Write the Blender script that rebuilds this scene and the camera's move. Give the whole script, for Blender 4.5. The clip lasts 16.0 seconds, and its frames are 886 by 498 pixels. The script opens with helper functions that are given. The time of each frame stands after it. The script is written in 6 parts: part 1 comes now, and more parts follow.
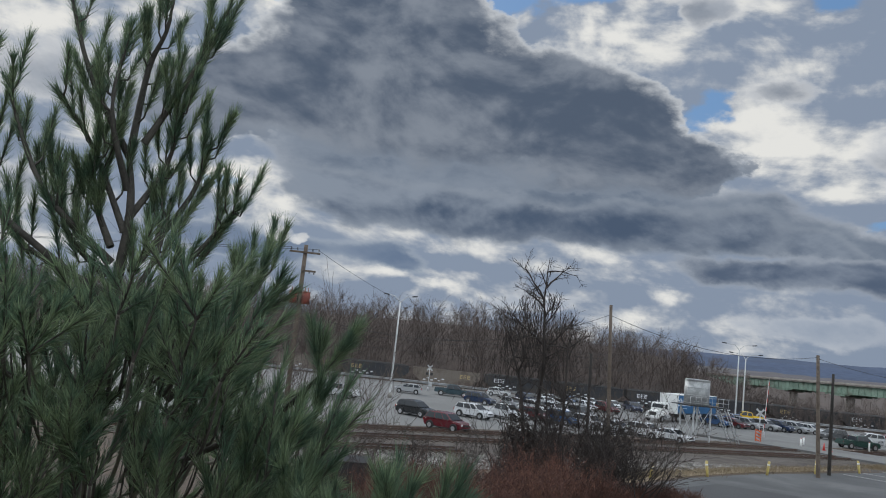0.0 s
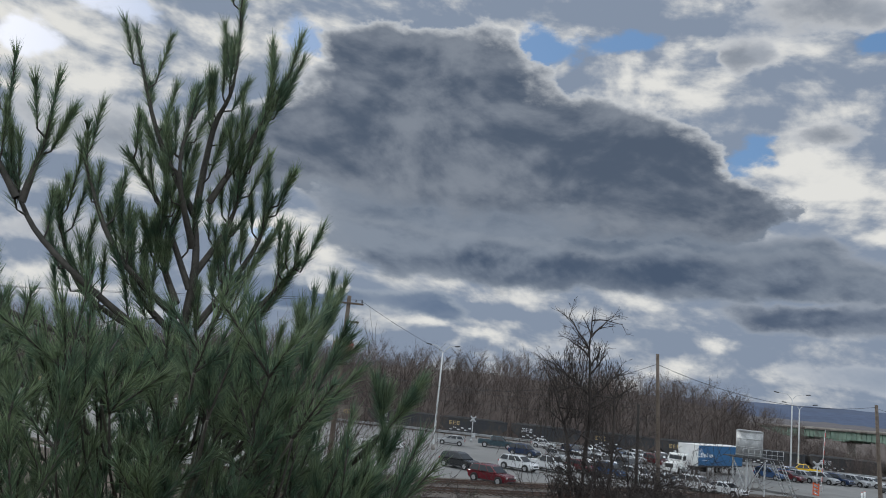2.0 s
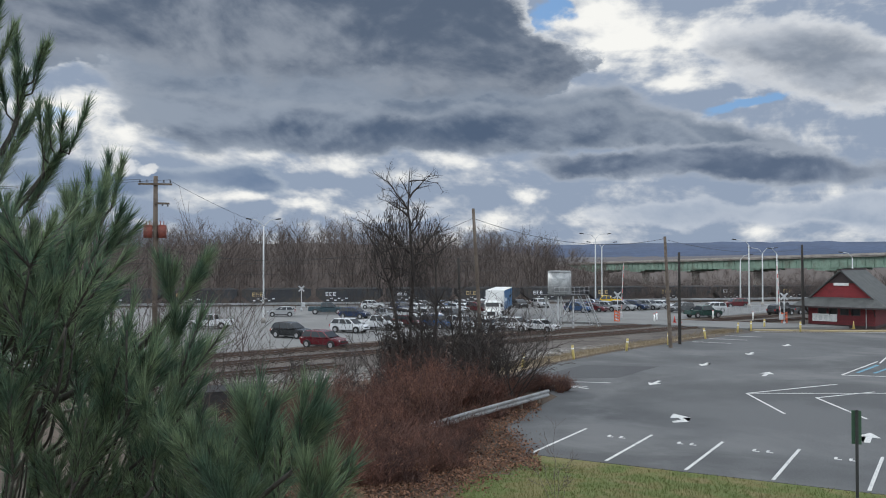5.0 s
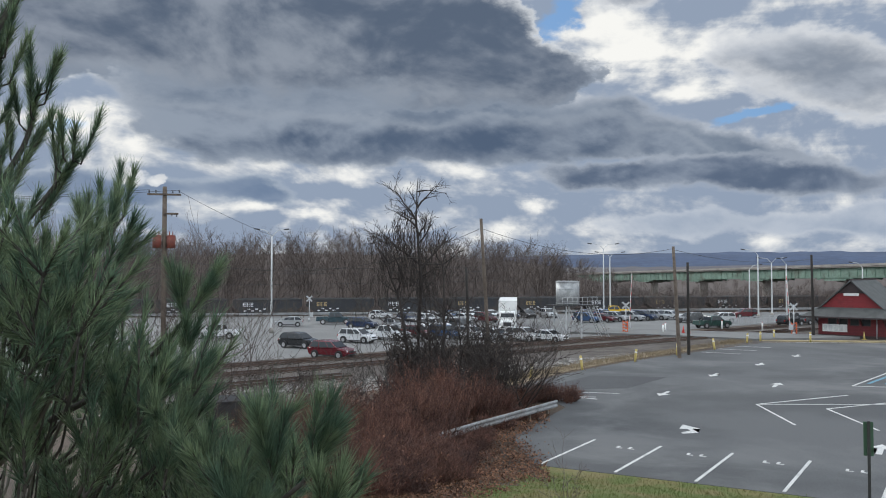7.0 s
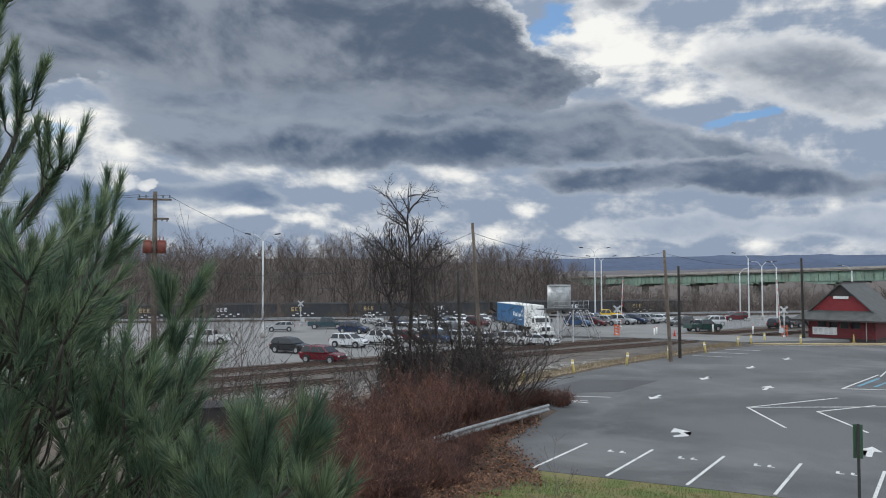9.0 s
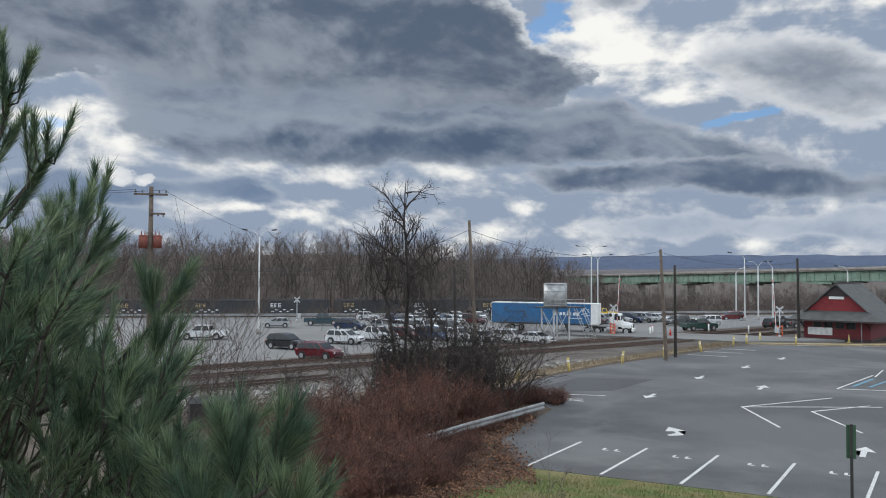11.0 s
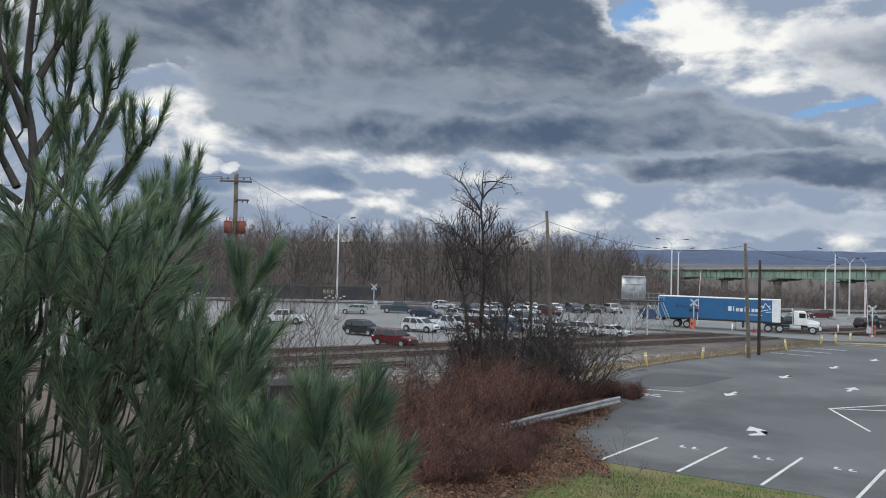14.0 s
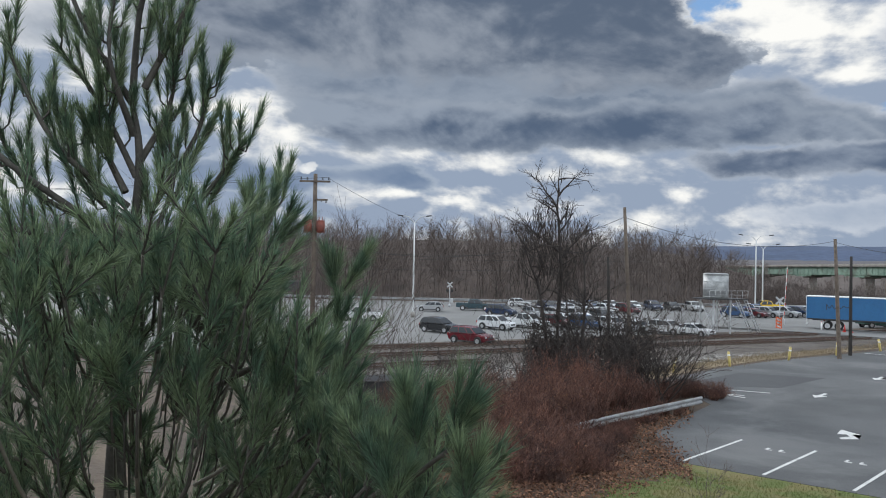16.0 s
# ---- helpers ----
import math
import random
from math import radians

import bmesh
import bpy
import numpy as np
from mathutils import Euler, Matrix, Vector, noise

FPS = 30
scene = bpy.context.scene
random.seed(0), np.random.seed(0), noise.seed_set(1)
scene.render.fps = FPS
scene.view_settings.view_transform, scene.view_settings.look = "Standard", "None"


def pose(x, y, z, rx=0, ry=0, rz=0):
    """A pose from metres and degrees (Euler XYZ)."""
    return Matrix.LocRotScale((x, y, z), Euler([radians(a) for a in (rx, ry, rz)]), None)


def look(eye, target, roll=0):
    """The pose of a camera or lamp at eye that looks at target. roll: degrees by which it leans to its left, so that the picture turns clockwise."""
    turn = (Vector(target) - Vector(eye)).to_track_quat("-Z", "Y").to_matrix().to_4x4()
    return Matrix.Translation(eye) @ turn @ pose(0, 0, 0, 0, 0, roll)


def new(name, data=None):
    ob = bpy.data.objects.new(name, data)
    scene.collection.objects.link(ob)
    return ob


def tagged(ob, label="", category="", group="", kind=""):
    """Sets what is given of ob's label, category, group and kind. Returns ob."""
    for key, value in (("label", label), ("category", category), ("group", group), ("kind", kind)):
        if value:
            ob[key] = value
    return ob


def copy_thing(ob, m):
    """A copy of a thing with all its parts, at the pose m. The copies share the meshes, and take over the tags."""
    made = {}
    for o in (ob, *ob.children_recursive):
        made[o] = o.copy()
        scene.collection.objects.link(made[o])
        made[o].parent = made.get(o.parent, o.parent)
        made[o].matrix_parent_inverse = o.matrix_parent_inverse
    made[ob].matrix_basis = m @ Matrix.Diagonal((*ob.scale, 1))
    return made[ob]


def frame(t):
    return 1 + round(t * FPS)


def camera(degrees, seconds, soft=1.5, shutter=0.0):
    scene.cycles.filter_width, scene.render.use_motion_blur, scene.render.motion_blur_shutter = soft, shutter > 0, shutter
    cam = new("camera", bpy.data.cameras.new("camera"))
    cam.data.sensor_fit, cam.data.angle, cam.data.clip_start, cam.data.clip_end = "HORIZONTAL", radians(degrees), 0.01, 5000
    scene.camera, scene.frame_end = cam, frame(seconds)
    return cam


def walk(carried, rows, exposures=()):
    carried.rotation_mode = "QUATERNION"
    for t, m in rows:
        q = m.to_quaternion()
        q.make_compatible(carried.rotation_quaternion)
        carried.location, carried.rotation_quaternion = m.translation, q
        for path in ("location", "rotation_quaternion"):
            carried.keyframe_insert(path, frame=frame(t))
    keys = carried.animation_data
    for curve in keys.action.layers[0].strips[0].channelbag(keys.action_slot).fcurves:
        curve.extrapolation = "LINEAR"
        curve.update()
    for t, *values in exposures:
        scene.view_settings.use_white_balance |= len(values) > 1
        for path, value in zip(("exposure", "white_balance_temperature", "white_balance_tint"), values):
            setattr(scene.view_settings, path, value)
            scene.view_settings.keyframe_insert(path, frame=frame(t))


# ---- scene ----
cam = camera(58.86, 16.0, soft=1.0)

PATH = [
    (0.0, pose(-0.046, 0.061, 8.305, 96.73, -6.14, -0.41)),
    (0.5, pose(-0.081, 0.047, 8.290, 98.71, -8.89, -1.57)),
    (1.0, pose(-0.100, 0.060, 8.305, 99.22, -9.28, 0.76)),
    (1.5, pose(-0.145, 0.068, 8.297, 99.72, -8.52, 2.67)),
    (2.0, pose(-0.130, 0.027, 8.315, 100.00, -5.92, 2.66)),
    (2.5, pose(-0.049, -0.014, 8.329, 96.56, -1.40, -2.46)),
    (3.0, pose(-0.001, -0.020, 8.315, 91.44, 0.13, -6.57)),
    (3.5, pose(0.019, 0.006, 8.318, 90.00, 0.19, -8.85)),
    (4.0, pose(0.015, -0.010, 8.316, 90.26, -0.00, -9.92)),
    (6.5, pose(0.021, -0.005, 8.301, 91.51, -0.09, -9.54)),
    (7.0, pose(0.004, 0.000, 8.305, 91.63, 0.00, -9.30)),
    (7.5, pose(0.018, 0.006, 8.316, 91.78, 0.06, -9.16)),
    (8.0, pose(0.017, 0.004, 8.316, 91.91, 0.07, -9.23)),
    (8.5, pose(0.023, -0.007, 8.326, 91.98, 0.13, -9.50)),
    (9.0, pose(0.021, -0.007, 8.312, 91.94, 0.17, -9.90)),
    (11.5, pose(0.069, 0.029, 8.313, 91.73, -0.39, -10.04)),
    (12.0, pose(0.077, 0.066, 8.283, 91.80, -0.63, -9.03)),
    (12.5, pose(0.104, 0.091, 8.288, 91.69, -0.74, -7.21)),
    (13.0, pose(0.032, 0.007, 8.292, 91.44, -0.97, -5.60)),
    (13.5, pose(0.051, -0.064, 8.284, 91.22, -1.20, -4.62)),
    (14.0, pose(0.046, -0.000, 8.284, 90.93, -1.42, -4.60)),
    (14.5, pose(0.031, 0.005, 8.290, 90.68, -1.60, -4.90)),
    (15.0, pose(0.030, -0.018, 8.284, 90.44, -1.52, -4.35)),
    (15.5, pose(0.022, -0.091, 8.280, 90.48, -1.30, -2.39)),
    (16.0, pose(-0.006, -0.069, 8.291, 90.63, -1.21, 0.88)),
]
walk(cam, PATH, exposures=[(0.0, -0.22, 5990, 9), (2.2, -0.26, 5990, 9), (3.0, 0.06, 5990, 9), (12.0, 0.06, 5990, 9), (16.0, 0.14, 5990, 9)])

# ---- world and sun ----
SUN_AZ, SUN_EL = -38.0, 24.0
world = bpy.data.worlds.new("world")
scene.world = world
world.use_nodes = True


class Tree:
    """Short hand for node trees."""

    def __init__(self, tree, fresh=True):
        self.t = tree
        if fresh:
            tree.nodes.clear()

    def n(self, kind, **props):
        node = self.t.nodes.new(kind)
        for key, value in props.items():
            setattr(node, key, value)
        return node

    def link(self, a, b):
        self.t.links.new(a, b)

    def put(self, socket, value):
        if isinstance(value, bpy.types.NodeSocket):
            self.link(value, socket)
        else:
            socket.default_value = value

    def m(self, op, a, b=0.0, c=0.0, clamp=False):
        node = self.n("ShaderNodeMath", operation=op, use_clamp=clamp)
        self.put(node.inputs[0], a)
        self.put(node.inputs[1], b)
        self.put(node.inputs[2], c)
        return node.outputs[0]

    def noise(self, vec, scale, detail=4.0, rough=0.55, dist=0.0):
        node = self.n("ShaderNodeTexNoise")
        node.inputs["Scale"].default_value = scale
        node.inputs["Detail"].default_value = detail
        node.inputs["Roughness"].default_value = rough
        node.inputs["Distortion"].default_value = dist
        self.put(node.inputs["Vector"], vec)
        return node

    def ramp(self, fac, lo, hi):
        node = self.n("ShaderNodeMapRange", interpolation_type="SMOOTHSTEP")
        self.put(node.inputs[0], fac)
        node.inputs[1].default_value, node.inputs[2].default_value = lo, hi
        return node.outputs[0]

    def mix(self, fac, a, b):
        node = self.n("ShaderNodeMix", data_type="RGBA")
        self.put(node.inputs[0], fac)
        for socket, value in ((node.inputs[6], a), (node.inputs[7], b)):
            self.put(socket, (*value, 1) if isinstance(value, tuple) and len(value) == 3 else value)
        return node.outputs[2]

    def vec(self, x, y, z=0.0):
        node = self.n("ShaderNodeCombineXYZ")
        for k, value in enumerate((x, y, z)):
            self.put(node.inputs[k], value)
        return node.outputs[0]


def build_sky():
    """Nishita sky behind broken cumulus: a great dark bank with bright rims, streaks low over the horizon, blue gaps."""
    w = Tree(world.node_tree)
    out, back = w.n("ShaderNodeOutputWorld"), w.n("ShaderNodeBackground")
    w.link(back.outputs[0], out.inputs[0])
    sky = w.n("ShaderNodeTexSky", sky_type="NISHITA", sun_disc=False, sun_elevation=radians(SUN_EL), sun_rotation=radians(SUN_AZ))
    coord = w.n("ShaderNodeTexCoord").outputs["Generated"]
    split = w.n("ShaderNodeSeparateXYZ")
    w.link(coord, split.inputs[0])
    az = w.m("MULTIPLY", w.m("ARCTAN2", split.outputs[0], split.outputs[1]), 57.296)
    el = w.m("MULTIPLY", w.m("ARCSINE", split.outputs[2]), 57.296)

    # billows are drawn in a turned frame, flattened, clear of the lattice of the noise
    def turned(a, e):
        return w.vec(w.m("MULTIPLY_ADD", a, 0.80, w.m("MULTIPLY", e, 0.75)), w.m("MULTIPLY_ADD", e, 1.35, w.m("MULTIPLY", a, -0.40)), w.m("MULTIPLY_ADD", a, 0.31, w.m("MULTIPLY_ADD", e, 0.41, 7.3)))

    flat = turned(az, el)
    ragged = w.noise(flat, 0.15, 8.0, 0.58)
    tear = w.n("ShaderNodeSeparateColor")
    w.link(ragged.outputs["Color"], tear.inputs[0])
    ax = w.m("ADD", az, w.m("MULTIPLY", w.m("SUBTRACT", tear.outputs[0], 0.5), 6.5))
    ey = w.m("ADD", el, w.m("MULTIPLY", w.m("SUBTRACT", tear.outputs[1], 0.5), 3.2))
    puff = w.noise(flat, 0.34, 8.0, 0.56).outputs["Fac"]
    mass = w.noise(flat, 0.10, 9.0, 0.54, 0.25).outputs["Fac"]
    soft = w.noise(flat, 0.07, 5.0, 0.5).outputs["Fac"]
    # the same billows seen a little nearer the sun: where they thin out towards it, the edge is lit
    sunward = w.noise(turned(w.m("SUBTRACT", az, 0.7), w.m("ADD", el, 0.9)), 0.10, 9.0, 0.54, 0.25).outputs["Fac"]
    relief = w.m("SUBTRACT", mass, sunward)
    streak = w.noise(w.vec(w.m("MULTIPLY", az, 0.10), w.m("MULTIPLY_ADD", el, 0.62, w.m("MULTIPLY", az, 0.04)), 3.1), 1.0, 6.0, 0.55, 0.4).outputs["Fac"]

    def blob(a, e, wa, we, turn=0.0, amount=1.0):
        c, s = math.cos(radians(turn)), math.sin(radians(turn))
        dx, dy = w.m("SUBTRACT", ax, a), w.m("SUBTRACT", ey, e)
        u = w.m("MULTIPLY_ADD", dx, c / wa, w.m("MULTIPLY", dy, s / wa))
        v = w.m("MULTIPLY_ADD", dx, -s / we, w.m("MULTIPLY", dy, c / we))
        r2 = w.m("MULTIPLY_ADD", u, u, w.m("MULTIPLY", v, v))
        return w.m("MULTIPLY", w.m("POWER", 2.718, w.m("MULTIPLY", r2, -1.0)), amount)

    def total(rows):
        value = 0.0
        for row in rows:
            value = w.m("ADD", blob(*row), value)
        return value

    def layer(below, rows, edge, thick, rim, deep, pale, gate=0.55, grain=0.9, base=None):
        """One sheet of cloud over what is below it: thin bright rims, a grey heart with billows."""
        f = w.m("SUBTRACT", w.m("ADD", total(rows), w.m("MULTIPLY_ADD", w.m("SUBTRACT", mass, 0.5), grain, w.m("MULTIPLY", w.m("SUBTRACT", puff, 0.5), grain * 0.8))), gate)
        tone = w.m("ADD", w.m("MULTIPLY_ADD", soft, 0.7, w.m("MULTIPLY", relief, 2.6)), w.m("MULTIPLY_ADD", w.m("SUBTRACT", puff, 0.5), 0.6, 0.14))
        heart = w.mix(w.ramp(tone, 0.16, 0.86), deep, pale)
        if base:
            # flat undersides catch no light
            rim = w.mix(w.ramp(el, base[0], base[1]), base[2], rim)
        return w.mix(w.ramp(f, 0.0, edge), below, w.mix(w.ramp(f, 0.0, thick), rim, heart))

    # thin bright cloud and low streaks, with blue between
    light = total([(-16, 9.4, 4.5, 1.7, -10), (3.8, 7.0, 3.6, 0.9, -14), (10.5, 7.6, 3.2, 0.8, -14), (15.3, 5.4, 1.8, 0.5, -10), (-1, 4.2, 7, 0.5, -2), (21.5, 17, 3.0, 3.2, -40), (26, 12.4, 4, 1.3, 8),
                   (24.5, 15.3, 3.6, 1.6), (-31, 19, 7, 3.2), (-16, 22.5, 5, 2.0), (12, 23.2, 5, 2.0)])
    tone = w.m("ADD", w.m("MULTIPLY", light, 0.40), w.m("ADD", w.m("MULTIPLY_ADD", puff, 0.35, w.m("MULTIPLY", mass, 0.5)), w.m("MULTIPLY_ADD", relief, 3.0, w.m("MULTIPLY", streak, 0.75))))
    cloud = w.mix(w.ramp(tone, 0.72, 1.36), (0.29, 0.335, 0.41), (0.94, 0.885, 0.79))
    gap = total([(17.6, 17.8, 1.8, 1.5, -50), (31.4, 10.8, 2.8, 0.5, 12), (37.6, 10.6, 2.0, 0.8), (-16.8, 9.4, 1.7, 0.7), (-33.7, 19.6, 3.0, 1.4), (-16, 23.6, 2.6, 1.4), (2.6, 24.6, 3.2, 1.5), (9, 25.6, 2.4, 1.0), (25.5, 24.8, 2.2, 1.4), (-29, 23, 3, 1.2)])
    hole = w.ramp(w.m("ADD", gap, w.m("MULTIPLY", w.m("SUBTRACT", 0.5, puff), 1.6)), 0.38, 0.85)
    scaled = w.n("ShaderNodeVectorMath", operation="SCALE")
    w.link(sky.outputs[0], scaled.inputs[0])
    scaled.inputs[3].default_value = 0.10
    final = w.mix(hole, cloud, w.mix(0.6, scaled.outputs[0], (0.20, 0.37, 0.64)))
    # grey banks to the east, half lit
    final = layer(final, [(33, 14.2, 7.0, 2.9, -4), (41, 11.5, 7, 2.6), (23, 27, 8, 2.2), (17, 24.2, 2.6, 1.4), (22.5, 18.8, 4.4, 1.3), (-28, 14.5, 9, 2.8), (-29, 7.2, 8, 1.8)], 0.30, 0.60, (0.78, 0.755, 0.72), (0.24, 0.265, 0.305), (0.44, 0.455, 0.48))
    # smooth blue-grey veil low in the west
    final = layer(final, [(-10, 5.9, 6.5, 1.5), (-17, 5.5, 5, 1.3), (-3, 5.6, 2.6, 1.1)], 0.35, 0.55, (0.46, 0.49, 0.52), (0.165, 0.215, 0.30), (0.25, 0.295, 0.37), grain=0.5)
    # low stratus over the ridge
    final = layer(final, [(24, 3.4, 9, 1.3), (38, 3.2, 9, 1.5), (6, 3.6, 6, 0.8), (56, 4, 12, 2)], 0.4, 0.6, (0.60, 0.605, 0.615), (0.31, 0.355, 0.425), (0.47, 0.495, 0.535), grain=1.1)
    # a murky sheet, then the great bank and the two lower ones before it
    final = layer(final, [(-10, 12.5, 8, 4.0, -8), (2, 12.5, 9, 4.5), (13, 11.5, 8, 4.0, -6), (22.5, 10.0, 5, 2.6, -8), (28, 8.6, 3.6, 2.0), (33, 6.8, 5, 1.8)], 0.34, 0.60, (0.46, 0.475, 0.50), (0.145, 0.178, 0.23), (0.27, 0.30, 0.345), gate=0.60, grain=1.0)
    final = layer(final, [(-11, 23.0, 4.6, 2.9), (-3, 23.8, 4.2, 2.9), (-9, 17.4, 10, 5.2), (2, 16.4, 9, 5.2), (9.5, 16.2, 7, 4.6, -14), (14.8, 15.4, 4.4, 2.8, -22), (17.2, 13.9, 2.8, 1.6), (-19, 15.4, 7, 3.2)], 0.14, 0.42, (0.70, 0.69, 0.67), (0.102, 0.128, 0.172), (0.275, 0.295, 0.328), gate=0.60, grain=1.2, base=(13.0, 16.5, (0.25, 0.28, 0.325)))
    final = layer(final, [(-9, 10.0, 5, 1.8, -12), (-1, 9.5, 6, 2.2, -4), (7.5, 9.6, 6, 2.1), (15, 9.2, 5.5, 2.4, -4), (22, 9.5, 4.4, 2.0, -8), (26.4, 8.4, 2.4, 1.4)], 0.40, 0.62, (0.33, 0.355, 0.39), (0.085, 0.115, 0.168), (0.285, 0.315, 0.36), gate=0.55, grain=1.1)
    final = layer(final, [(19, 7.0, 5, 1.2, -4), (26, 6.8, 5.5, 1.5, -2), (33, 6.5, 5, 1.4, -4), (43, 5.5, 8, 1.4)], 0.36, 0.6, (0.44, 0.46, 0.49), (0.105, 0.135, 0.19), (0.29, 0.32, 0.37), gate=0.52, grain=0.9)
    # a small bright puff under the bank
    final = layer(final, [(-12, 6.9, 1.5, 0.9), (-9.7, 6.6, 0.7, 0.7)], 0.18, 0.6, (0.60, 0.60, 0.60), (0.66, 0.64, 0.61), (0.92, 0.88, 0.82), grain=0.7)
    # overhead and away from the sun, past the great bank, the clouds are thin or lit from the front
    high = w.ramp(el, 30.0, 60.0)
    opposite = w.ramp(w.m("ABSOLUTE", az), 60.0, 125.0)
    final = w.mix(w.m("MAXIMUM", high, opposite), final, w.mix(w.ramp(mass, 0.35, 0.65), (0.92, 1.02, 1.14), (1.76, 1.74, 1.66)))
    w.link(final, back.inputs[0])
    back.inputs[1].default_value = 1.0


build_sky()
sun_data = bpy.data.lights.new("sun", "SUN")
sun_data.energy, sun_data.angle, sun_data.color = 1.5, radians(14), (1.0, 0.94, 0.84)
sun = new("sun", sun_data)
sun.matrix_world = look((-300 * math.sin(radians(-SUN_AZ)), 300 * math.cos(radians(SUN_AZ)), 300 * math.tan(radians(SUN_EL))), (0, 0, 0))


# ---- materials ----
def material(name, base, rough=0.7, second=None, amount=0.5, scale=2.0, fine=30.0, bump=0.2, metal=0.0, coord="Object", per=0.0, stain=None, stain_scale=0.3, spread=(0.42, 0.62), bump_at=0.02, island=0.0):
    """A surface with two scales of variation, stains and relief. per: how far pieces differ from one another."""
    mat = bpy.data.materials.new(name)
    mat.use_nodes = True
    t = Tree(mat.node_tree)
    out, b = t.n("ShaderNodeOutputMaterial"), t.n("ShaderNodeBsdfPrincipled")
    t.link(b.outputs[0], out.inputs[0])
    if coord == "Position":
        vec = t.n("ShaderNodeNewGeometry").outputs["Position"]
    else:
        vec = t.n("ShaderNodeTexCoord").outputs[coord]
    second = second or tuple(c * 0.72 for c in base)
    big, small = t.noise(vec, scale, 4.0, 0.6).outputs["Fac"], t.noise(vec, fine, 3.0, 0.65).outputs["Fac"]
    col = t.mix(t.m("MULTIPLY", t.ramp(big, *spread), amount), base, second)
    col = t.mix(t.m("MULTIPLY", t.ramp(small, 0.4, 0.72), amount * 0.6), col, tuple(c * 0.62 for c in second))
    if stain:
        col = t.mix(t.m("MULTIPLY", t.ramp(t.noise(vec, stain_scale, 6.0, 0.62, 0.6).outputs["Fac"], 0.5, 0.68), 0.75), col, stain)
    if per:
        info = t.n("ShaderNodeObjectInfo").outputs["Random"]
        hsv = t.n("ShaderNodeHueSaturation")
        t.link(col, hsv.inputs["Color"])
        t.link(t.m("MULTIPLY_ADD", info, per, 1.0 - per / 2), hsv.inputs["Value"])
        col = hsv.outputs[0]
    if island:
        hsv = t.n("ShaderNodeHueSaturation")
        t.link(col, hsv.inputs["Color"])
        t.link(t.m("MULTIPLY_ADD", t.n("ShaderNodeNewGeometry").outputs["Random Per Island"], island, 1.0 - island / 2), hsv.inputs["Value"])
        col = hsv.outputs[0]
    t.link(col, b.inputs["Base Color"])
    t.link(t.m("MULTIPLY_ADD", small, 0.24, rough - 0.12, clamp=True), b.inputs["Roughness"])
    b.inputs["Metallic"].default_value = metal
    if bump:
        node = t.n("ShaderNodeBump")
        node.inputs["Strength"].default_value, node.inputs["Distance"].default_value = bump, bump_at
        t.link(small, node.inputs["Height"])
        t.link(node.outputs[0], b.inputs["Normal"])
    return mat


def paint(name, base, rough=0.25, metal=0.0, coat=0.6):
    """Car paint with a clear coat and a film of dust."""
    mat = material(name, base, rough, tuple(c * 0.85 + 0.02 for c in base), 0.35, 1.2, 9.0, 0.0, metal)
    node = next(n for n in mat.node_tree.nodes if n.type == "BSDF_PRINCIPLED")
    node.inputs["Coat Weight"].default_value, node.inputs["Coat Roughness"].default_value = coat, 0.08
    return mat


M_ASPHALT = material("asphalt", (0.105, 0.107, 0.110), 0.85, (0.068, 0.070, 0.073), 0.9, 0.10, 14.0, 0.35, coord="Position", stain=(0.15, 0.15, 0.15), stain_scale=0.09)
M_PATCH = material("asphalt_patch", (0.066, 0.068, 0.071), 0.85, (0.05, 0.05, 0.055), 0.7, 0.3, 14.0, 0.3, coord="Position")
M_FARLOT = material("weathered_asphalt", (0.185, 0.185, 0.182), 0.85, (0.145, 0.145, 0.142), 0.8, 0.09, 6.0, 0.3, coord="Position", stain=(0.215, 0.215, 0.21), stain_scale=0.05)
M_ROAD = material("road_asphalt", (0.18, 0.18, 0.175), 0.85, (0.13, 0.13, 0.128), 0.7, 0.2, 9.0, 0.3, coord="Position")
M_LINE = material("line_paint", (0.62, 0.62, 0.60), 0.7, (0.30, 0.30, 0.30), 0.9, 1.4, 18.0, 0.1, coord="Position", spread=(0.5, 0.75))
M_BLUELINE = material("blue_line_paint", (0.10, 0.30, 0.42), 0.7, (0.14, 0.18, 0.2), 0.8, 1.4, 18.0, 0.1, coord="Position")
M_KERB = material("faded_yellow_kerb", (0.40, 0.32, 0.17), 0.8, (0.30, 0.25, 0.16), 0.8, 0.6, 9.0, 0.2, coord="Position")
M_YELLOW = material("yellow_paint", (0.55, 0.44, 0.14), 0.55, (0.42, 0.33, 0.13), 0.7, 3.0, 30.0, 0.1)
M_GROUND = material("dry_ground", (0.085, 0.060, 0.042), 0.95, (0.055, 0.040, 0.030), 0.9, 0.25, 5.0, 0.8, coord="Position", stain=(0.12, 0.09, 0.06), stain_scale=0.15, bump_at=0.06)
M_LAWN = material("lawn", (0.10, 0.135, 0.030), 0.95, (0.17, 0.15, 0.055), 0.9, 0.7, 22.0, 0.9, coord="Position", stain=(0.19, 0.155, 0.07), stain_scale=0.35, bump_at=0.05)
M_STRAW = material("dry_grass", (0.27, 0.215, 0.14), 0.95, (0.18, 0.14, 0.085), 0.9, 0.8, 16.0, 0.9, coord="Position", bump_at=0.05)
M_BALLAST = material("ballast_stone", (0.36, 0.345, 0.32), 0.92, (0.15, 0.14, 0.13), 0.95, 0.9, 4.5, 1.0, coord="Position", stain=(0.17, 0.13, 0.10), stain_scale=0.25, bump_at=0.06, island=0.6)
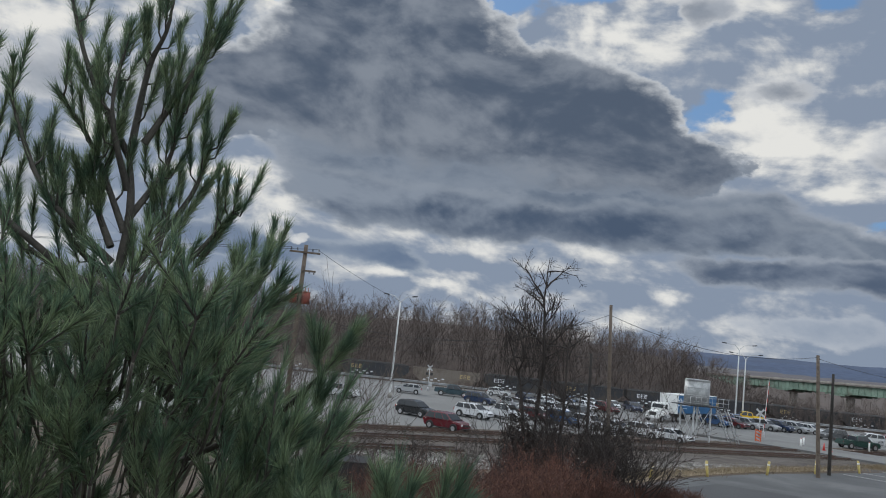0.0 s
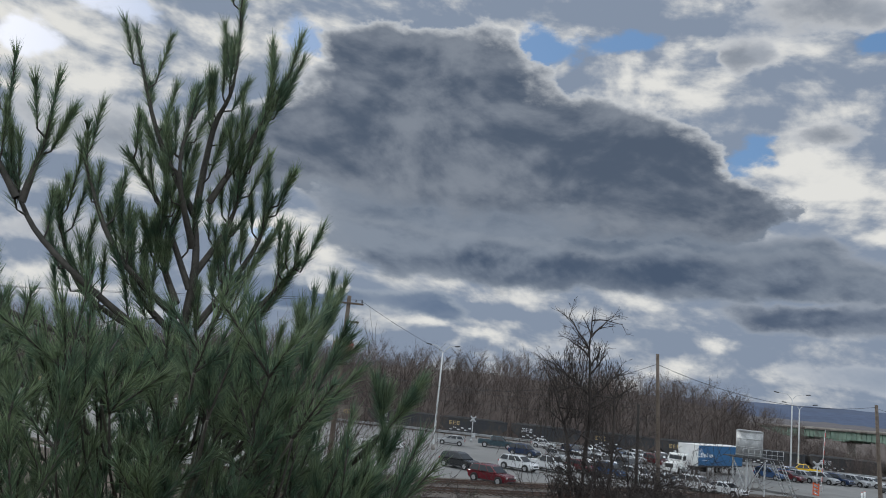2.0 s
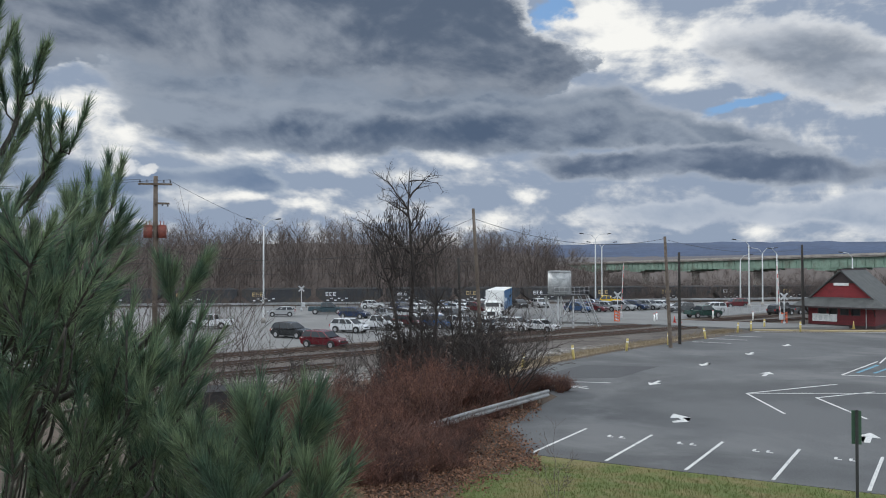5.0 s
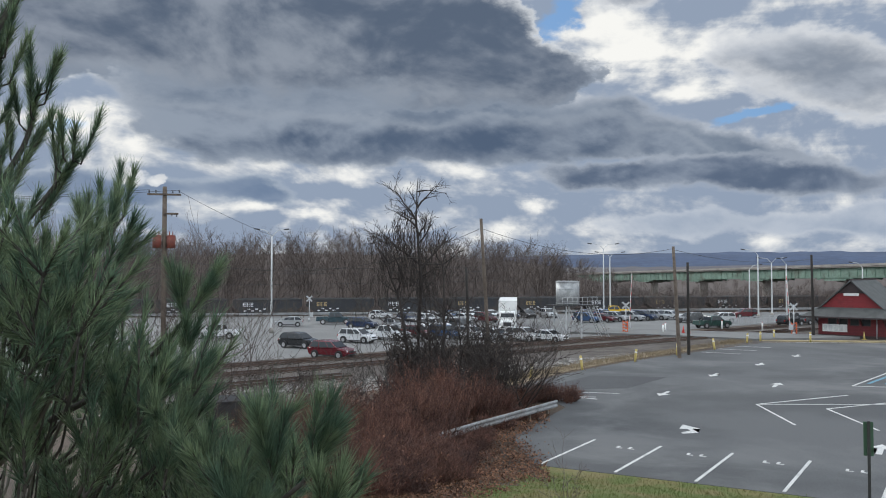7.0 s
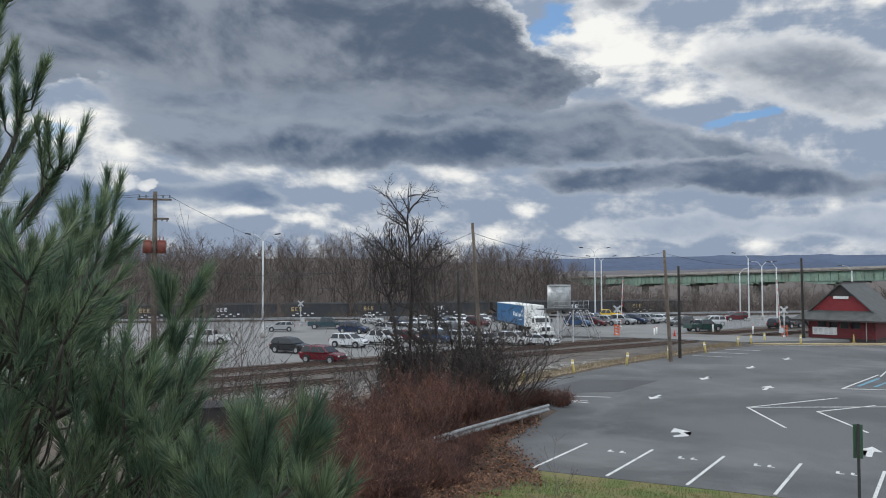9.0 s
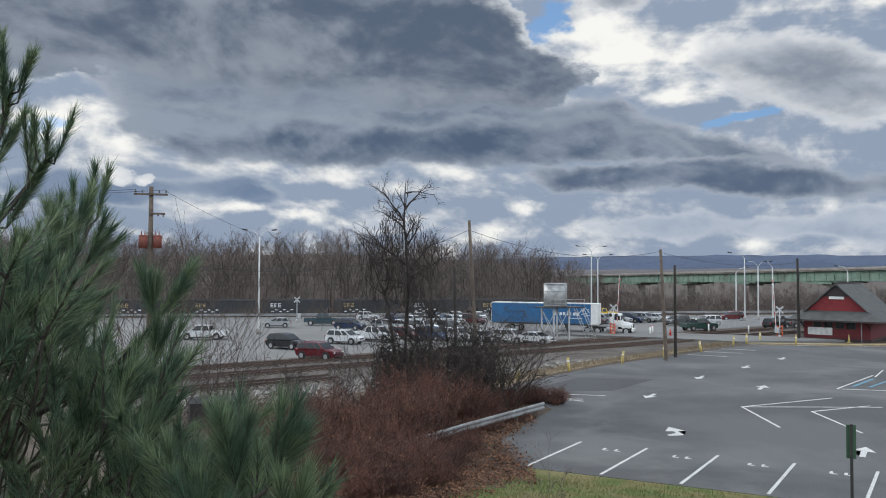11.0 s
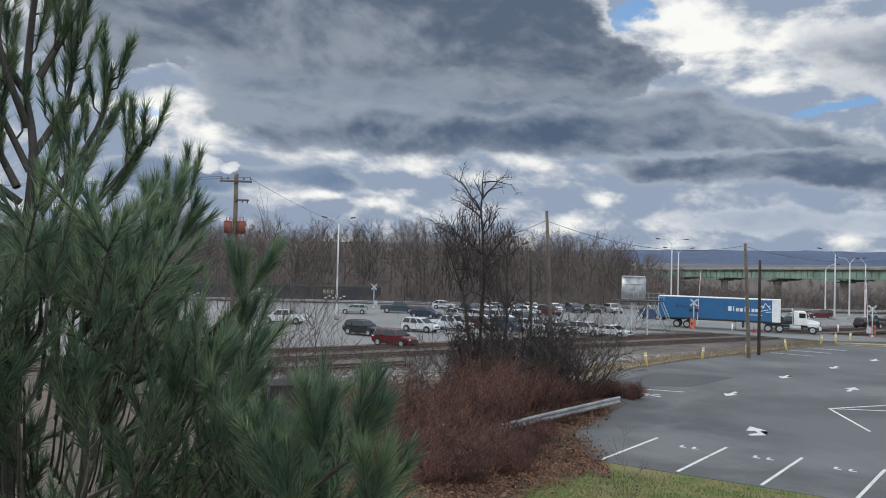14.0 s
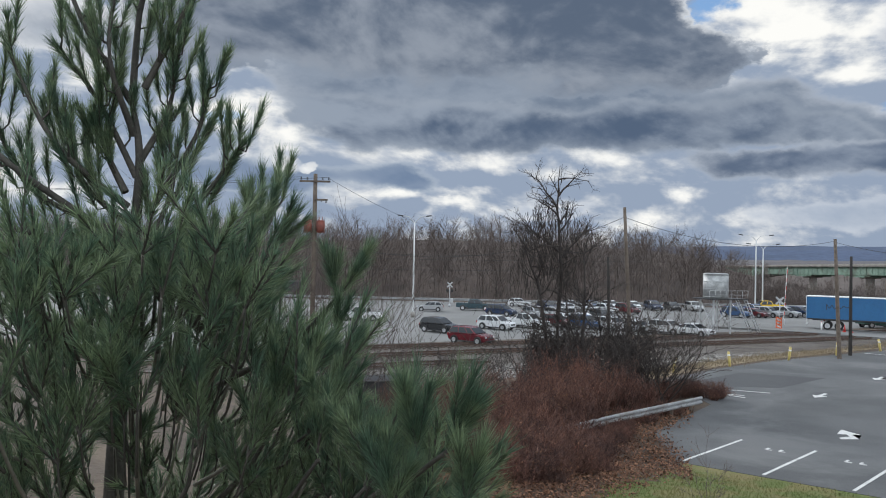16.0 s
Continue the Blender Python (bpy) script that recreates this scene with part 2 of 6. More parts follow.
M_BED = material("sooty_ballast", (0.105, 0.088, 0.075), 0.95, (0.058, 0.048, 0.042), 0.9, 0.6, 9.0, 1.0, coord="Position", stain=(0.125, 0.11, 0.10), stain_scale=0.2, bump_at=0.06)
M_RAIL = material("rail_steel", (0.13, 0.085, 0.065), 0.6, (0.09, 0.06, 0.05), 0.6, 3.0, 30.0, 0.1, metal=0.4)
M_RAILTOP = material("polished_railhead", (0.62, 0.62, 0.63), 0.25, (0.5, 0.5, 0.5), 0.3, 3.0, 30.0, 0.0, metal=1.0)
M_TIE = material("tie_wood", (0.085, 0.065, 0.05), 0.9, (0.05, 0.04, 0.033), 0.8, 2.0, 25.0, 0.5, per=0.5)
M_POLE = material("weathered_pole_wood", (0.15, 0.12, 0.095), 0.9, (0.09, 0.07, 0.055), 0.8, 3.0, 40.0, 0.5)
M_DARKPOLE = material("creosoted_pole_wood", (0.035, 0.030, 0.027), 0.9, (0.02, 0.018, 0.016), 0.8, 3.0, 40.0, 0.5)
M_GALV = material("galvanised_steel", (0.52, 0.53, 0.54), 0.5, (0.40, 0.41, 0.42), 0.6, 1.5, 14.0, 0.05, metal=0.35)
M_OLDGALV = material("weathered_galvanised_steel", (0.33, 0.34, 0.345), 0.6, (0.22, 0.22, 0.22), 0.8, 1.2, 12.0, 0.05, metal=0.3, stain=(0.16, 0.13, 0.11), stain_scale=0.7)
M_TANK = material("dull_aluminium_sheet", (0.40, 0.41, 0.41), 0.5, (0.26, 0.27, 0.27), 0.9, 0.9, 8.0, 0.1, metal=0.35, stain=(0.55, 0.56, 0.56), stain_scale=0.5)
M_LAMP = material("pale_lamp_post", (0.55, 0.56, 0.56), 0.5, (0.45, 0.46, 0.46), 0.5, 1.0, 12.0, 0.05)
M_DARK = material("dark_metal", (0.03, 0.03, 0.032), 0.5, (0.02, 0.02, 0.02), 0.6, 3.0, 20.0, 0.1)
M_WHITE = material("white_paint", (0.78, 0.78, 0.76), 0.5, (0.62, 0.62, 0.60), 0.5, 1.5, 16.0, 0.05)
M_RUST = material("rusty_red_paint", (0.23, 0.065, 0.045), 0.75, (0.13, 0.045, 0.035), 0.8, 2.5, 20.0, 0.2)
M_BARNRED = material("dark_red_clapboard", (0.170, 0.026, 0.030), 0.7, (0.12, 0.022, 0.026), 0.6, 1.0, 14.0, 0.15, per=0.25)
M_GABLE = material("red_shingle", (0.29, 0.036, 0.042), 0.7, (0.20, 0.03, 0.034), 0.6, 1.5, 14.0, 0.15, per=0.3)
M_ROOF = material("slate_roof", (0.085, 0.088, 0.085), 0.8, (0.055, 0.058, 0.057), 0.8, 1.2, 10.0, 0.3, per=0.4)
M_TRIM = material("dark_trim", (0.045, 0.03, 0.03), 0.6, (0.03, 0.022, 0.022), 0.5, 2.0, 20.0, 0.1)
M_BRIDGE = material("green_girder_paint", (0.20, 0.30, 0.235), 0.6, (0.13, 0.21, 0.165), 0.8, 0.12, 1.5, 0.1, coord="Position", stain=(0.10, 0.11, 0.08), stain_scale=0.15)
M_CONCRETE = material("concrete", (0.36, 0.34, 0.31), 0.9, (0.26, 0.24, 0.22), 0.8, 0.3, 5.0, 0.3, coord="Position")
# the far ridge's blue is distance haze, mixed straight into its base colour
M_HAZEHILL = material("hazed_wooded_ridge", (0.055, 0.080, 0.145), 1.0, (0.042, 0.062, 0.112), 0.8, 0.006, 0.05, 0.0, coord="Position")
M_HILLNEAR = material("nearer_wooded_ridge", (0.105, 0.095, 0.10), 1.0, (0.08, 0.075, 0.08), 0.8, 0.012, 0.09, 0.0, coord="Position")
M_BARK = material("grey_brown_bark", (0.105, 0.083, 0.070), 0.95, (0.06, 0.05, 0.043), 0.8, 0.9, 14.0, 0.4)
M_TWIG = material("bare_twigs", (0.142, 0.114, 0.100), 0.95, (0.090, 0.073, 0.066), 0.8, 0.12, 6.0, 0.0, coord="Position", island=1.1)
M_BRUSH = material("dark_bare_brush", (0.095, 0.074, 0.064), 0.95, (0.058, 0.046, 0.040), 0.8, 0.6, 9.0, 0.0, coord="Position", island=0.8)
M_WOODFLOOR = material("wooded_slope", (0.105, 0.080, 0.068), 0.97, (0.066, 0.052, 0.046), 0.9, 0.18, 2.2, 0.9, coord="Position")
M_DEADBARK = material("dead_tree_bark", (0.055, 0.045, 0.040), 0.95, (0.032, 0.027, 0.025), 0.8, 2.0, 20.0, 0.4)
M_SHRUB = material("russet_shrub_stems", (0.128, 0.060, 0.043), 0.9, (0.062, 0.033, 0.027), 0.9, 0.9, 9.0, 0.0, coord="Position", stain=(0.165, 0.080, 0.052), stain_scale=0.5, per=0.4, island=1.3)
M_LEAF = material("dead_leaves", (0.20, 0.105, 0.060), 0.9, (0.115, 0.058, 0.036), 0.9, 1.5, 12.0, 0.0, coord="Position", island=1.4)
M_NEEDLE = material("pine_needles", (0.205, 0.265, 0.150), 0.5, (0.085, 0.145, 0.098), 0.9, 7.0, 40.0, 0.0, coord="Position", island=0.9)


def let_light_through(mat, share):
    """Thin foliage: part of the light passes through it."""
    t = Tree(mat.node_tree, False)
    nodes = t.t.nodes
    out, b = next(n for n in nodes if n.type == "OUTPUT_MATERIAL"), next(n for n in nodes if n.type == "BSDF_PRINCIPLED")
    thin, mixed = t.n("ShaderNodeBsdfTranslucent"), t.n("ShaderNodeMixShader")
    mixed.inputs[0].default_value = share
    t.link(b.inputs["Base Color"].links[0].from_socket, thin.inputs[0])
    t.link(b.outputs[0], mixed.inputs[1])
    t.link(thin.outputs[0], mixed.inputs[2])
    t.link(mixed.outputs[0], out.inputs[0])


let_light_through(M_NEEDLE, 0.6)
let_light_through(M_LEAF, 0.25)
M_PINEBARK = material("pine_bark", (0.066, 0.060, 0.050), 0.85, (0.038, 0.035, 0.030), 0.8, 6.0, 50.0, 0.3)
M_PALEBARK = material("pale_pine_twig", (0.20, 0.185, 0.155), 0.6, (0.13, 0.12, 0.10), 0.7, 6.0, 50.0, 0.1)
M_WIRE = material("black_cable", (0.03, 0.03, 0.03), 0.6, (0.02, 0.02, 0.02), 0.3, 3.0, 20.0, 0.0)
M_TYRE = material("tyre_rubber", (0.022, 0.022, 0.022), 0.85, (0.03, 0.03, 0.028), 0.5, 4.0, 40.0, 0.1)
M_RIM = material("alloy_rim", (0.50, 0.50, 0.51), 0.35, (0.36, 0.36, 0.37), 0.4, 6.0, 30.0, 0.0, metal=0.8)
M_GLASS = material("tinted_car_glass", (0.018, 0.022, 0.026), 0.12, (0.012, 0.015, 0.018), 0.3, 1.0, 8.0, 0.0)
M_HEAD = material("headlight_lens", (0.60, 0.61, 0.62), 0.12, (0.45, 0.46, 0.47), 0.4, 6.0, 30.0, 0.0)
M_TAIL = material("red_tail_lens", (0.33, 0.02, 0.02), 0.2, (0.22, 0.015, 0.015), 0.4, 6.0, 30.0, 0.0)
M_COAL = material("coal", (0.012, 0.012, 0.013), 0.7, (0.02, 0.02, 0.02), 0.8, 1.5, 9.0, 0.8, bump_at=0.08)
M_HOPPER = material("grimy_black_hopper", (0.030, 0.034, 0.042), 0.65, (0.055, 0.048, 0.042), 0.8, 0.5, 7.0, 0.1, stain=(0.085, 0.066, 0.05), stain_scale=0.35)
M_HOPPERGREY = material("weathered_grey_hopper", (0.20, 0.175, 0.15), 0.75, (0.13, 0.105, 0.085), 0.8, 0.5, 7.0, 0.1, stain=(0.08, 0.055, 0.042), stain_scale=0.35)
M_HOPPERBLUE = material("faded_blue_hopper", (0.075, 0.105, 0.155), 0.7, (0.055, 0.07, 0.095), 0.8, 0.5, 7.0, 0.1, stain=(0.085, 0.066, 0.05), stain_scale=0.35)
M_TRAILER = material("blue_trailer_sheet", (0.020, 0.115, 0.27), 0.4, (0.016, 0.095, 0.23), 0.5, 0.5, 6.0, 0.02)
M_LETTER = material("pale_lettering", (0.72, 0.74, 0.76), 0.5, (0.6, 0.62, 0.64), 0.4, 2.0, 12.0, 0.0)
M_AMBERMARK = material("faded_yellow_lettering", (0.50, 0.38, 0.17), 0.6, (0.36, 0.27, 0.13), 0.5, 2.0, 12.0, 0.0)
M_SIGNGREEN = material("green_sign_back", (0.035, 0.09, 0.05), 0.5, (0.03, 0.07, 0.04), 0.4, 3.0, 20.0, 0.0)
M_ORANGE = material("orange_plastic", (0.62, 0.13, 0.05), 0.5, (0.5, 0.10, 0.04), 0.4, 4.0, 20.0, 0.0)
M_REDMARK = material("red_sheeting", (0.50, 0.05, 0.04), 0.5, (0.4, 0.05, 0.04), 0.4, 4.0, 20.0, 0.0)


# ---- mesh helpers ----
def finish(name, bm, mats):
    mesh = bpy.data.meshes.new(name)
    bm.to_mesh(mesh)
    bm.free()
    for m in mats if isinstance(mats, (list, tuple)) else [mats]:
        mesh.materials.append(m)
    return mesh


def smooth(mesh, angle=40):
    mesh.shade_smooth()
    mesh.set_sharp_from_angle(angle=radians(angle))
    return mesh


def part(name, bm, mats, parent=None, label="", rounded=False):
    """ONE mesh object under a thing, or a thing of its own."""
    mesh = finish(name, bm, mats)
    if rounded:
        smooth(mesh)
    ob = new(name, mesh)
    ob.parent = parent
    if label:
        ob["label"] = label
    return ob


def thing(name, m, label, category, group=""):
    ob = new(name)
    ob.matrix_world = m
    ob.empty_display_size = 0.3
    return tagged(ob, label, category, group)


def box(bm, size, centre=(0, 0, 0), turn=(0, 0, 0), bevel=0.0, mat=0):
    made = bmesh.ops.create_cube(bm, size=1.0, matrix=pose(*centre, *turn) @ Matrix.Diagonal((*size, 1)))
    faces = {f for v in made["verts"] for f in v.link_faces}
    for f in faces:
        f.material_index = mat
    if bevel:
        bmesh.ops.bevel(bm, geom=list({e for f in faces for e in f.edges}), offset=bevel, segments=2, affect="EDGES", profile=0.6, clamp_overlap=True)
    return bm


def rod(bm, a, b, r0, r1=None, seg=8, mat=0, caps=True):
    a, b = Vector(a), Vector(b)
    r1 = r0 if r1 is None else r1
    q = (b - a).to_track_quat("Z", "Y").to_matrix()
    rings = []
    for p, r in ((a, r0), (b, r1)):
        rings.append([bm.verts.new(p + q @ Vector((r * math.cos(k * math.tau / seg), r * math.sin(k * math.tau / seg), 0))) for k in range(seg)])
    for k in range(seg):
        f = bm.faces.new((rings[0][k], rings[0][(k + 1) % seg], rings[1][(k + 1) % seg], rings[1][k]))
        f.material_index, f.smooth = mat, True
    if caps:
        bm.faces.new(rings[1]).material_index = mat
        bm.faces.new(rings[0][::-1]).material_index = mat
    return bm


def tube(bm, points, radii, seg=6, mat=0):
    """A bent, tapered tube through the points."""
    pts = [Vector(p) for p in points]
    rings = []
    for k, p in enumerate(pts):
        way = (pts[min(k + 1, len(pts) - 1)] - pts[max(k - 1, 0)]).normalized()
        q = way.to_track_quat("Z", "Y").to_matrix()
        r = radii[k]
        rings.append([bm.verts.new(p + q @ Vector((r * math.cos(j * math.tau / seg), r * math.sin(j * math.tau / seg), 0))) for j in range(seg)])
    for a, b in zip(rings, rings[1:]):
        for j in range(seg):
            f = bm.faces.new((a[j], a[(j + 1) % seg], b[(j + 1) % seg], b[j]))
            f.smooth, f.material_index = True, mat
    bm.faces.new(rings[-1])
    return bm


def prism(bm, outline, z0, z1, mat=0):
    """A flat polygon given thickness from z0 to z1."""
    low, high = [bm.verts.new((x, y, z0)) for x, y in outline], [bm.verts.new((x, y, z1)) for x, y in outline]
    n = len(outline)
    area = sum(outline[k][0] * outline[(k + 1) % n][1] - outline[(k + 1) % n][0] * outline[k][1] for k in range(n))
    if area < 0:
        low, high = low[::-1], high[::-1]
    faces = [bm.faces.new(high), bm.faces.new(low[::-1])]
    faces += [bm.faces.new((low[k], low[(k + 1) % n], high[(k + 1) % n], high[k])) for k in range(n)]
    for f in faces:
        f.material_index = mat
    return bm


def sheet(name, outline, z0, z1, mat, label, category):
    bm = bmesh.new()
    prism(bm, outline, z0, z1)
    bmesh.ops.triangulate(bm, faces=[f for f in bm.faces if len(f.verts) > 4])
    return tagged(part(name, bm, mat), label, category, kind="structure")


def raw(name, verts, faces, mat):
    mesh = bpy.data.meshes.new(name)
    mesh.from_pydata(verts, [], faces)
    for m in mat if isinstance(mat, list) else [mat]:
        mesh.materials.append(m)
    return mesh


# tracks run along U, away from the camera along N
U, N = Vector((0.8965, 0.4430, 0)), Vector((-0.4430, 0.8965, 0))


def trackside(u, s, z=0.0):
    return U * u + N * s + Vector((0, 0, z))


def wood_crest(x, y):
    """How high the wooded slope stands against the sky, in degrees."""
    return float(np.interp(math.degrees(math.atan2(x, y)), [-45, -12, 0, 8, 14, 16.5, 18, 20, 24], [2.3, 2.4, 2.7, 2.5, 2.2, 1.9, 1.3, 0.4, -1.2]))


def ground_height(x, y):
    rise = max(0.0, 31.0 - (0.59 * x + 0.81 * y))
    z = -0.015 + 0.13 * rise - 0.0016 * rise * rise if rise < 40 else 2.58
    if 150 < y:
        z = -0.06 - 1.2 * min(1.0, (y - 150) / 3.0)
        if y > 162:
            top = max(-1.2, 8.3 + 230 * math.tan(radians(wood_crest(x, y) - 1.35)))
            f = min(1.0, (y - 162) / 68.0)
            z += (top + 1.2) * f * (2 - f) * max(0.0, 1 - max(0, y - 320) / 300)
    return z + 0.05 * noise.noise(Vector((x * 0.3, y * 0.3, 0))) * (1 if rise > 0 else 0)


def lawn_edge(y):
    """Where the lawn gives way to the shrubs."""
    return max(1.0, 0.635 * y - 11.2)


# ---- ground ----
def build_ground():
    near = list(np.arange(-60, 0, 3.0)) + list(np.arange(0, 24, 0.5)) + list(np.arange(24, 110, 3.0))
    xs = [-4500, -2500, -1200, -600, -350, -220, -150, -110, -85] + near + [115, 130, 160, 200, 260, 350, 600, 1200, 2500, 4500]
    ys = [-4500, -2000, -800, -300, -120, -60, -30] + list(np.arange(-20, 15, 2.5)) + list(np.arange(15, 36, 0.5)) + list(np.arange(36, 150, 6.0)) + [150, 152, 155, 160, 165, 170, 175, 185, 200, 220, 250, 280, 320, 400, 600, 1000, 2000, 4500]
    verts = [(x, y, ground_height(x, y)) for y in ys for x in xs]
    w = len(xs)
    faces = [(j * w + i, j * w + i + 1, (j + 1) * w + i + 1, (j + 1) * w + i) for j in range(len(ys) - 1) for i in range(w - 1)]
    mesh = raw("ground", verts, faces, [M_GROUND, M_LAWN, M_WOODFLOOR])
    for f in mesh.polygons:
        x, y, _ = f.center
        if y > 162:
            f.material_index = 2
        elif 0.59 * x + 0.81 * y < 33.5 and x > lawn_edge(y) + 1.4 * noise.noise(Vector((x * 0.4, y * 0.4, 5))) and y > -5:
            f.material_index = 1
    mesh.shade_smooth()
    tagged(new("ground", mesh), "dry brown winter ground with a lawn bank and wooded slope", "ground", kind="structure")


build_ground()
sheet("parking_lot", [(9.4, 32.9), (17.4, 27.1), (45, 7), (120, 15), (120, 81), (64.6, 80.9), (50.4, 84.6), (47.0, 81.5), (35.8, 73.9), (27.6, 68.2), (20, 61.5), (14.6, 55.4), (15.2, 46.4), (9.7, 38.4)], -0.3, 0.0, M_ASPHALT, "grey asphalt parking lot with worn white markings", "parking lot")
sheet("asphalt_patch", [(15.3, 53.8), (21.9, 60.2), (27.4, 58.3), (22.0, 53.2)], -0.1, 0.005, M_PATCH, "darker asphalt patch in the parking lot", "asphalt patch")
far = [trackside(-90, 69.5), trackside(22, 69.5), trackside(62, 71), Vector((66, 112, 0)), Vector((80, 119, 0)), Vector((130, 140, 0)), Vector((130, 148, 0)), Vector((-100, 148, 0)), Vector((-100, 30, 0))]
sheet("commuter_lot", [(p.x, p.y) for p in far], -0.3, 0.0, M_FARLOT, "pale weathered asphalt commuter parking lot beyond the tracks", "parking lot")


# ---- tracks ----
def build_track(s, u0, u1, lift=0.10):
    track = thing("railway_track", pose(0, 0, 0), "weathered railway track on dark timber ties in grey ballast", "railway track", "tracks beside the lot")
    for name, off in (("rail", 0.0), ("rail", 1.5)):
        bm = bmesh.new()
        a, b = trackside(u0, s + off, lift), trackside(u1, s + off, lift)
        mid, turn = (a + b) / 2, math.degrees(math.atan2(U.y, U.x))
        box(bm, (u1 - u0, 0.14, 0.02), (mid.x, mid.y, lift + 0.01), (0, 0, turn))
        box(bm, (u1 - u0, 0.03, 0.10), (mid.x, mid.y, lift + 0.07), (0, 0, turn))
        box(bm, (u1 - u0, 0.075, 0.035), (mid.x, mid.y, lift + 0.137), (0, 0, turn))
        for f in bm.faces:
            if f.calc_center_median().z > lift + 0.153:
                f.material_index = 1
        part(name, bm, [M_RAIL, M_RAILTOP], track)
    bm = bmesh.new()
    box(bm, (0.23, 2.7, 0.18), bevel=0.01)
    mesh = finish("tie", bm, M_TIE)
    rng = random.Random(int(s * 10))
    for k in range(min(300, int((u1 - u0) / 0.62))):
        ob = new("tie", mesh)
        p = trackside(u0 + 0.62 * k + rng.uniform(-0.05, 0.05), s + 0.75 + rng.uniform(-0.05, 0.05), lift - 0.09)
        ob.matrix_world = pose(p.x, p.y, p.z, 0, 0, math.degrees(math.atan2(U.y, U.x)) + rng.uniform(-1.5, 1.5))
        ob.parent = track
    return track


def build_ballast():
    """A mound of broken stone under the tracks, with loose stones along its near shoulder."""
    bm = bmesh.new()
    prof = [(51.2, -0.3), (52.6, 0.0), (53.6, 0.03), (56.6, 0.03), (57.9, 0.012), (59.0, 0.03), (62.4, 0.03), (63.8, 0.012), (65.0, 0.03), (68.2, 0.03), (69.4, -0.3)]
    rows = []
    for u in np.arange(-80, 150, 4.0):
        rows.append([bm.verts.new(trackside(u, s, z + 0.03 * noise.noise(Vector((u, s, 1))))) for s, z in prof])
    for a, b in zip(rows, rows[1:]):
        for k in range(len(prof) - 1):
            bm.faces.new((a[k], b[k], b[k + 1], a[k + 1]))
    bmesh.ops.recalc_face_normals(bm, faces=bm.faces)
    tagged(part("ballast_bed", bm, M_BED), "bed of sooty crushed stone ballast under the tracks", "ballast", kind="structure")
    rng, verts, faces = random.Random(5), [], []
    for k in range(22000):
        u = rng.uniform(2, 62)
        s = 46.5 + 7.5 * rng.random() ** 0.8 if u > 12 else rng.uniform(51, 54)
        if s < 47.5 + max(0, (u - 30)) * 0.13:
            continue
        r = rng.uniform(0.04, 0.12)
        p, b0 = trackside(u, s, r * 0.4 - 0.02), len(verts)
        ang = rng.random() * 6.28
        for q in range(3):
            verts.append((p.x + r * math.cos(ang + q * 2.1), p.y + r * math.sin(ang + q * 2.1), p.z - r * 0.5))
        verts.append((p.x + rng.uniform(-0.3, 0.3) * r, p.y, p.z + r * 0.6))
        faces += [(b0, b0 + 1, b0 + 3), (b0 + 1, b0 + 2, b0 + 3), (b0 + 2, b0, b0 + 3)]
    tagged(new("loose_ballast", raw("loose_ballast", verts, faces, M_BALLAST)), "loose grey ballast stones on the track shoulder", "gravel", kind="stuff")


build_ballast()
sheet("gravel_strip", [(tuple(trackside(u, s)[:2])) for u, s in ((8, 46.5), (30, 47.6), (62, 51.5), (62, 53), (8, 53))], -0.2, -0.006, M_BALLAST, "strip of pale gravel between lot and tracks", "gravel strip")
sheet("dry_verge", [(14.2, 55.8), (20, 62.2), (27.6, 69.1), (35.8, 75.0), (47, 83.2), (50.6, 86.4), (49.5, 87.5), (45, 84.2), (34, 76.0), (26, 70.4), (18.5, 63.4), (12.5, 57.5)], -0.2, 0.03, M_STRAW, "verge of dry straw-coloured grass along the lot", "grass verge")
# the crossing road over the tracks, and the kerb before the station
sheet("crossing_road", [(37, 109), (63, 92), (66, 87), (52, 86.6), (44, 94), (33, 101)], -0.1, 0.27, M_ROAD, "grey asphalt road over the level crossing", "road")
for s, u0, u1 in ((54.2, -70, 30), (60.0, -70, 110), (65.4, -70, 110)):
    build_track(s, u0, u1)
sheet("yellow_kerb", [(52.5, 86.2), (64.5, 82.6), (100, 82.4), (100, 83.4), (64.8, 83.6), (53.0, 87.0)], -0.1, 0.12, M_KERB, "faded yellow-painted kerb and platform edge by the station", "kerb")


# ---- poles, lamps, wires ----
def build_pole(name, base, top, r, mat, label):
    bm = bmesh.new()
    a, b = Vector(base), Vector(top)
    tube(bm, [a, a.lerp(b, 0.3), a.lerp(b, 0.7), b], [r, r * 0.92, r * 0.8, r * 0.7], 10)
    return tagged(part(name, bm, mat), label, "pole")


def polar(az, d, z=0.0):
    return Vector((d * math.sin(radians(az)), d * math.cos(radians(az)), z))


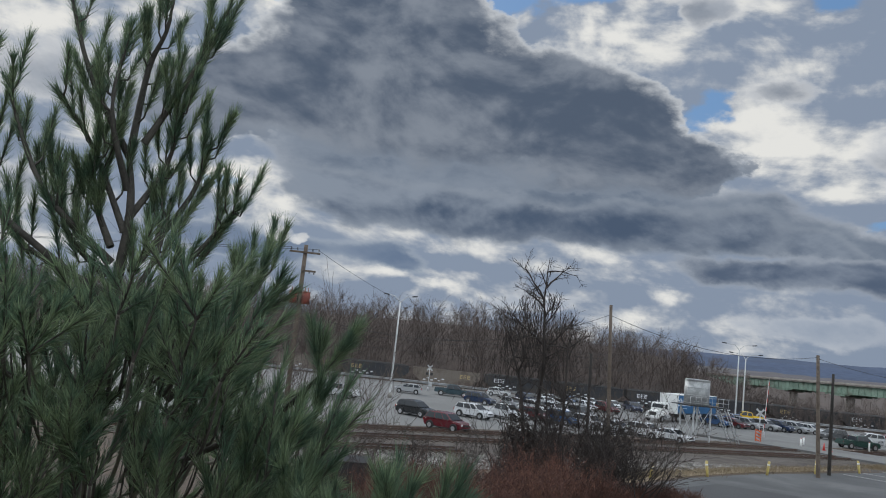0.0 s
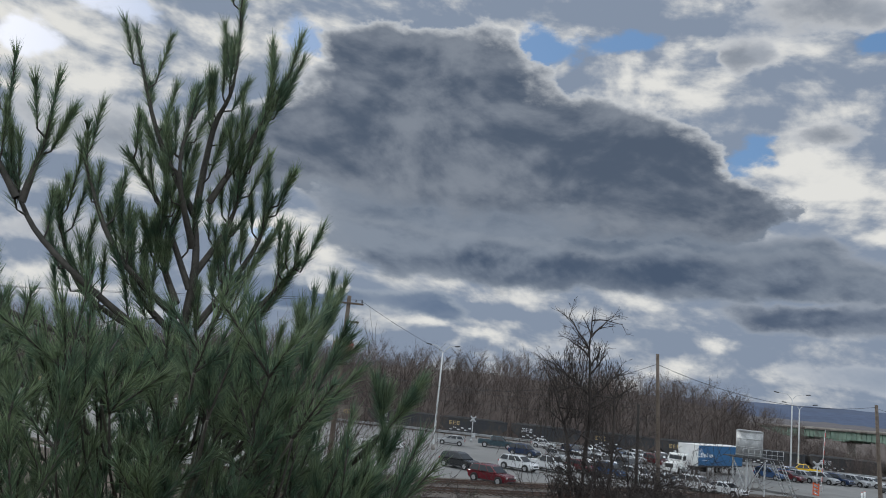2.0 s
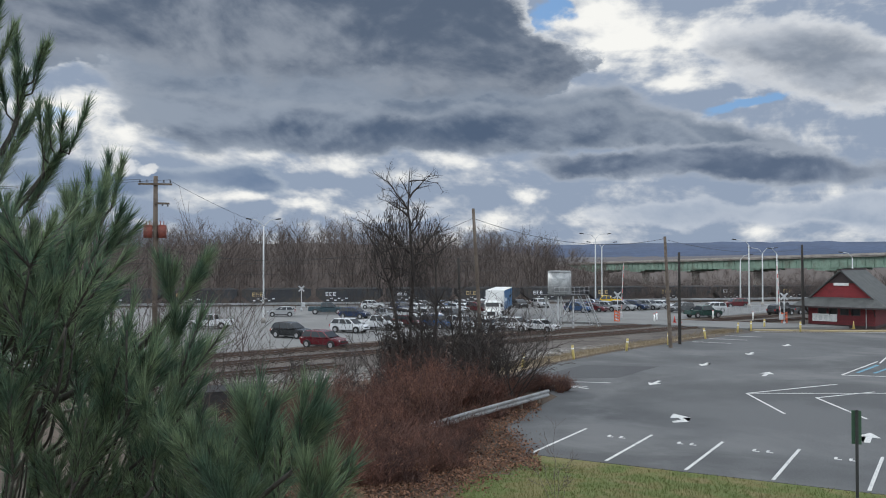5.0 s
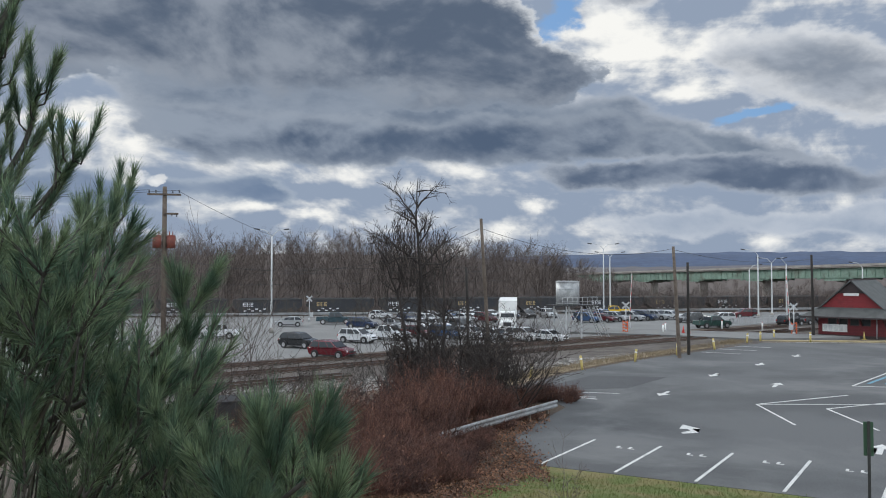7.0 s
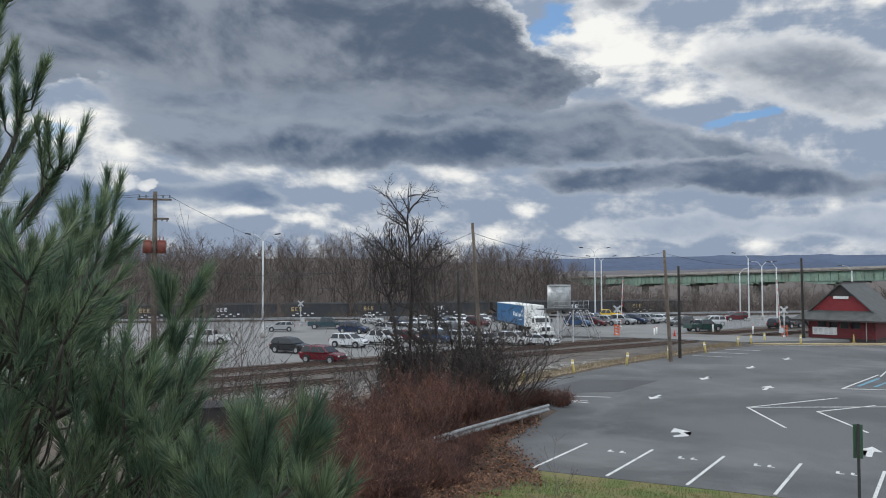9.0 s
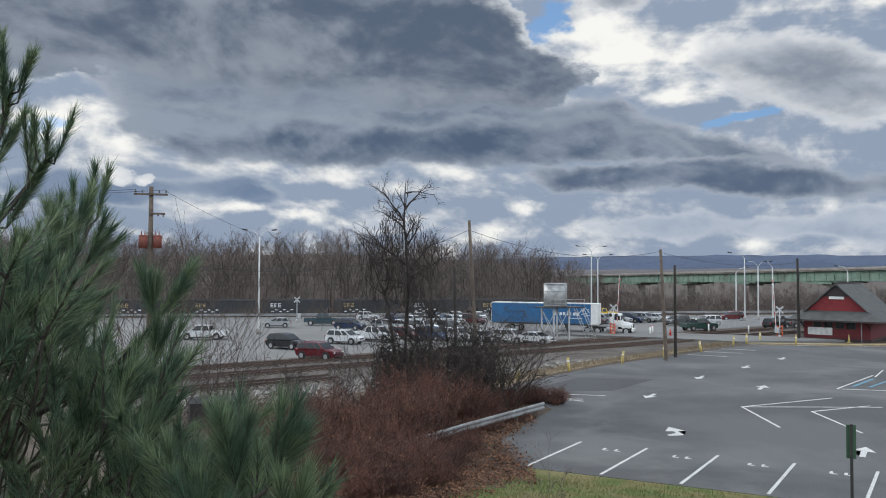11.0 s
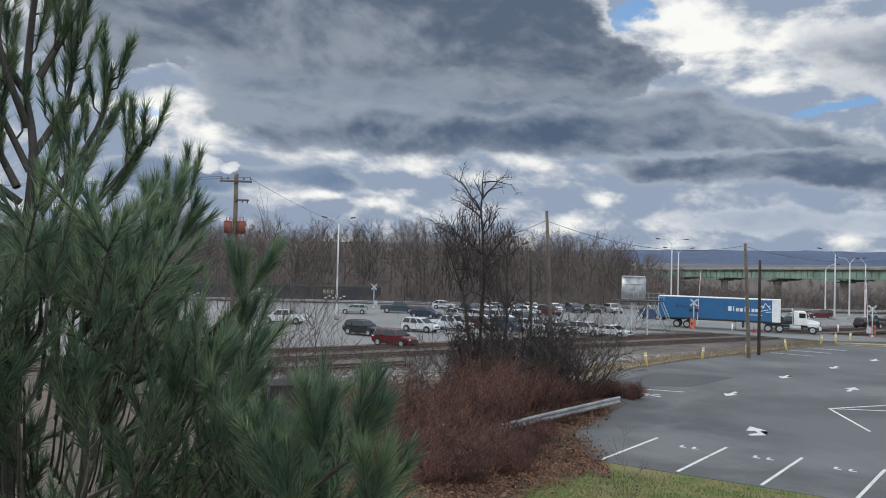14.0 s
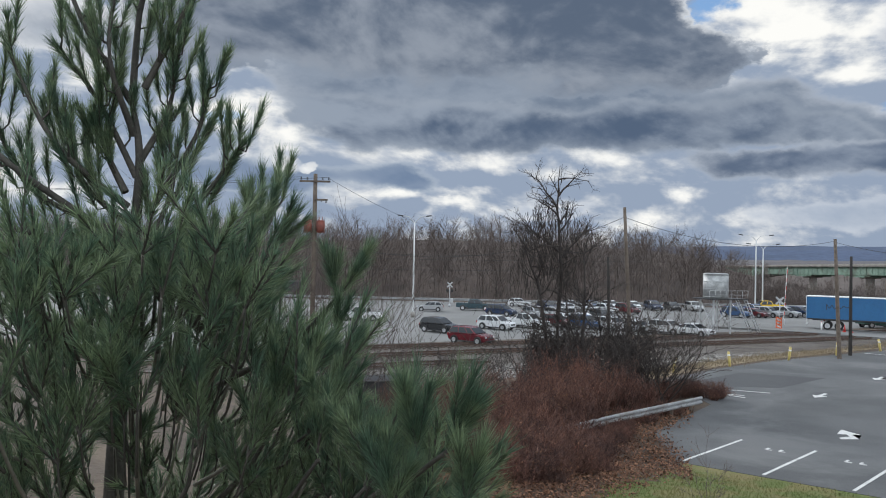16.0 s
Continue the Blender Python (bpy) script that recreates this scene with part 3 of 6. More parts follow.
def build_utility_pole():
    base = polar(-10.25, 52)
    pole = thing("utility_pole", pose(*base), "weathered wooden utility pole with rust-red transformers", "utility pole")
    bm = bmesh.new()
    tube(bm, [(0, 0, -0.2), (0, 0, 5), (0, 0, 10), (0, 0, 13.6)], [0.19, 0.17, 0.15, 0.13], 12)
    part("post", bm, M_POLE, pole)
    for z, w in ((13.1, 2.0), (11.9, 0.9)):
        bm = bmesh.new()
        box(bm, (w, 0.1, 0.12), (0 if w > 1 else 0.4, -0.14, z), (0, 0, 4), 0.01)
        part("crossarm", bm, M_POLE, pole)
    for x, z in ((-0.9, 13.2), (-0.5, 13.2), (0.5, 13.2), (0.9, 13.2), (0.45, 11.75), (0.75, 11.7)):
        bm = bmesh.new()
        for k in range(3):
            rod(bm, (x, -0.14, z + 0.06 * k), (x, -0.14, z + 0.04 + 0.06 * k), 0.06, 0.04, 8)
        part("insulator", bm, M_DARK, pole)
    for x in (-0.42, 0.42):
        bm = bmesh.new()
        rod(bm, (x, -0.1, 9.75), (x, -0.1, 10.5), 0.27, 0.27, 14)
        rod(bm, (x, -0.1, 10.5), (x, -0.1, 10.56), 0.29, 0.22, 14)
        for dx in (-0.1, 0.1):
            rod(bm, (x + dx, -0.1, 10.55), (x + dx, -0.1, 10.8), 0.035, 0.025, 6)
        part("transformer", bm, M_RUST, pole, "rust-red cylindrical transformer")
    return base


def build_lamp(name_label, base, height, arms=(1, -1), spread=1.7):
    lamp = thing("street_lamp", pose(*base), name_label, "street lamp", "lamps of the lots")
    bm = bmesh.new()
    rod(bm, (0, 0, 0), (0, 0, 0.75), 0.30, 0.30, 14)
    part("concrete_foot", bm, M_CONCRETE, lamp)
    bm = bmesh.new()
    tube(bm, [(0, 0, 0.7), (0, 0, height * 0.5), (0, 0, height - 1.0)], [0.14, 0.115, 0.09], 10)
    part("post", bm, M_LAMP, lamp)
    for side in arms:
        bm = bmesh.new()
        tube(bm, [(0, 0, height - 1.1), (0.25 * side, 0, height - 0.75), (0.8 * side, 0, height - 0.2), (spread * side, 0, height)], [0.06, 0.05, 0.045, 0.04], 8)
        arm = part("arm", bm, M_LAMP, lamp)
        bm = bmesh.new()
        box(bm, (0.75, 0.32, 0.16), (side * (spread + 0.25), 0, height - 0.02), (0, -8 * side, 0), 0.05)
        part("lamp_head", bm, M_DARK, arm)
    return lamp


def wire(a, b, sag, r=0.018, name="cable"):
    a, b = Vector(a), Vector(b)
    pts = [a.lerp(b, k / 14) - Vector((0, 0, sag * 4 * (k / 14) * (1 - k / 14))) for k in range(15)]
    bm = bmesh.new()
    tube(bm, pts, [r] * 15, 5)
    return tagged(part(name, bm, M_WIRE), "thin black overhead cable between poles", "cable")


upole = build_utility_pole()
pole2 = polar(12.75, 61)
tops = {2: polar(12.08, 61, 12.4), 3: polar(25.65, 78.8, 10.7), 4: polar(26.6, 82.3, 9.2), 5: polar(34.44, 110, 10.4)}
build_pole("wooden_pole", pole2, tops[2], 0.17, M_POLE, "leaning bare wooden pole beside the tracks")
build_pole("wooden_pole", (34.6, 70.9, -0.1), tops[3], 0.19, M_POLE, "tall weathered wooden pole at the lot edge")
build_pole("wooden_pole", (36.9, 73.6, -0.1), tops[4], 0.17, M_DARKPOLE, "dark creosoted wooden pole at the lot edge")
build_pole("wooden_pole", (62.2, 90.5, -0.1), tops[5], 0.19, M_DARKPOLE, "dark creosoted wooden pole before the station")
build_pole("wooden_pole", polar(11.2, 66), polar(11.0, 66, 8.6), 0.15, M_DARKPOLE, "short dark wooden pole behind the dead tree")
left_end = upole + Vector((0, 0, 9.2))
wire(tops[2] - Vector((0, 0, 0.75)), tops[3] - Vector((0, 0, 0.2)), 1.2)
wire(left_end, tops[2] - Vector((0, 0, 0.75)), 1.9)
wire(tops[3] - Vector((0, 0, 0.3)), tops[5] - Vector((0, 0, 0.5)), 0.8)
wire(upole + Vector((0.9, 0, 13.3)), upole + Vector((9, 22, 10.5)), 0.4, 0.012)
for dx in (-0.9, 0.9):
    wire(upole + Vector((dx, 0, 13.4)), upole + Vector((-70, -8, 11.5)), 1.2, 0.012)
for z in (5.2, 4.4, 2.6):
    wire(polar(-28, 135, z + 4), polar(14, 150, z + 4.0), 0.5, 0.03)
build_lamp("pale tapered twin-arm street lamp standing in the lot", (-5.67, 108.0, 0), 14.0)
build_lamp("pale tapered twin-arm street lamp standing in the lot", polar(20.85, 147), 13.4, spread=2.4)
build_lamp("pale tapered twin-arm street lamp standing in the lot", polar(21.3, 153), 12.0, spread=2.4)
build_lamp("tall pale single-arm street lamp beyond the crossing", polar(31.15, 150), 12.2, (-1,), 2.6)
build_lamp("pale single-arm street lamp beyond the crossing", polar(30.6, 160), 9.6, (1,), 2.0)
build_lamp("pale twin-arm street lamp beyond the crossing", polar(32.0, 156), 10.8, spread=2.4)
build_lamp("slim pale lamp post beyond the crossing", polar(32.9, 150), 10.6, (-1,), 1.2)
build_lamp("pale single-arm street lamp behind the station", polar(37.4, 165), 10.0, (-1,), 2.2)
build_lamp("pale single-arm street lamp in the lot", polar(-25.5, 100), 11.0, (1,), 1.8)


# ---- distance: bridge, ridges, woods ----
def build_bridge():
    a, b = Vector((119.2, 385.2, 6.2)), Vector((148.2, 124.4, 10.45))
    bridge = thing("highway_bridge", pose(0, 0, 0), "long green steel girder highway bridge on concrete piers", "bridge")
    way = (b - a).normalized()
    side = Vector((-way.y, way.x, 0)).normalized()
    n = 8
    turn = math.degrees(math.atan2(way.y, way.x))
    tilt = -math.degrees(math.asin(way.z))
    step = (b - a).length / n
    for k in range(n):
        c = a + way * step * (k + 0.5)
        bm = bmesh.new()
        box(bm, (step, 11, 0.35), (c.x, c.y, c.z), (0, tilt, turn))
        part("deck", bm, M_CONCRETE, bridge)
        for off in (-5.6, 5.6):
            bm = bmesh.new()
            e = c + side * off
            box(bm, (step, 0.25, 0.55), (e.x, e.y, e.z + 0.42), (0, tilt, turn))
            part("parapet", bm, M_CONCRETE, bridge)
        for off in (-4.6, 0, 4.6):
            bm = bmesh.new()
            e = c + side * off
            box(bm, (step, 0.12, 2.6), (e.x, e.y, e.z - 1.5), (0, tilt, turn))
            box(bm, (step, 0.5, 0.12), (e.x, e.y, e.z - 2.8), (0, tilt, turn))
            for j in range(-5, 6):
                p = e + way * (step * j / 11.5)
                box(bm, (0.12, 0.4, 2.5), (p.x, p.y, p.z - 1.5), (0, 0, turn))
            # haunch over the pier
            for end in (-0.5, 0.5):
                p = e + way * step * end * 0.88
                box(bm, (step * 0.12, 0.12, 0.9), (p.x, p.y, p.z - 3.1), (0, 0, turn))
                p = e + way * step * end * 0.70
                box(bm, (step * 0.10, 0.12, 0.45), (p.x, p.y, p.z - 2.95), (0, tilt - 8 * (1 if end > 0 else -1), turn))
            part("girder", bm, M_BRIDGE, bridge)
    for k in range(1, n):
        c = a + way * step * k
        bm = bmesh.new()
        box(bm, (1.2, 2.6, c.z - 2.2), (c.x, c.y, (c.z - 4.6) / 2), (0, 0, turn), 0.25)
        box(bm, (1.2, 7.0, 0.5), (c.x, c.y, c.z - 3.72), (0, 0, turn), 0.1)
        part("pier", bm, M_CONCRETE, bridge)


def build_ridge(name, dist, az0, az1, heights, mat, label):
    verts, faces, n = [], [], 120
    for k in range(n + 1):
        f = k / n
        az = az0 + (az1 - az0) * f
        h = np.interp(f, np.linspace(0, 1, len(heights)), heights) * (1 + 0.05 * noise.noise(Vector((f * 18, dist, 0)))) + dist * 0.0012 * noise.noise(Vector((f * 70, dist, 3)))
        for r, z in ((dist * 0.8, -2), (dist * 0.93, h * 0.7), (dist, h), (dist * 1.15, -2)):
            verts.append(polar(az, r, z))
    for k in range(n):
        for j in range(3):
            faces.append((k * 4 + j, k * 4 + j + 1, k * 4 + j + 5, k * 4 + j + 4))
    mesh = raw(name, verts, faces, mat)
    mesh.shade_smooth()
    tagged(new(name, mesh), label, "hill", kind="structure")


build_bridge()
build_ridge("far_ridge", 3000, 0, 75, [20, 55, 70, 78, 74, 84, 98, 95, 80], M_HAZEHILL, "long wooded ridge on the skyline, blue-grey from haze put in its colour")
build_ridge("near_ridge", 1500, 14, 80, [14, 17, 20, 22, 26, 30, 34], M_HILLNEAR, "low hazy brown wooded hill behind the bridge")


def bare_tree(rng, height, spread=0.32, limbs=9, twigs=7, fine=5, girth=0.009):
    """Triangles of a bare tree: a tapered trunk, limbs, boughs and twig ends as slim blades."""
    tris = []

    def blade(a, b, r0, r1):
        way = b - a
        for turn in (rng.random() * 3.1,):
            s = way.cross(Vector((math.cos(turn), math.sin(turn), 0.3))).normalized()
            s2 = way.cross(s).normalized()
            p = [a + s * r0, a - s * r0 * 0.5 + s2 * r0 * 0.87, a - s * r0 * 0.5 - s2 * r0 * 0.87]
            q = [b + s * r1, b - s * r1 * 0.5 + s2 * r1 * 0.87, b - s * r1 * 0.5 - s2 * r1 * 0.87]
            if r1 < 0.012:
                tris.append((p[0], p[1], b))
                tris.append((p[1], p[2], b))
            else:
                for k in range(3):
                    j = (k + 1) % 3
                    tris.append((p[k], p[j], q[j]))
                    tris.append((p[k], q[j], q[k]))

    base = height * girth
    trunk = [Vector((0, 0, 0))]
    for k in range(5):
        trunk.append(trunk[-1] + Vector((rng.uniform(-0.25, 0.25), rng.uniform(-0.25, 0.25), height * 0.17)))
    for k in range(5):
        blade(trunk[k], trunk[k + 1], base * (1 - k * 0.17), base * (1 - (k + 1) * 0.17))

    def grow(p, way, length, r, depth):
        mid = p + way * length * 0.5 + Vector((rng.uniform(-1, 1), rng.uniform(-1, 1), 0.5)) * length * 0.07
        end = mid + (way + Vector((0, 0, 0.22))).normalized() * length * 0.5
        blade(p, mid, r, r * 0.75)
        blade(mid, end, r * 0.75, r * 0.45 if depth else 0.0)
        if depth:
            for k in range(twigs if depth > 1 else fine):
                f = rng.uniform(0.25, 1.0)
                q = p.lerp(mid, f * 2) if f < 0.5 else mid.lerp(end, f * 2 - 1)
                turn = Vector((rng.gauss(0, 1), rng.gauss(0, 1), rng.gauss(0.35, 0.7))).normalized()
                grow(q, (way * 0.8 + turn * 0.75).normalized(), length * rng.uniform(0.35, 0.6), r * 0.42, depth - 1)

    for k in range(limbs):
        f = rng.uniform(0.28, 0.97)
        i = min(4, int(f * 5))
        p = trunk[i].lerp(trunk[i + 1], f * 5 - i)
        ang = rng.random() * math.tau
        way = Vector((math.cos(ang), math.sin(ang), rng.uniform(0.6, 1.6))).normalized()
        grow(p, way, height * spread * rng.uniform(0.7, 1.2) * (1.2 - 0.5 * f), base * 0.45, 2 if twigs else 1)
    return np.array([[tuple(v) for v in t] for t in tris])


def build_woods():
    rng = random.Random(11)
    kinds = [bare_tree(rng, 10.0, rng.uniform(0.30, 0.42), 11, 5, 4) for _ in range(7)]
    chunks = []

    def plant(x, y, z, h):
        tri = kinds[rng.randrange(7)] * (h / 10.0)
        a = rng.random() * math.tau
        c, s = math.cos(a), math.sin(a)
        out = tri.copy()
        out[..., 0], out[..., 1] = tri[..., 0] * c - tri[..., 1] * s + x, tri[..., 0] * s + tri[..., 1] * c + y
        out[..., 2] += z
        chunks.append(out)

    for k in range(1350):
        x = rng.uniform(-150, 84)
        y = 161 + 72 * rng.random() ** 1.5
        here, base_z = wood_crest(x, y), ground_height(x, y)
        top = 8.3 + math.hypot(x, y) * math.tan(radians(here + rng.uniform(-1.9, 0.5)))
        plant(x, y, base_z - 0.2, max(4.0, top - base_z))
    for k in range(260):
        x, y = rng.uniform(75, 330), rng.uniform(185, 420)
        if abs(x - (122 + (360 - y) * 0.111)) < 12:
            continue
        d = math.hypot(x, y)
        plant(x, y, -1.2, max(4.0, min(9.0, 6.6 + (d - 250) * 0.006)) * rng.uniform(0.6, 1.0))
    for k in range(230):
        x = rng.uniform(63, 160)
        plant(x, rng.uniform(149.3, 152.0), -0.8, rng.uniform(3.6, 5.6) * min(1.0, 0.55 + (x - 60) / 25))
    for k in range(240):
        x = rng.uniform(66, 150)
        plant(x, rng.uniform(160, 178), -1.2, rng.uniform(4.0, 7.0))
    # thin saplings and undergrowth that fill the slope between the trees
    twigs = []
    for k in range(15000):
        x, y = rng.uniform(-150, 84), 159.5 + 70 * rng.random() ** 1.3
        z, h, r = ground_height(x, y), rng.uniform(0.8, 3.8), rng.uniform(0.02, 0.05)
        tip = (x + rng.gauss(0, 0.38) * h, y + rng.gauss(0, 0.38) * h, z + h)
        twigs.append([(x - r, y, z - 0.2), (x + r, y, z - 0.2), tip])
        twigs.append([(x, y - r, z - 0.2), (x, y + r, z - 0.2), tip])
    for k in range(9000):
        x, y = rng.uniform(60, 170), rng.uniform(149.2, 190)
        if 152.2 < y < 158.8:
            continue
        z, h, r = ground_height(x, y), rng.uniform(0.8, 3.6), rng.uniform(0.02, 0.05)
        tip = (x + rng.gauss(0, 0.2) * h, y + rng.gauss(0, 0.2) * h, z + h)
        twigs.append([(x - r, y, z - 0.2), (x + r, y, z - 0.2), tip])
    chunks.append(np.array(twigs))
    verts = np.concatenate(chunks).reshape(-1, 3)
    faces = np.arange(len(verts)).reshape(-1, 3)
    mesh = raw("bare_woods", verts.tolist(), faces.tolist(), M_TWIG)
    tagged(new("bare_woods", mesh), "belt of bare grey-brown winter trees behind the railway", "woods", kind="stuff")


build_woods()


# ---- vehicles ----
SHAPES = {
    # length, width, belt, roof, lower outline, cabin outline, wheel places, wheel radius
    "suv": (4.6, 1.86, 1.02, 1.66, [(-2.22, 0.34), (-2.30, 0.72), (-2.20, 1.02), (0.98, 1.04), (1.25, 1.02), (2.08, 0.90), (2.27, 0.70), (2.28, 0.36), (1.9, 0.26), (-1.9, 0.26)],
            [(-2.14, 1.02), (-1.88, 1.50), (-1.6, 1.64), (-0.6, 1.68), (0.15, 1.65), (0.42, 1.58), (1.20, 1.02)], (-1.38, 1.38), 0.36),
    "sedan": (4.7, 1.82, 0.92, 1.44, [(-2.28, 0.32), (-2.34, 0.66), (-2.28, 0.95), (-1.6, 0.97), (0.9, 0.94), (1.3, 0.90), (2.15, 0.76), (2.34, 0.58), (2.32, 0.32), (1.9, 0.22), (-1.9, 0.22)],
              [(-1.75, 0.95), (-1.1, 1.38), (-0.5, 1.45), (0.05, 1.43), (0.32, 1.36), (1.2, 0.91)], (-1.40, 1.42), 0.33),
    "hatch": (4.2, 1.78, 0.95, 1.50, [(-2.02, 0.32), (-2.10, 0.70), (-2.02, 0.98), (0.9, 0.98), (1.15, 0.94), (1.90, 0.80), (2.08, 0.60), (2.08, 0.32), (1.7, 0.23), (-1.7, 0.23)],
              [(-1.95, 0.97), (-1.62, 1.36), (-1.2, 1.48), (-0.5, 1.52), (0.05, 1.48), (0.3, 1.40), (1.12, 0.95)], (-1.28, 1.30), 0.33),
    "pickup": (5.7, 1.98, 1.10, 1.84, [(-2.80, 0.48), (-2.84, 0.85), (-2.82, 1.12), (1.1, 1.14), (1.4, 1.13), (2.60, 1.04), (2.82, 0.84), (2.84, 0.46), (2.4, 0.36), (-2.4, 0.36)],
               [(-0.95, 1.12), (-0.82, 1.72), (-0.6, 1.82), (0.5, 1.84), (0.72, 1.76), (1.42, 1.12)], (-1.78, 1.82), 0.40),
}
WHEELS = {}


def wheel_meshes(r):
    if r not in WHEELS:
        bm = bmesh.new()
        bmesh.ops.create_cone(bm, cap_ends=True, segments=20, radius1=r, radius2=r, depth=0.22, matrix=pose(0, 0, 0, 90))
        bmesh.ops.bevel(bm, geom=[e for e in bm.edges if len(e.link_faces) == 2 and e.calc_face_angle(0) > 1], offset=0.035, segments=2, affect="EDGES")
        tyre = smooth(finish("tyre", bm, M_TYRE))
        bm = bmesh.new()
        bmesh.ops.create_cone(bm, cap_ends=True, segments=16, radius1=r * 0.62, radius2=r * 0.62, depth=0.235, matrix=pose(0, 0, 0, 90))
        for k in range(5):
            box(bm, (r * 0.16, 0.25, r * 0.55), (0, 0, r * 0.3), mat=0)
            bmesh.ops.rotate(bm, cent=(0, 0, 0), matrix=Matrix.Rotation(math.tau / 5, 3, "Y"), verts=bm.verts)
        WHEELS[r] = (tyre, finish("rim", bm, M_RIM))
    return WHEELS[r]


def add_wheel(parent, x, y, z, r):
    tyre, rim = wheel_meshes(r)
    wheel = new("wheel", tyre)
    wheel.parent = parent
    wheel.location = (x, y, z)
    ob = new("rim", rim)
    ob.parent = wheel
    return wheel


PAINTS = {
    "red": paint("red_car_paint", (0.125, 0.010, 0.018)), "white": paint("white_car_paint", (0.70, 0.71, 0.72)), "silver": paint("silver_car_paint", (0.45, 0.46, 0.47), 0.35, 0.3),
    "black": paint("black_car_paint", (0.012, 0.013, 0.015)), "grey": paint("grey_car_paint", (0.11, 0.115, 0.12)), "navy": paint("navy_car_paint", (0.018, 0.035, 0.085)),
    "yellow": paint("yellow_car_paint", (0.75, 0.50, 0.02)), "green": paint("dark_green_car_paint", (0.022, 0.06, 0.05)), "maroon": paint("maroon_car_paint", (0.13, 0.02, 0.025)),
    "teal": paint("teal_blue_car_paint", (0.03, 0.06, 0.075)), "blue": paint("blue_car_paint", (0.04, 0.09, 0.20)),
}


def build_car(shape, colour, x, y, heading, label, group="cars in the commuter lot", z=0.0):
    length, width, belt, roof, low, cabin, axles, r = SHAPES[shape]
    car = thing("pickup_truck" if shape == "pickup" else "car", pose(x, y, z, 0, 0, heading), label, "pickup truck" if shape == "pickup" else "car", group)
    coat = PAINTS[colour]
    half = width / 2

    def side(px, pz):
        """Half the width at that place of the body."""
        w = half * (1 - 0.045 * max(0.0, 0.7 - pz) / 0.5)
        if pz > belt:
            w *= 1 - 0.26 * (pz - belt) / (roof - belt) * 0.72
        return w * (1 - 0.10 * max(0.0, abs(px) / (length / 2) - 0.72) / 0.28)

    def shell(outline, mats, name, label="", bevel=0.10):
        bm = bmesh.new()
        a, b = [bm.verts.new((px, -side(px, pz), pz)) for px, pz in outline], [bm.verts.new((px, side(px, pz), pz)) for px, pz in outline]
        n = len(outline)
        bm.faces.new(a)
        bm.faces.new(b[::-1])
        for k in range(n):
            bm.faces.new((a[k], b[k], b[(k + 1) % n], a[(k + 1) % n]))
        bmesh.ops.recalc_face_normals(bm, faces=bm.faces)
        if bevel:
            bmesh.ops.bevel(bm, geom=[e for e in bm.edges if e.calc_face_angle(0) > 0.5], offset=bevel, segments=3, affect="EDGES", clamp_overlap=True)
        return part(name, bm, mats, car, label, True)

    if shape == "pickup":
        # an open bed behind the cab
        shell([(-1.0, 0.36), (-1.0, 1.12), (1.1, 1.14), (1.4, 1.13), (2.60, 1.04), (2.82, 0.84), (2.84, 0.46), (2.4, 0.36)], coat, "body")
        bm = bmesh.new()
        for sy in (-1, 1):
            box(bm, (1.82, 0.08, 0.62), (-1.92, sy * (half - 0.05), 0.82), bevel=0.02)
        box(bm, (0.08, width - 0.1, 0.6), (-2.8, 0, 0.82), bevel=0.02)
        box(bm, (1.82, width - 0.2, 0.08), (-1.92, 0, 0.56))
        part("cargo_bed", bm, coat, car)
    else:
        shell(low, coat, "body")
    shell(cabin, coat, "cabin", bevel=0.06)

    def pane(points, name):
        bm = bmesh.new()
        bm.faces.new([bm.verts.new(p) for p in points])
        ext = bmesh.ops.extrude_face_region(bm, geom=list(bm.faces))
        c = Vector((0, 0, (belt + roof) / 2 - 0.2))
        mid = sum((Vector(p) for p in points), Vector()) / len(points)
        push = (mid - Vector((mid.x * 0.5, 0, belt))).normalized() * 0.012
        bmesh.ops.translate(bm, vec=push, verts=[v for v in ext["geom"] if isinstance(v, bmesh.types.BMVert)])
        bmesh.ops.recalc_face_normals(bm, faces=bm.faces)
        part(name, bm, M_GLASS, car)

    rear, front = cabin[0], cabin[-1]
    lo, hi = belt + 0.05, roof - 0.09
    xa0, xa1 = np.interp(lo, [cabin[0][1], cabin[1][1]], [cabin[0][0], cabin[1][0]]), cabin[1][0] + 0.12
    xb0, xb1 = np.interp(lo, [cabin[-1][1], cabin[-2][1]], [cabin[-1][0], cabin[-2][0]]), cabin[-2][0] - 0.04
    cuts = [0.03, 0.36, 0.40, 0.70, 0.73, 0.97] if shape != "pickup" else [0.04, 0.44, 0.48, 0.96]
    for sy in (-1, 1):
        for k in range(0, len(cuts), 2):
            f0, f1 = cuts[k], cuts[k + 1]
            quad = [(xa0 + (xb0 - xa0) * f0, lo), (xa0 + (xb0 - xa0) * f1, lo), (xa1 + (xb1 - xa1) * f1, hi), (xa1 + (xb1 - xa1) * f0, hi)]
            pane([(px, sy * (side(px, pz) + 0.002), pz) for px, pz in quad], "side_window")
    for (p, q), name in (((cabin[-1], cabin[-2]), "windscreen"), ((cabin[0], cabin[1]), "rear_window")):
        pts = []
        for f, s in ((0.08, -1), (0.08, 1), (0.95, 1), (0.95, -1)):
            px, pz = p[0] + (q[0] - p[0]) * f, p[1] + (q[1] - p[1]) * f
            pts.append((px + (0.01 if name == "windscreen" else -0.01), s * (side(px, pz) - 0.09), pz + 0.006))
        pane(pts, name)
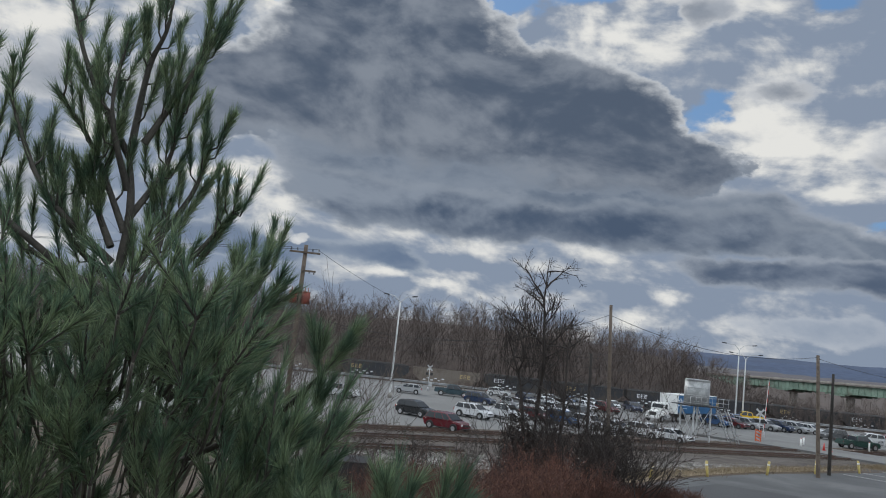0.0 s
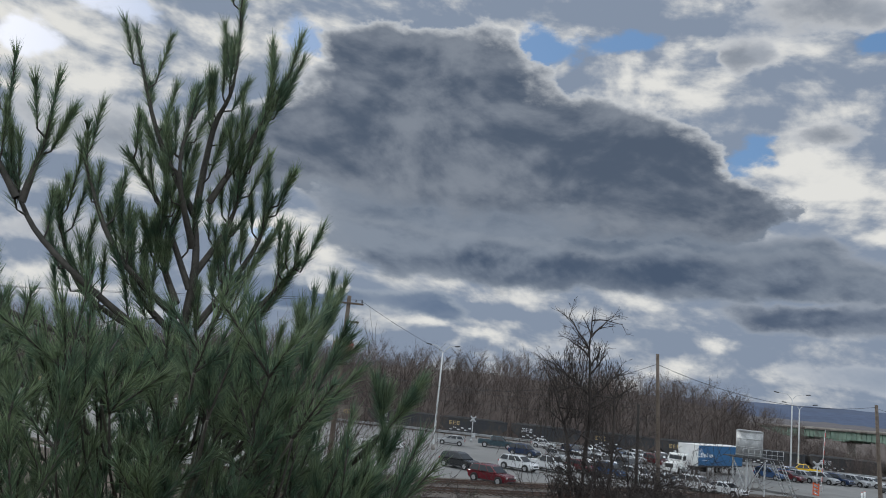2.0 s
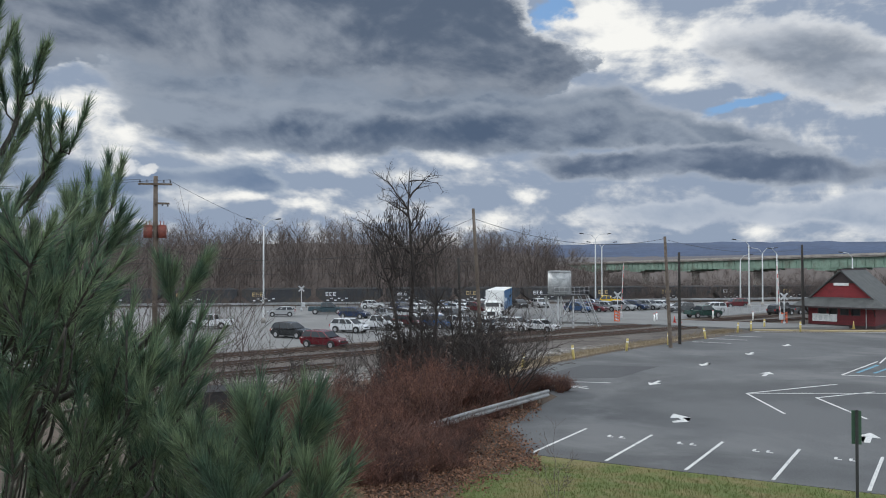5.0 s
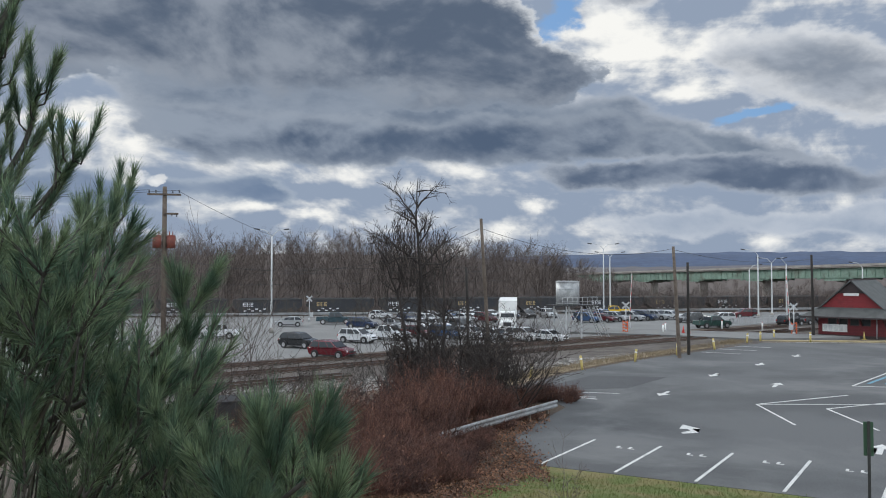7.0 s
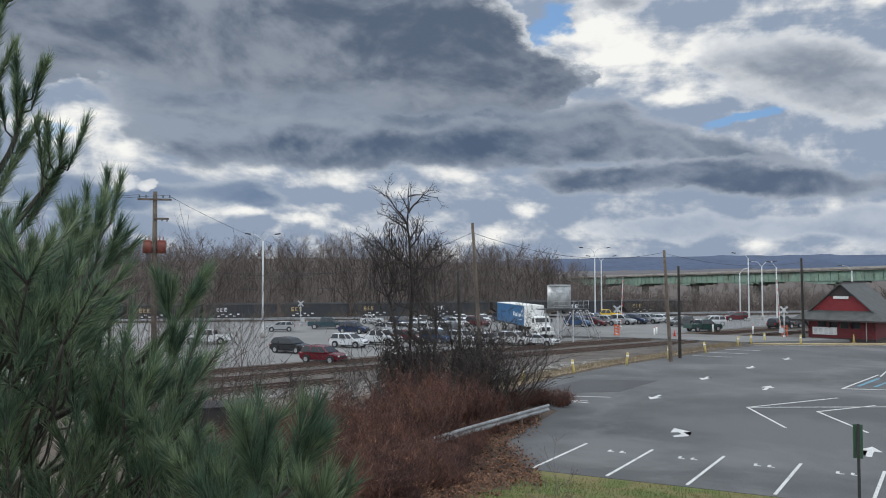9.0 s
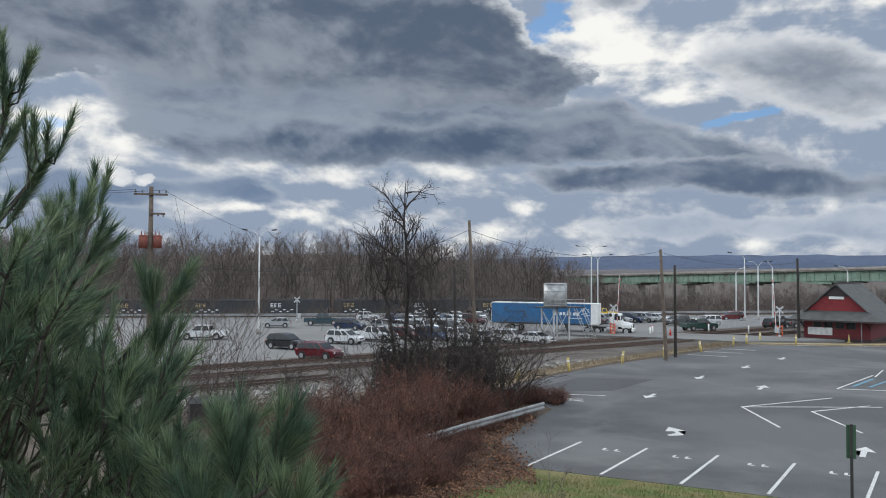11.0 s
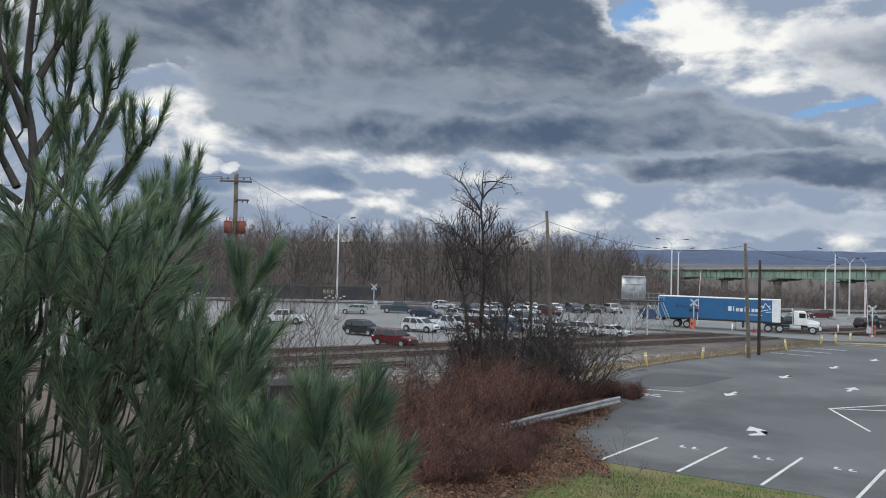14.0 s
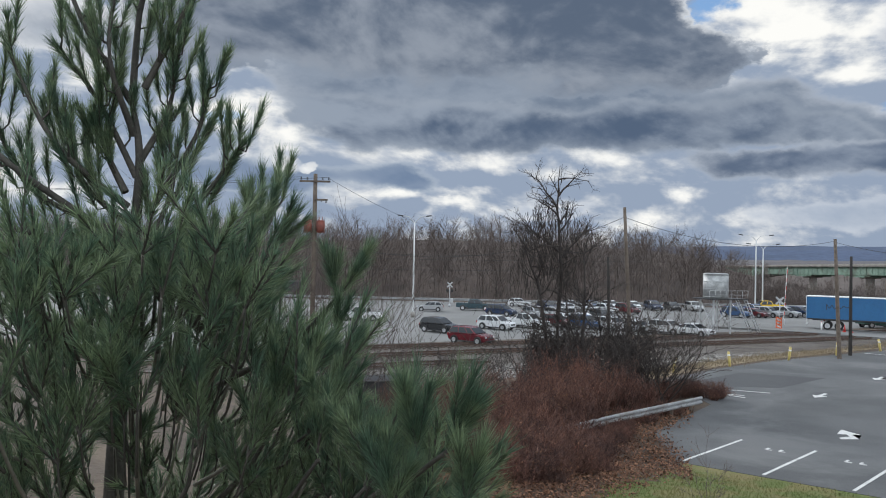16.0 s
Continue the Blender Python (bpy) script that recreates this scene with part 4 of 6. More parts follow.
    for px in axles:
        for sy in (-1, 1):
            bm = bmesh.new()
            bmesh.ops.create_cone(bm, cap_ends=True, segments=18, radius1=r + 0.055, radius2=r + 0.055, depth=0.12, matrix=pose(px, sy * (half - 0.045), r + 0.02, 90))
            part("wheel_arch", bm, M_DARK, car)
            add_wheel(car, px, sy * (half - 0.06), r, r)
    zl = 0.80 if shape == "pickup" else 0.68
    for sy in (-1, 1):
        bm = bmesh.new()
        box(bm, (0.10, 0.36, 0.14), (length / 2 - 0.12, sy * (half - 0.32), zl + 0.06), (0, 0, -sy * 22), 0.03)
        part("headlight", bm, M_HEAD, car)
        bm = bmesh.new()
        box(bm, (0.08, 0.20, 0.26), (-length / 2 + 0.06, sy * (half - 0.22), zl + 0.15), (0, 0, sy * 10), 0.02)
        part("tail_light", bm, M_TAIL, car)
        bm = bmesh.new()
        box(bm, (0.13, 0.18, 0.13), (xb0 - 0.25, sy * (half + 0.05), belt + 0.07), bevel=0.03)
        part("wing_mirror", bm, coat, car)
    bm = bmesh.new()
    box(bm, (0.06, width * 0.5, 0.16), (length / 2 - 0.03, 0, zl - 0.02), bevel=0.02)
    box(bm, (0.06, width * 0.72, 0.12), (length / 2 - 0.035, 0, 0.40), bevel=0.02)
    part("grille", bm, M_DARK, car)
    bm = bmesh.new()
    for sy in (-1, 1):
        box(bm, (length * 0.62, 0.04, 0.10), (0, sy * (half - 0.03), 0.31), bevel=0.01)
    part("sill_trim", bm, M_DARK, car)
    return car


def park_cars():
    build_car("suv", "red", 1.7, 76.6, -36, "dark red compact SUV parked on the pale asphalt")
    build_car("suv", "black", -1.6, 87.3, -36, "black compact SUV parked behind the red SUV")
    build_car("suv", "white", 5.0, 92.4, -34, "white compact SUV parked in the open lot")
    build_car("pickup", "white", 8.8, 95.4, -36, "white crew-cab pickup parked beside the white SUV")
    build_car("suv", "navy", 6.9, 114.8, -32, "navy blue SUV parked in the middle row")
    build_car("pickup", "teal", 3.2, 125.3, -4, "dark blue-green pickup parked by the guard rail")
    build_car("hatch", "silver", -3.7, 121.3, 178, "silver hatchback parked near the lamp post")
    build_car("pickup", "white", -11.8, 100.5, 170, "white and brown pickup parked behind bare branches")
    build_car("hatch", "white", 11.5, 138, -10, "white hatchback parked at the far edge of the lot")
    rng = random.Random(21)
    shades = ["white", "white", "silver", "grey", "black", "navy", "silver", "white", "grey", "maroon", "blue"]
    words = {"white": "white", "silver": "silver", "grey": "dark grey", "black": "black", "navy": "navy blue", "maroon": "maroon", "blue": "blue"}
    kinds = {"suv": "SUV", "sedan": "sedan", "hatch": "hatchback", "pickup": "pickup"}

    def apart(x, y, p, q):
        """How far a place lies from the stretch p to q."""
        ux, uy = q[0] - p[0], q[1] - p[1]
        f = min(1.0, max(0.0, ((x - p[0]) * ux + (y - p[1]) * uy) / (ux * ux + uy * uy)))
        return math.hypot(x - p[0] - f * ux, y - p[1] - f * uy)

    def row(a, b, count, heading):
        for k in range(count):
            f = k / max(1, count - 1)
            x, y = a[0] + (b[0] - a[0]) * f, a[1] + (b[1] - a[1]) * f
            # the lane of the lorry stays free
            away = abs((x - 48.95) * 0.476 + (y - 97.9) * 0.88 - 1.3)
            if away < 4.6 or any(apart(x, y, p, q) < 4.2 for p, q in (((24.5, 107.0), (46, 132)), ((26.9, 103), (31, 123)))):
                continue
            shape, colour = rng.choice(["suv", "suv", "sedan", "hatch", "sedan"]), rng.choice(shades)
            build_car(shape, colour, x + rng.uniform(-0.2, 0.2), y + rng.uniform(-0.3, 0.3), heading + rng.uniform(-3, 3), f"{words[colour]} {kinds[shape]} parked in a row of cars")

    row((11.5, 112), (32.5, 106.0), 8, -62)
    row((12.9, 98.2), (27.5, 89.8), 6, -50)
    row((15, 127.5), (37, 124.2), 8, -62)
    row((41, 121.6), (61, 128.7), 8, -52)
    row((24, 118), (36.0, 114.6), 5, 118)
    row((20, 136), (52, 136), 10, -80)
    build_car("pickup", "yellow", 55.8, 141.5, 176, "bright yellow pickup parked among other cars")
    build_car("pickup", "green", 57.8, 107.8, 10, "dark green pickup waiting near the crossing")
    build_car("suv", "white", 65.2, 118.8, 175, "white SUV beyond the platform fence")
    build_car("suv", "maroon", 76.1, 130.3, 175, "maroon SUV parked beyond the crossing")
    build_car("suv", "black", 72.1, 110.6, 20, "black SUV beside the station tracks")
    build_car("suv", "grey", 76.9, 112.6, 20, "dark grey SUV beside the station tracks")
    build_car("suv", "grey", 60.4, 119.8, -160, "grey-brown SUV parked behind the fence")


park_cars()


# ---- the goods train ----
RIBS = {}


def build_hopper(mat, mark, coal):
    """A ribbed coal hopper on two bogies; 13.0 m over the body."""
    car = thing("hopper_car", pose(0, 0, 0), "grimy ribbed coal hopper wagon rolling past", "hopper wagon", "wagons of the goods train")
    bm = bmesh.new()
    prof = [(-6.5, 3.85), (6.5, 3.85), (6.5, 2.6), (4.7, 1.25), (-4.7, 1.25), (-6.5, 2.6)]
    a, b = [bm.verts.new((x, -1.5, z)) for x, z in prof], [bm.verts.new((x, 1.5, z)) for x, z in prof]
    bm.faces.new(a)
    bm.faces.new(b[::-1])
    for k in range(1, 6):
        bm.faces.new((a[k], b[k], b[(k + 1) % 6], a[(k + 1) % 6]))
    bmesh.ops.recalc_face_normals(bm, faces=bm.faces)
    part("body", bm, mat, car)
    bm = bmesh.new()
    for sy in (-1, 1):
        box(bm, (13.1, 0.14, 0.16), (0, sy * 1.53, 3.83))
        box(bm, (13.1, 0.10, 0.22), (0, sy * 1.5, 1.15))
    for sx in (-1, 1):
        box(bm, (0.12, 3.1, 0.16), (sx * 6.5, 0, 3.83))
        box(bm, (0.10, 3.0, 1.3), (sx * 6.55, 0, 1.0))
    part("frame", bm, mat, car)
    for k in range(11):
        for sy in (-1, 1):
            x = -5.9 + k * 1.18
            tall = abs(x) < 4.7
            if tall not in RIBS:
                z0 = 1.25 if tall else 2.1
                RIBS[tall] = [finish("rib", box(bmesh.new(), (0.12, 0.14, 3.8 - z0), (0, 0, (3.8 + z0) / 2)), m) for m in (M_HOPPER, M_HOPPERGREY, M_HOPPERBLUE)]
            rib = new("rib", RIBS[tall][(M_HOPPER, M_HOPPERGREY, M_HOPPERBLUE).index(mat)])
            rib.parent = car
            rib.location = (x, sy * 1.55, 0)
    for sx in (-1, 1):
        bm = bmesh.new()
        for px in (-0.9, 0.9):
            bmesh.ops.create_cone(bm, cap_ends=True, segments=16, radius1=0.46, radius2=0.46, depth=1.7, matrix=pose(sx * 4.9 + px, 0, 0.46, 90))
        for sy in (-1, 1):
            box(bm, (2.5, 0.16, 0.32), (sx * 4.9, sy * 1.0, 0.55), bevel=0.04)
        part("bogie", bm, M_DARK, car)
    if coal:
        bm = bmesh.new()
        n = 14
        rows = [[bm.verts.new((-6.4 + 12.8 * i / n, -1.42 + 2.84 * j / 4, 3.72 + (0 if j in (0, 4) or i in (0, n) else 0.42 + 0.16 * noise.noise(Vector((i, j, mark)))))) for j in range(5)] for i in range(n + 1)]
        for p, q in zip(rows, rows[1:]):
            for j in range(4):
                bm.faces.new((p[j], q[j], q[j + 1], p[j + 1]))
        part("coal_load", bm, M_COAL, car, "heaped black coal", True)
    for sy in (-1, 1):
        bm = bmesh.new()
        for k in range(3):
            x = (2.9 + 0.72 * k) * (-sy if mark % 2 else sy) * -1
            for z, w in ((3.25, 0.5), (2.95, 0.5), (2.65, 0.5)):
                box(bm, (w, 0.012, 0.13), (x, sy * 1.512, z))
            box(bm, (0.13, 0.012, 0.7), (x - 0.2, sy * 1.516, 2.95))
        tagged(part("painted_mark", bm, M_AMBERMARK if mark % 3 else M_LETTER, car), kind="stuff")
        bm = bmesh.new()
        for k in range(6):
            box(bm, (0.5, 0.012, 0.2), (-4.2 + 0.72 * k, sy * 1.512, 1.75 + 0.35 * (k % 2)))
        tagged(part("painted_mark", bm, M_LETTER, car), kind="stuff")
    return car


TRAIN_Y, TRAIN_Z, SPEED, PITCH = 155.5, -1.0, 15.5, 13.9
TAIL = 0.5 + SPEED * 14.0
kinds_of_hopper = [build_hopper(M_HOPPER, 1, True), build_hopper(M_HOPPERGREY, 2, False), build_hopper(M_HOPPER, 3, True), build_hopper(M_HOPPERBLUE, 4, False)]
ORDER = [0, 2, 0, 2, 0, 0, 2, 0, 2, 2, 0, 0, 2, 0, 2, 1, 0, 1, 1, 0, 3, 1, 1, 0, 1, 3, 1, 1]
TRAIN = []
for k, which in enumerate(ORDER):
    wagon = kinds_of_hopper[which]
    if wagon in [w for w, _ in TRAIN]:
        wagon = copy_thing(wagon, pose(0, 0, 0))
    TRAIN.append((wagon, TAIL - 6.6 - PITCH * k))
bm = bmesh.new()
prism(bm, [(-300, 152.4), (300, 152.4), (300, 158.6), (-300, 158.6)], -1.6, -1.18)
tagged(part("rear_ballast_bed", bm, M_BALLAST), "stone bed of the rear main line", "ballast", kind="structure")
rear_track = thing("railway_track", pose(0, 0, 0), "rear main line track carrying the goods train", "railway track", "tracks beside the lot")
for dy in (-0.75, 0.75):
    bm = bmesh.new()
    box(bm, (600, 0.075, 0.17), (0, TRAIN_Y + dy, TRAIN_Z - 0.087))
    part("rail", bm, M_RAIL, rear_track)


# ---- the lorry ----
def build_lorry():
    """x runs ahead; the trailer's front is at 0."""
    lorry = thing("semi_trailer_truck", pose(0, 0, 0), "white day-cab tractor pulling a blue box trailer over the crossing", "truck")
    trailer = part("trailer", box(bmesh.new(), (14.2, 2.55, 2.85), (-7.6, 0, 2.72), bevel=0.03), M_TRAILER, lorry, "blue sheet-sided box trailer")
    part("front_panel", box(bmesh.new(), (1.0, 2.57, 2.87), (0.0, 0, 2.72), bevel=0.03), M_WHITE, lorry, "white trailer nose")
    part("roof_rail", box(bmesh.new(), (15.2, 2.6, 0.1), (-7.1, 0, 4.14), bevel=0.02), M_WHITE, lorry)
    bm = bmesh.new()
    box(bm, (13.5, 1.0, 0.22), (-7.3, 0, 1.2))
    for sy in (-1, 1):
        box(bm, (15.0, 0.08, 0.16), (-7.1, sy * 1.24, 1.3))
    part("chassis", bm, M_DARK, lorry)
    bm = bmesh.new()
    box(bm, (0.06, 2.5, 2.8), (-14.72, 0, 2.72), bevel=0.01)
    box(bm, (0.1, 2.3, 0.12), (-14.7, 0, 0.62))
    for sy in (-1, 1):
        box(bm, (0.1, 0.1, 0.7), (-14.7, sy * 0.6, 0.95))
    part("rear_door", bm, M_WHITE, lorry)
    for sy in (-1, 1):
        bm = bmesh.new()
        # letters as plain strokes, then a mountain mark
        for k, (w, h) in enumerate(((0.42, 0.62), (0.12, 0.62), (0.36, 0.42), (0.36, 0.42), (0.14, 0.62), (0.12, 0.42), (0.36, 0.42), (0.38, 0.42))):
            box(bm, (w, 0.012, h), (-5.6 + 0.47 * k if sy < 0 else -1.4 - 0.47 * k, sy * 1.281, 2.5 + h / 2))
        box(bm, (1.9, 0.012, 0.08), (-2.6, sy * 1.281, 2.12))
        part("lettering", bm, M_LETTER, trailer)
        bm = bmesh.new()
        for (x0, z0), (x1, z1) in (((-1.85, 2.7), (-1.35, 3.35)), ((-1.35, 3.35), (-1.1, 3.05)), ((-1.3, 3.0), (-0.95, 3.7)), ((-0.95, 3.7), (-0.3, 2.85)), ((-0.6, 3.25), (-0.35, 3.4)), ((-1.5, 2.65), (-0.6, 2.85)), ((-0.9, 2.55), (-0.2, 2.6))):
            length = math.hypot(x1 - x0, z1 - z0)
            box(bm, (length, 0.012, 0.09), ((x0 + x1) / 2 - 0.35, sy * 1.281, (z0 + z1) / 2), (0, -math.degrees(math.atan2(z1 - z0, x1 - x0)), 0))
        part("mountain_mark", bm, M_LETTER, trailer)
        bm = bmesh.new()
        rng = random.Random(4)
        pts = [(-12.4, 2.5), (-12.4, 3.2), (-12.1, 2.7), (-11.8, 3.1), (-11.5, 2.6), (-11.2, 3.0), (-10.8, 2.7), (-10.5, 3.1), (-10.2, 2.85), (-9.7, 2.9)]
        for (x0, z0), (x1, z1) in zip(pts, pts[1:]):
            box(bm, (math.hypot(x1 - x0, z1 - z0), 0.012, 0.08), ((x0 + x1) / 2, sy * 1.281, (z0 + z1) / 2), (0, -math.degrees(math.atan2(z1 - z0, x1 - x0)), 0))
        part("scrawl", bm, M_DARK, trailer, "black spray-paint scrawl")
    # the tractor
    bm = bmesh.new()
    box(bm, (1.65, 2.2, 1.75), (2.9, 0, 1.95), bevel=0.12)
    for v in bm.verts:
        if v.co.z > 2.4 and v.co.x > 3.2:
            v.co.x -= 0.35 * (v.co.z - 2.4) / 0.4
    cab = part("cab", bm, M_WHITE, lorry, "white day cab", True)
    bm = bmesh.new()
    box(bm, (1.5, 1.75, 0.85), (4.35, 0, 1.35), bevel=0.14)
    for v in bm.verts:
        if v.co.z > 1.5:
            v.co.z -= 0.28 * max(0, (v.co.x - 3.7) / 1.4)
    part("bonnet", bm, M_WHITE, lorry, rounded=True)
    bm = bmesh.new()
    for sy in (-1, 1):
        box(bm, (1.2, 0.36, 0.55), (4.25, sy * 1.03, 1.15), bevel=0.14)
    part("mudguards", bm, M_WHITE, lorry, rounded=True)
    part("bumper", box(bmesh.new(), (0.3, 2.3, 0.42), (5.1, 0, 0.72), bevel=0.08), M_WHITE, lorry)
    part("grille", box(bmesh.new(), (0.06, 1.1, 0.55), (5.12, 0, 1.2), bevel=0.02), M_DARK, lorry)
    for sy in (-1, 1):
        part("headlight", box(bmesh.new(), (0.12, 0.3, 0.2), (5.0, sy * 0.9, 1.2), bevel=0.03), M_HEAD, lorry)
        part("side_window", box(bmesh.new(), (0.75, 0.02, 0.6), (3.05, sy * 1.1, 2.3), bevel=0.005), M_GLASS, cab)
        part("mirror", box(bmesh.new(), (0.1, 0.22, 0.5), (3.65, sy * 1.3, 2.25), bevel=0.03), M_DARK, cab)
        bm = bmesh.new()
        tube(bm, [(1.95, sy * 0.95, 0.9), (1.95, sy * 0.95, 2.7), (1.85, sy * 0.95, 3.1)], [0.08, 0.08, 0.08], 10)
        part("exhaust_stack", bm, M_GALV, lorry)
        bm = bmesh.new()
        rod(bm, (1.6, sy * 0.95, 0.75), (2.9, sy * 0.95, 0.75), 0.30, 0.30, 14)
        part("fuel_tank", bm, M_GALV, lorry)
    part("windscreen", box(bmesh.new(), (0.03, 1.8, 0.62), (3.56, 0, 2.35), (0, -22, 0), 0.005), M_GLASS, cab)
    part("tractor_frame", box(bmesh.new(), (6.2, 0.9, 0.24), (1.9, 0, 0.9), bevel=0.02), M_DARK, lorry)
    wheels = []
    for x in (-12.3, -11.0, -0.95, 0.4, 4.25):
        for sy in (-1, 1):
            wheels.append(add_wheel(lorry, x, sy * 1.08, 0.5, 0.5))
    for x in (-4.0,):
        part("landing_gear", box(bmesh.new(), (0.25, 1.9, 0.9), (x, 0, 0.85), bevel=0.03), M_DARK, lorry)
    return lorry, wheels


LORRY, LORRY_WHEELS = build_lorry()


# ---- station, tank, crossing ----
def build_station():
    """A small red depot: hipped canopy all round, steep gable above, slate roof."""
    m = pose(66.4, 89.0, 0, 0, 0, -50)
    st = thing("station_house", m, "small dark red wooden station house with a steep slate gable roof", "station")
    w, deep, eave = 7.7, 13.0, 3.1
    part("wall", box(bmesh.new(), (w, deep, eave), (0, deep / 2, eave / 2)), M_BARNRED, st)
    for k in range(14):
        part("clapboard", box(bmesh.new(), (w + 0.04, 0.03, 0.19), (0, -0.015, 0.12 + 0.22 * k), (4, 0, 0)), M_BARNRED, st)
    part("base_course", box(bmesh.new(), (w + 0.1, deep + 0.1, 0.3), (0, deep / 2, 0.15)), M_TRIM, st)
    # gable
    bm = bmesh.new()
    top = 7.15
    a = [bm.verts.new((x, 0.3, z)) for x, z in ((-w / 2 + 0.1, eave + 0.5), (w / 2 - 0.1, eave + 0.5), (0, top - 0.25))]
    b = [bm.verts.new((v.co.x, 0.5, v.co.z)) for v in a]
    bm.faces.new(a)
    bm.faces.new(b[::-1])
    for k in range(3):
        bm.faces.new((a[k], b[k], b[(k + 1) % 3], a[(k + 1) % 3]))
    bmesh.ops.recalc_face_normals(bm, faces=bm.faces)
    gable = part("gable", bm, M_GABLE, st, "red shingled gable")
    bm = bmesh.new()
    for k in range(11):
        z = eave + 0.75 + 0.27 * k
        half = (w / 2 - 0.2) * (top - 0.3 - z) / (top - 0.75 - eave)
        if half > 0.2:
            box(bm, (2 * half, 0.04, 0.25), (0, 0.28, z), (5, 0, 0))
    part("shingle_course", bm, M_GABLE, gable)
    bm = bmesh.new()
    pk = [bm.verts.new((x, y, z)) for y in (0.14, 0.24) for x, z in ((-1.55, top - 1.6), (1.55, top - 1.6), (0, top - 0.05))]
    bm.faces.new(pk[:3])
    bm.faces.new(pk[3:][::-1])
    for k in range(3):
        bm.faces.new((pk[k], pk[k + 3], pk[(k + 1) % 3 + 3], pk[(k + 1) % 3]))
    bmesh.ops.recalc_face_normals(bm, faces=bm.faces)
    part("peak_panel", bm, M_TRIM, gable, "dark panel under the roof peak")
    part("name_board", box(bmesh.new(), (1.75, 0.05, 0.34), (0, 0.1, top - 1.75), bevel=0.01), M_WHITE, gable, "white name board")
    # main roof
    bm = bmesh.new()
    for sx in (-1, 1):
        e0, e1 = Vector((sx * (w / 2 + 0.25), -0.35, eave + 0.25)), Vector((sx * (w / 2 + 0.25), deep + 0.3, eave + 0.25))
        r0, r1 = Vector((0, -0.35, top + 0.08)), Vector((0, deep + 0.3, top + 0.08))
        up = Vector((0, 0, 0.16))
        v = [bm.verts.new(p) for p in (e0, e1, r1, r0, e0 - up, e1 - up, r1 - up, r0 - up)]
        for f in ((0, 1, 2, 3), (7, 6, 5, 4), (0, 4, 5, 1), (3, 2, 6, 7), (0, 3, 7, 4), (1, 5, 6, 2)):
            bm.faces.new([v[i] for i in f])
    bmesh.ops.recalc_face_normals(bm, faces=bm.faces)
    roof = part("roof", bm, M_ROOF, st, "dark slate roof")
    bm = bmesh.new()
    box(bm, (0.22, deep + 0.7, 0.16), (0, deep / 2, top + 0.1))
    part("ridge_cap", bm, M_TRIM, roof)
    # canopy skirt
    bm = bmesh.new()
    out = 1.7
    inner = [(-w / 2, 0), (w / 2, 0), (w / 2, deep), (-w / 2, deep)]
    outer = [(-w / 2 - out, -out), (w / 2 + out, -out), (w / 2 + out, deep + out), (-w / 2 - out, deep + out)]
    for zo, zi, flip in ((2.62, 3.75, False), (2.50, 3.6, True)):
        o, i = [bm.verts.new((x, y, zo)) for x, y in outer], [bm.verts.new((x, y, zi)) for x, y in inner]
        for k in range(4):
            f = (o[k], o[(k + 1) % 4], i[(k + 1) % 4], i[k])
            bm.faces.new(f[::-1] if flip else f)
    bmesh.ops.recalc_face_normals(bm, faces=bm.faces)
    part("canopy", bm, M_ROOF, st, "wide slate canopy on brackets")
    bm = bmesh.new()
    for k in range(4):
        p, q = Vector((*outer[k], 2.53)), Vector((*outer[(k + 1) % 4], 2.53))
        c = (p + q) / 2
        box(bm, ((q - p).length, 0.08, 0.2), c, (0, 0, math.degrees(math.atan2(q.y - p.y, q.x - p.x))))
    part("fascia", bm, M_TRIM, st)
    for x in (-w / 2, -1.3, 1.3, w / 2):
        bm = bmesh.new()
        tube(bm, [(x, -0.05, 1.5), (x, -0.6, 2.1), (x, -1.6, 2.5)], [0.07, 0.07, 0.07], 6)
        part("bracket", bm, M_TRIM, st)
    bm = bmesh.new()
    tube(bm, [(-w / 2, 1, 1.4), (-w / 2 - 0.7, 1, 2.1), (-w / 2 - 1.9, 1, 2.55)], [0.09, 0.09, 0.09], 6)
    part("bracket", bm, M_TRIM, st)
    for x in (-2.2, -0.9, 0.4, 1.7):
        win = part("window", box(bmesh.new(), (1.05, 0.06, 1.0), (x, -0.05, 2.0), bevel=0.01), M_TRIM, st)
        part("pane", box(bmesh.new(), (0.85, 0.03, 0.8), (x, -0.075, 2.0)), M_GLASS, win)
    board = part("notice_board", box(bmesh.new(), (2.9, 0.06, 0.95), (-1.9, -0.12, 1.15), bevel=0.01), M_WHITE, st, "white notice board")
    bm = bmesh.new()
    for k in range(4):
        for j in range(5):
            box(bm, (0.45 - 0.05 * ((k + j) % 3), 0.01, 0.05), (-3.0 + 0.62 * k, -0.155, 0.85 + 0.14 * j))
    part("faded_print", bm, M_GALV, board)
    bm = bmesh.new()
    rod(bm, (2.9, -0.25, 0), (2.9, -0.25, 2.5), 0.07, 0.07, 8)
    part("downpipe", bm, M_GALV, st)


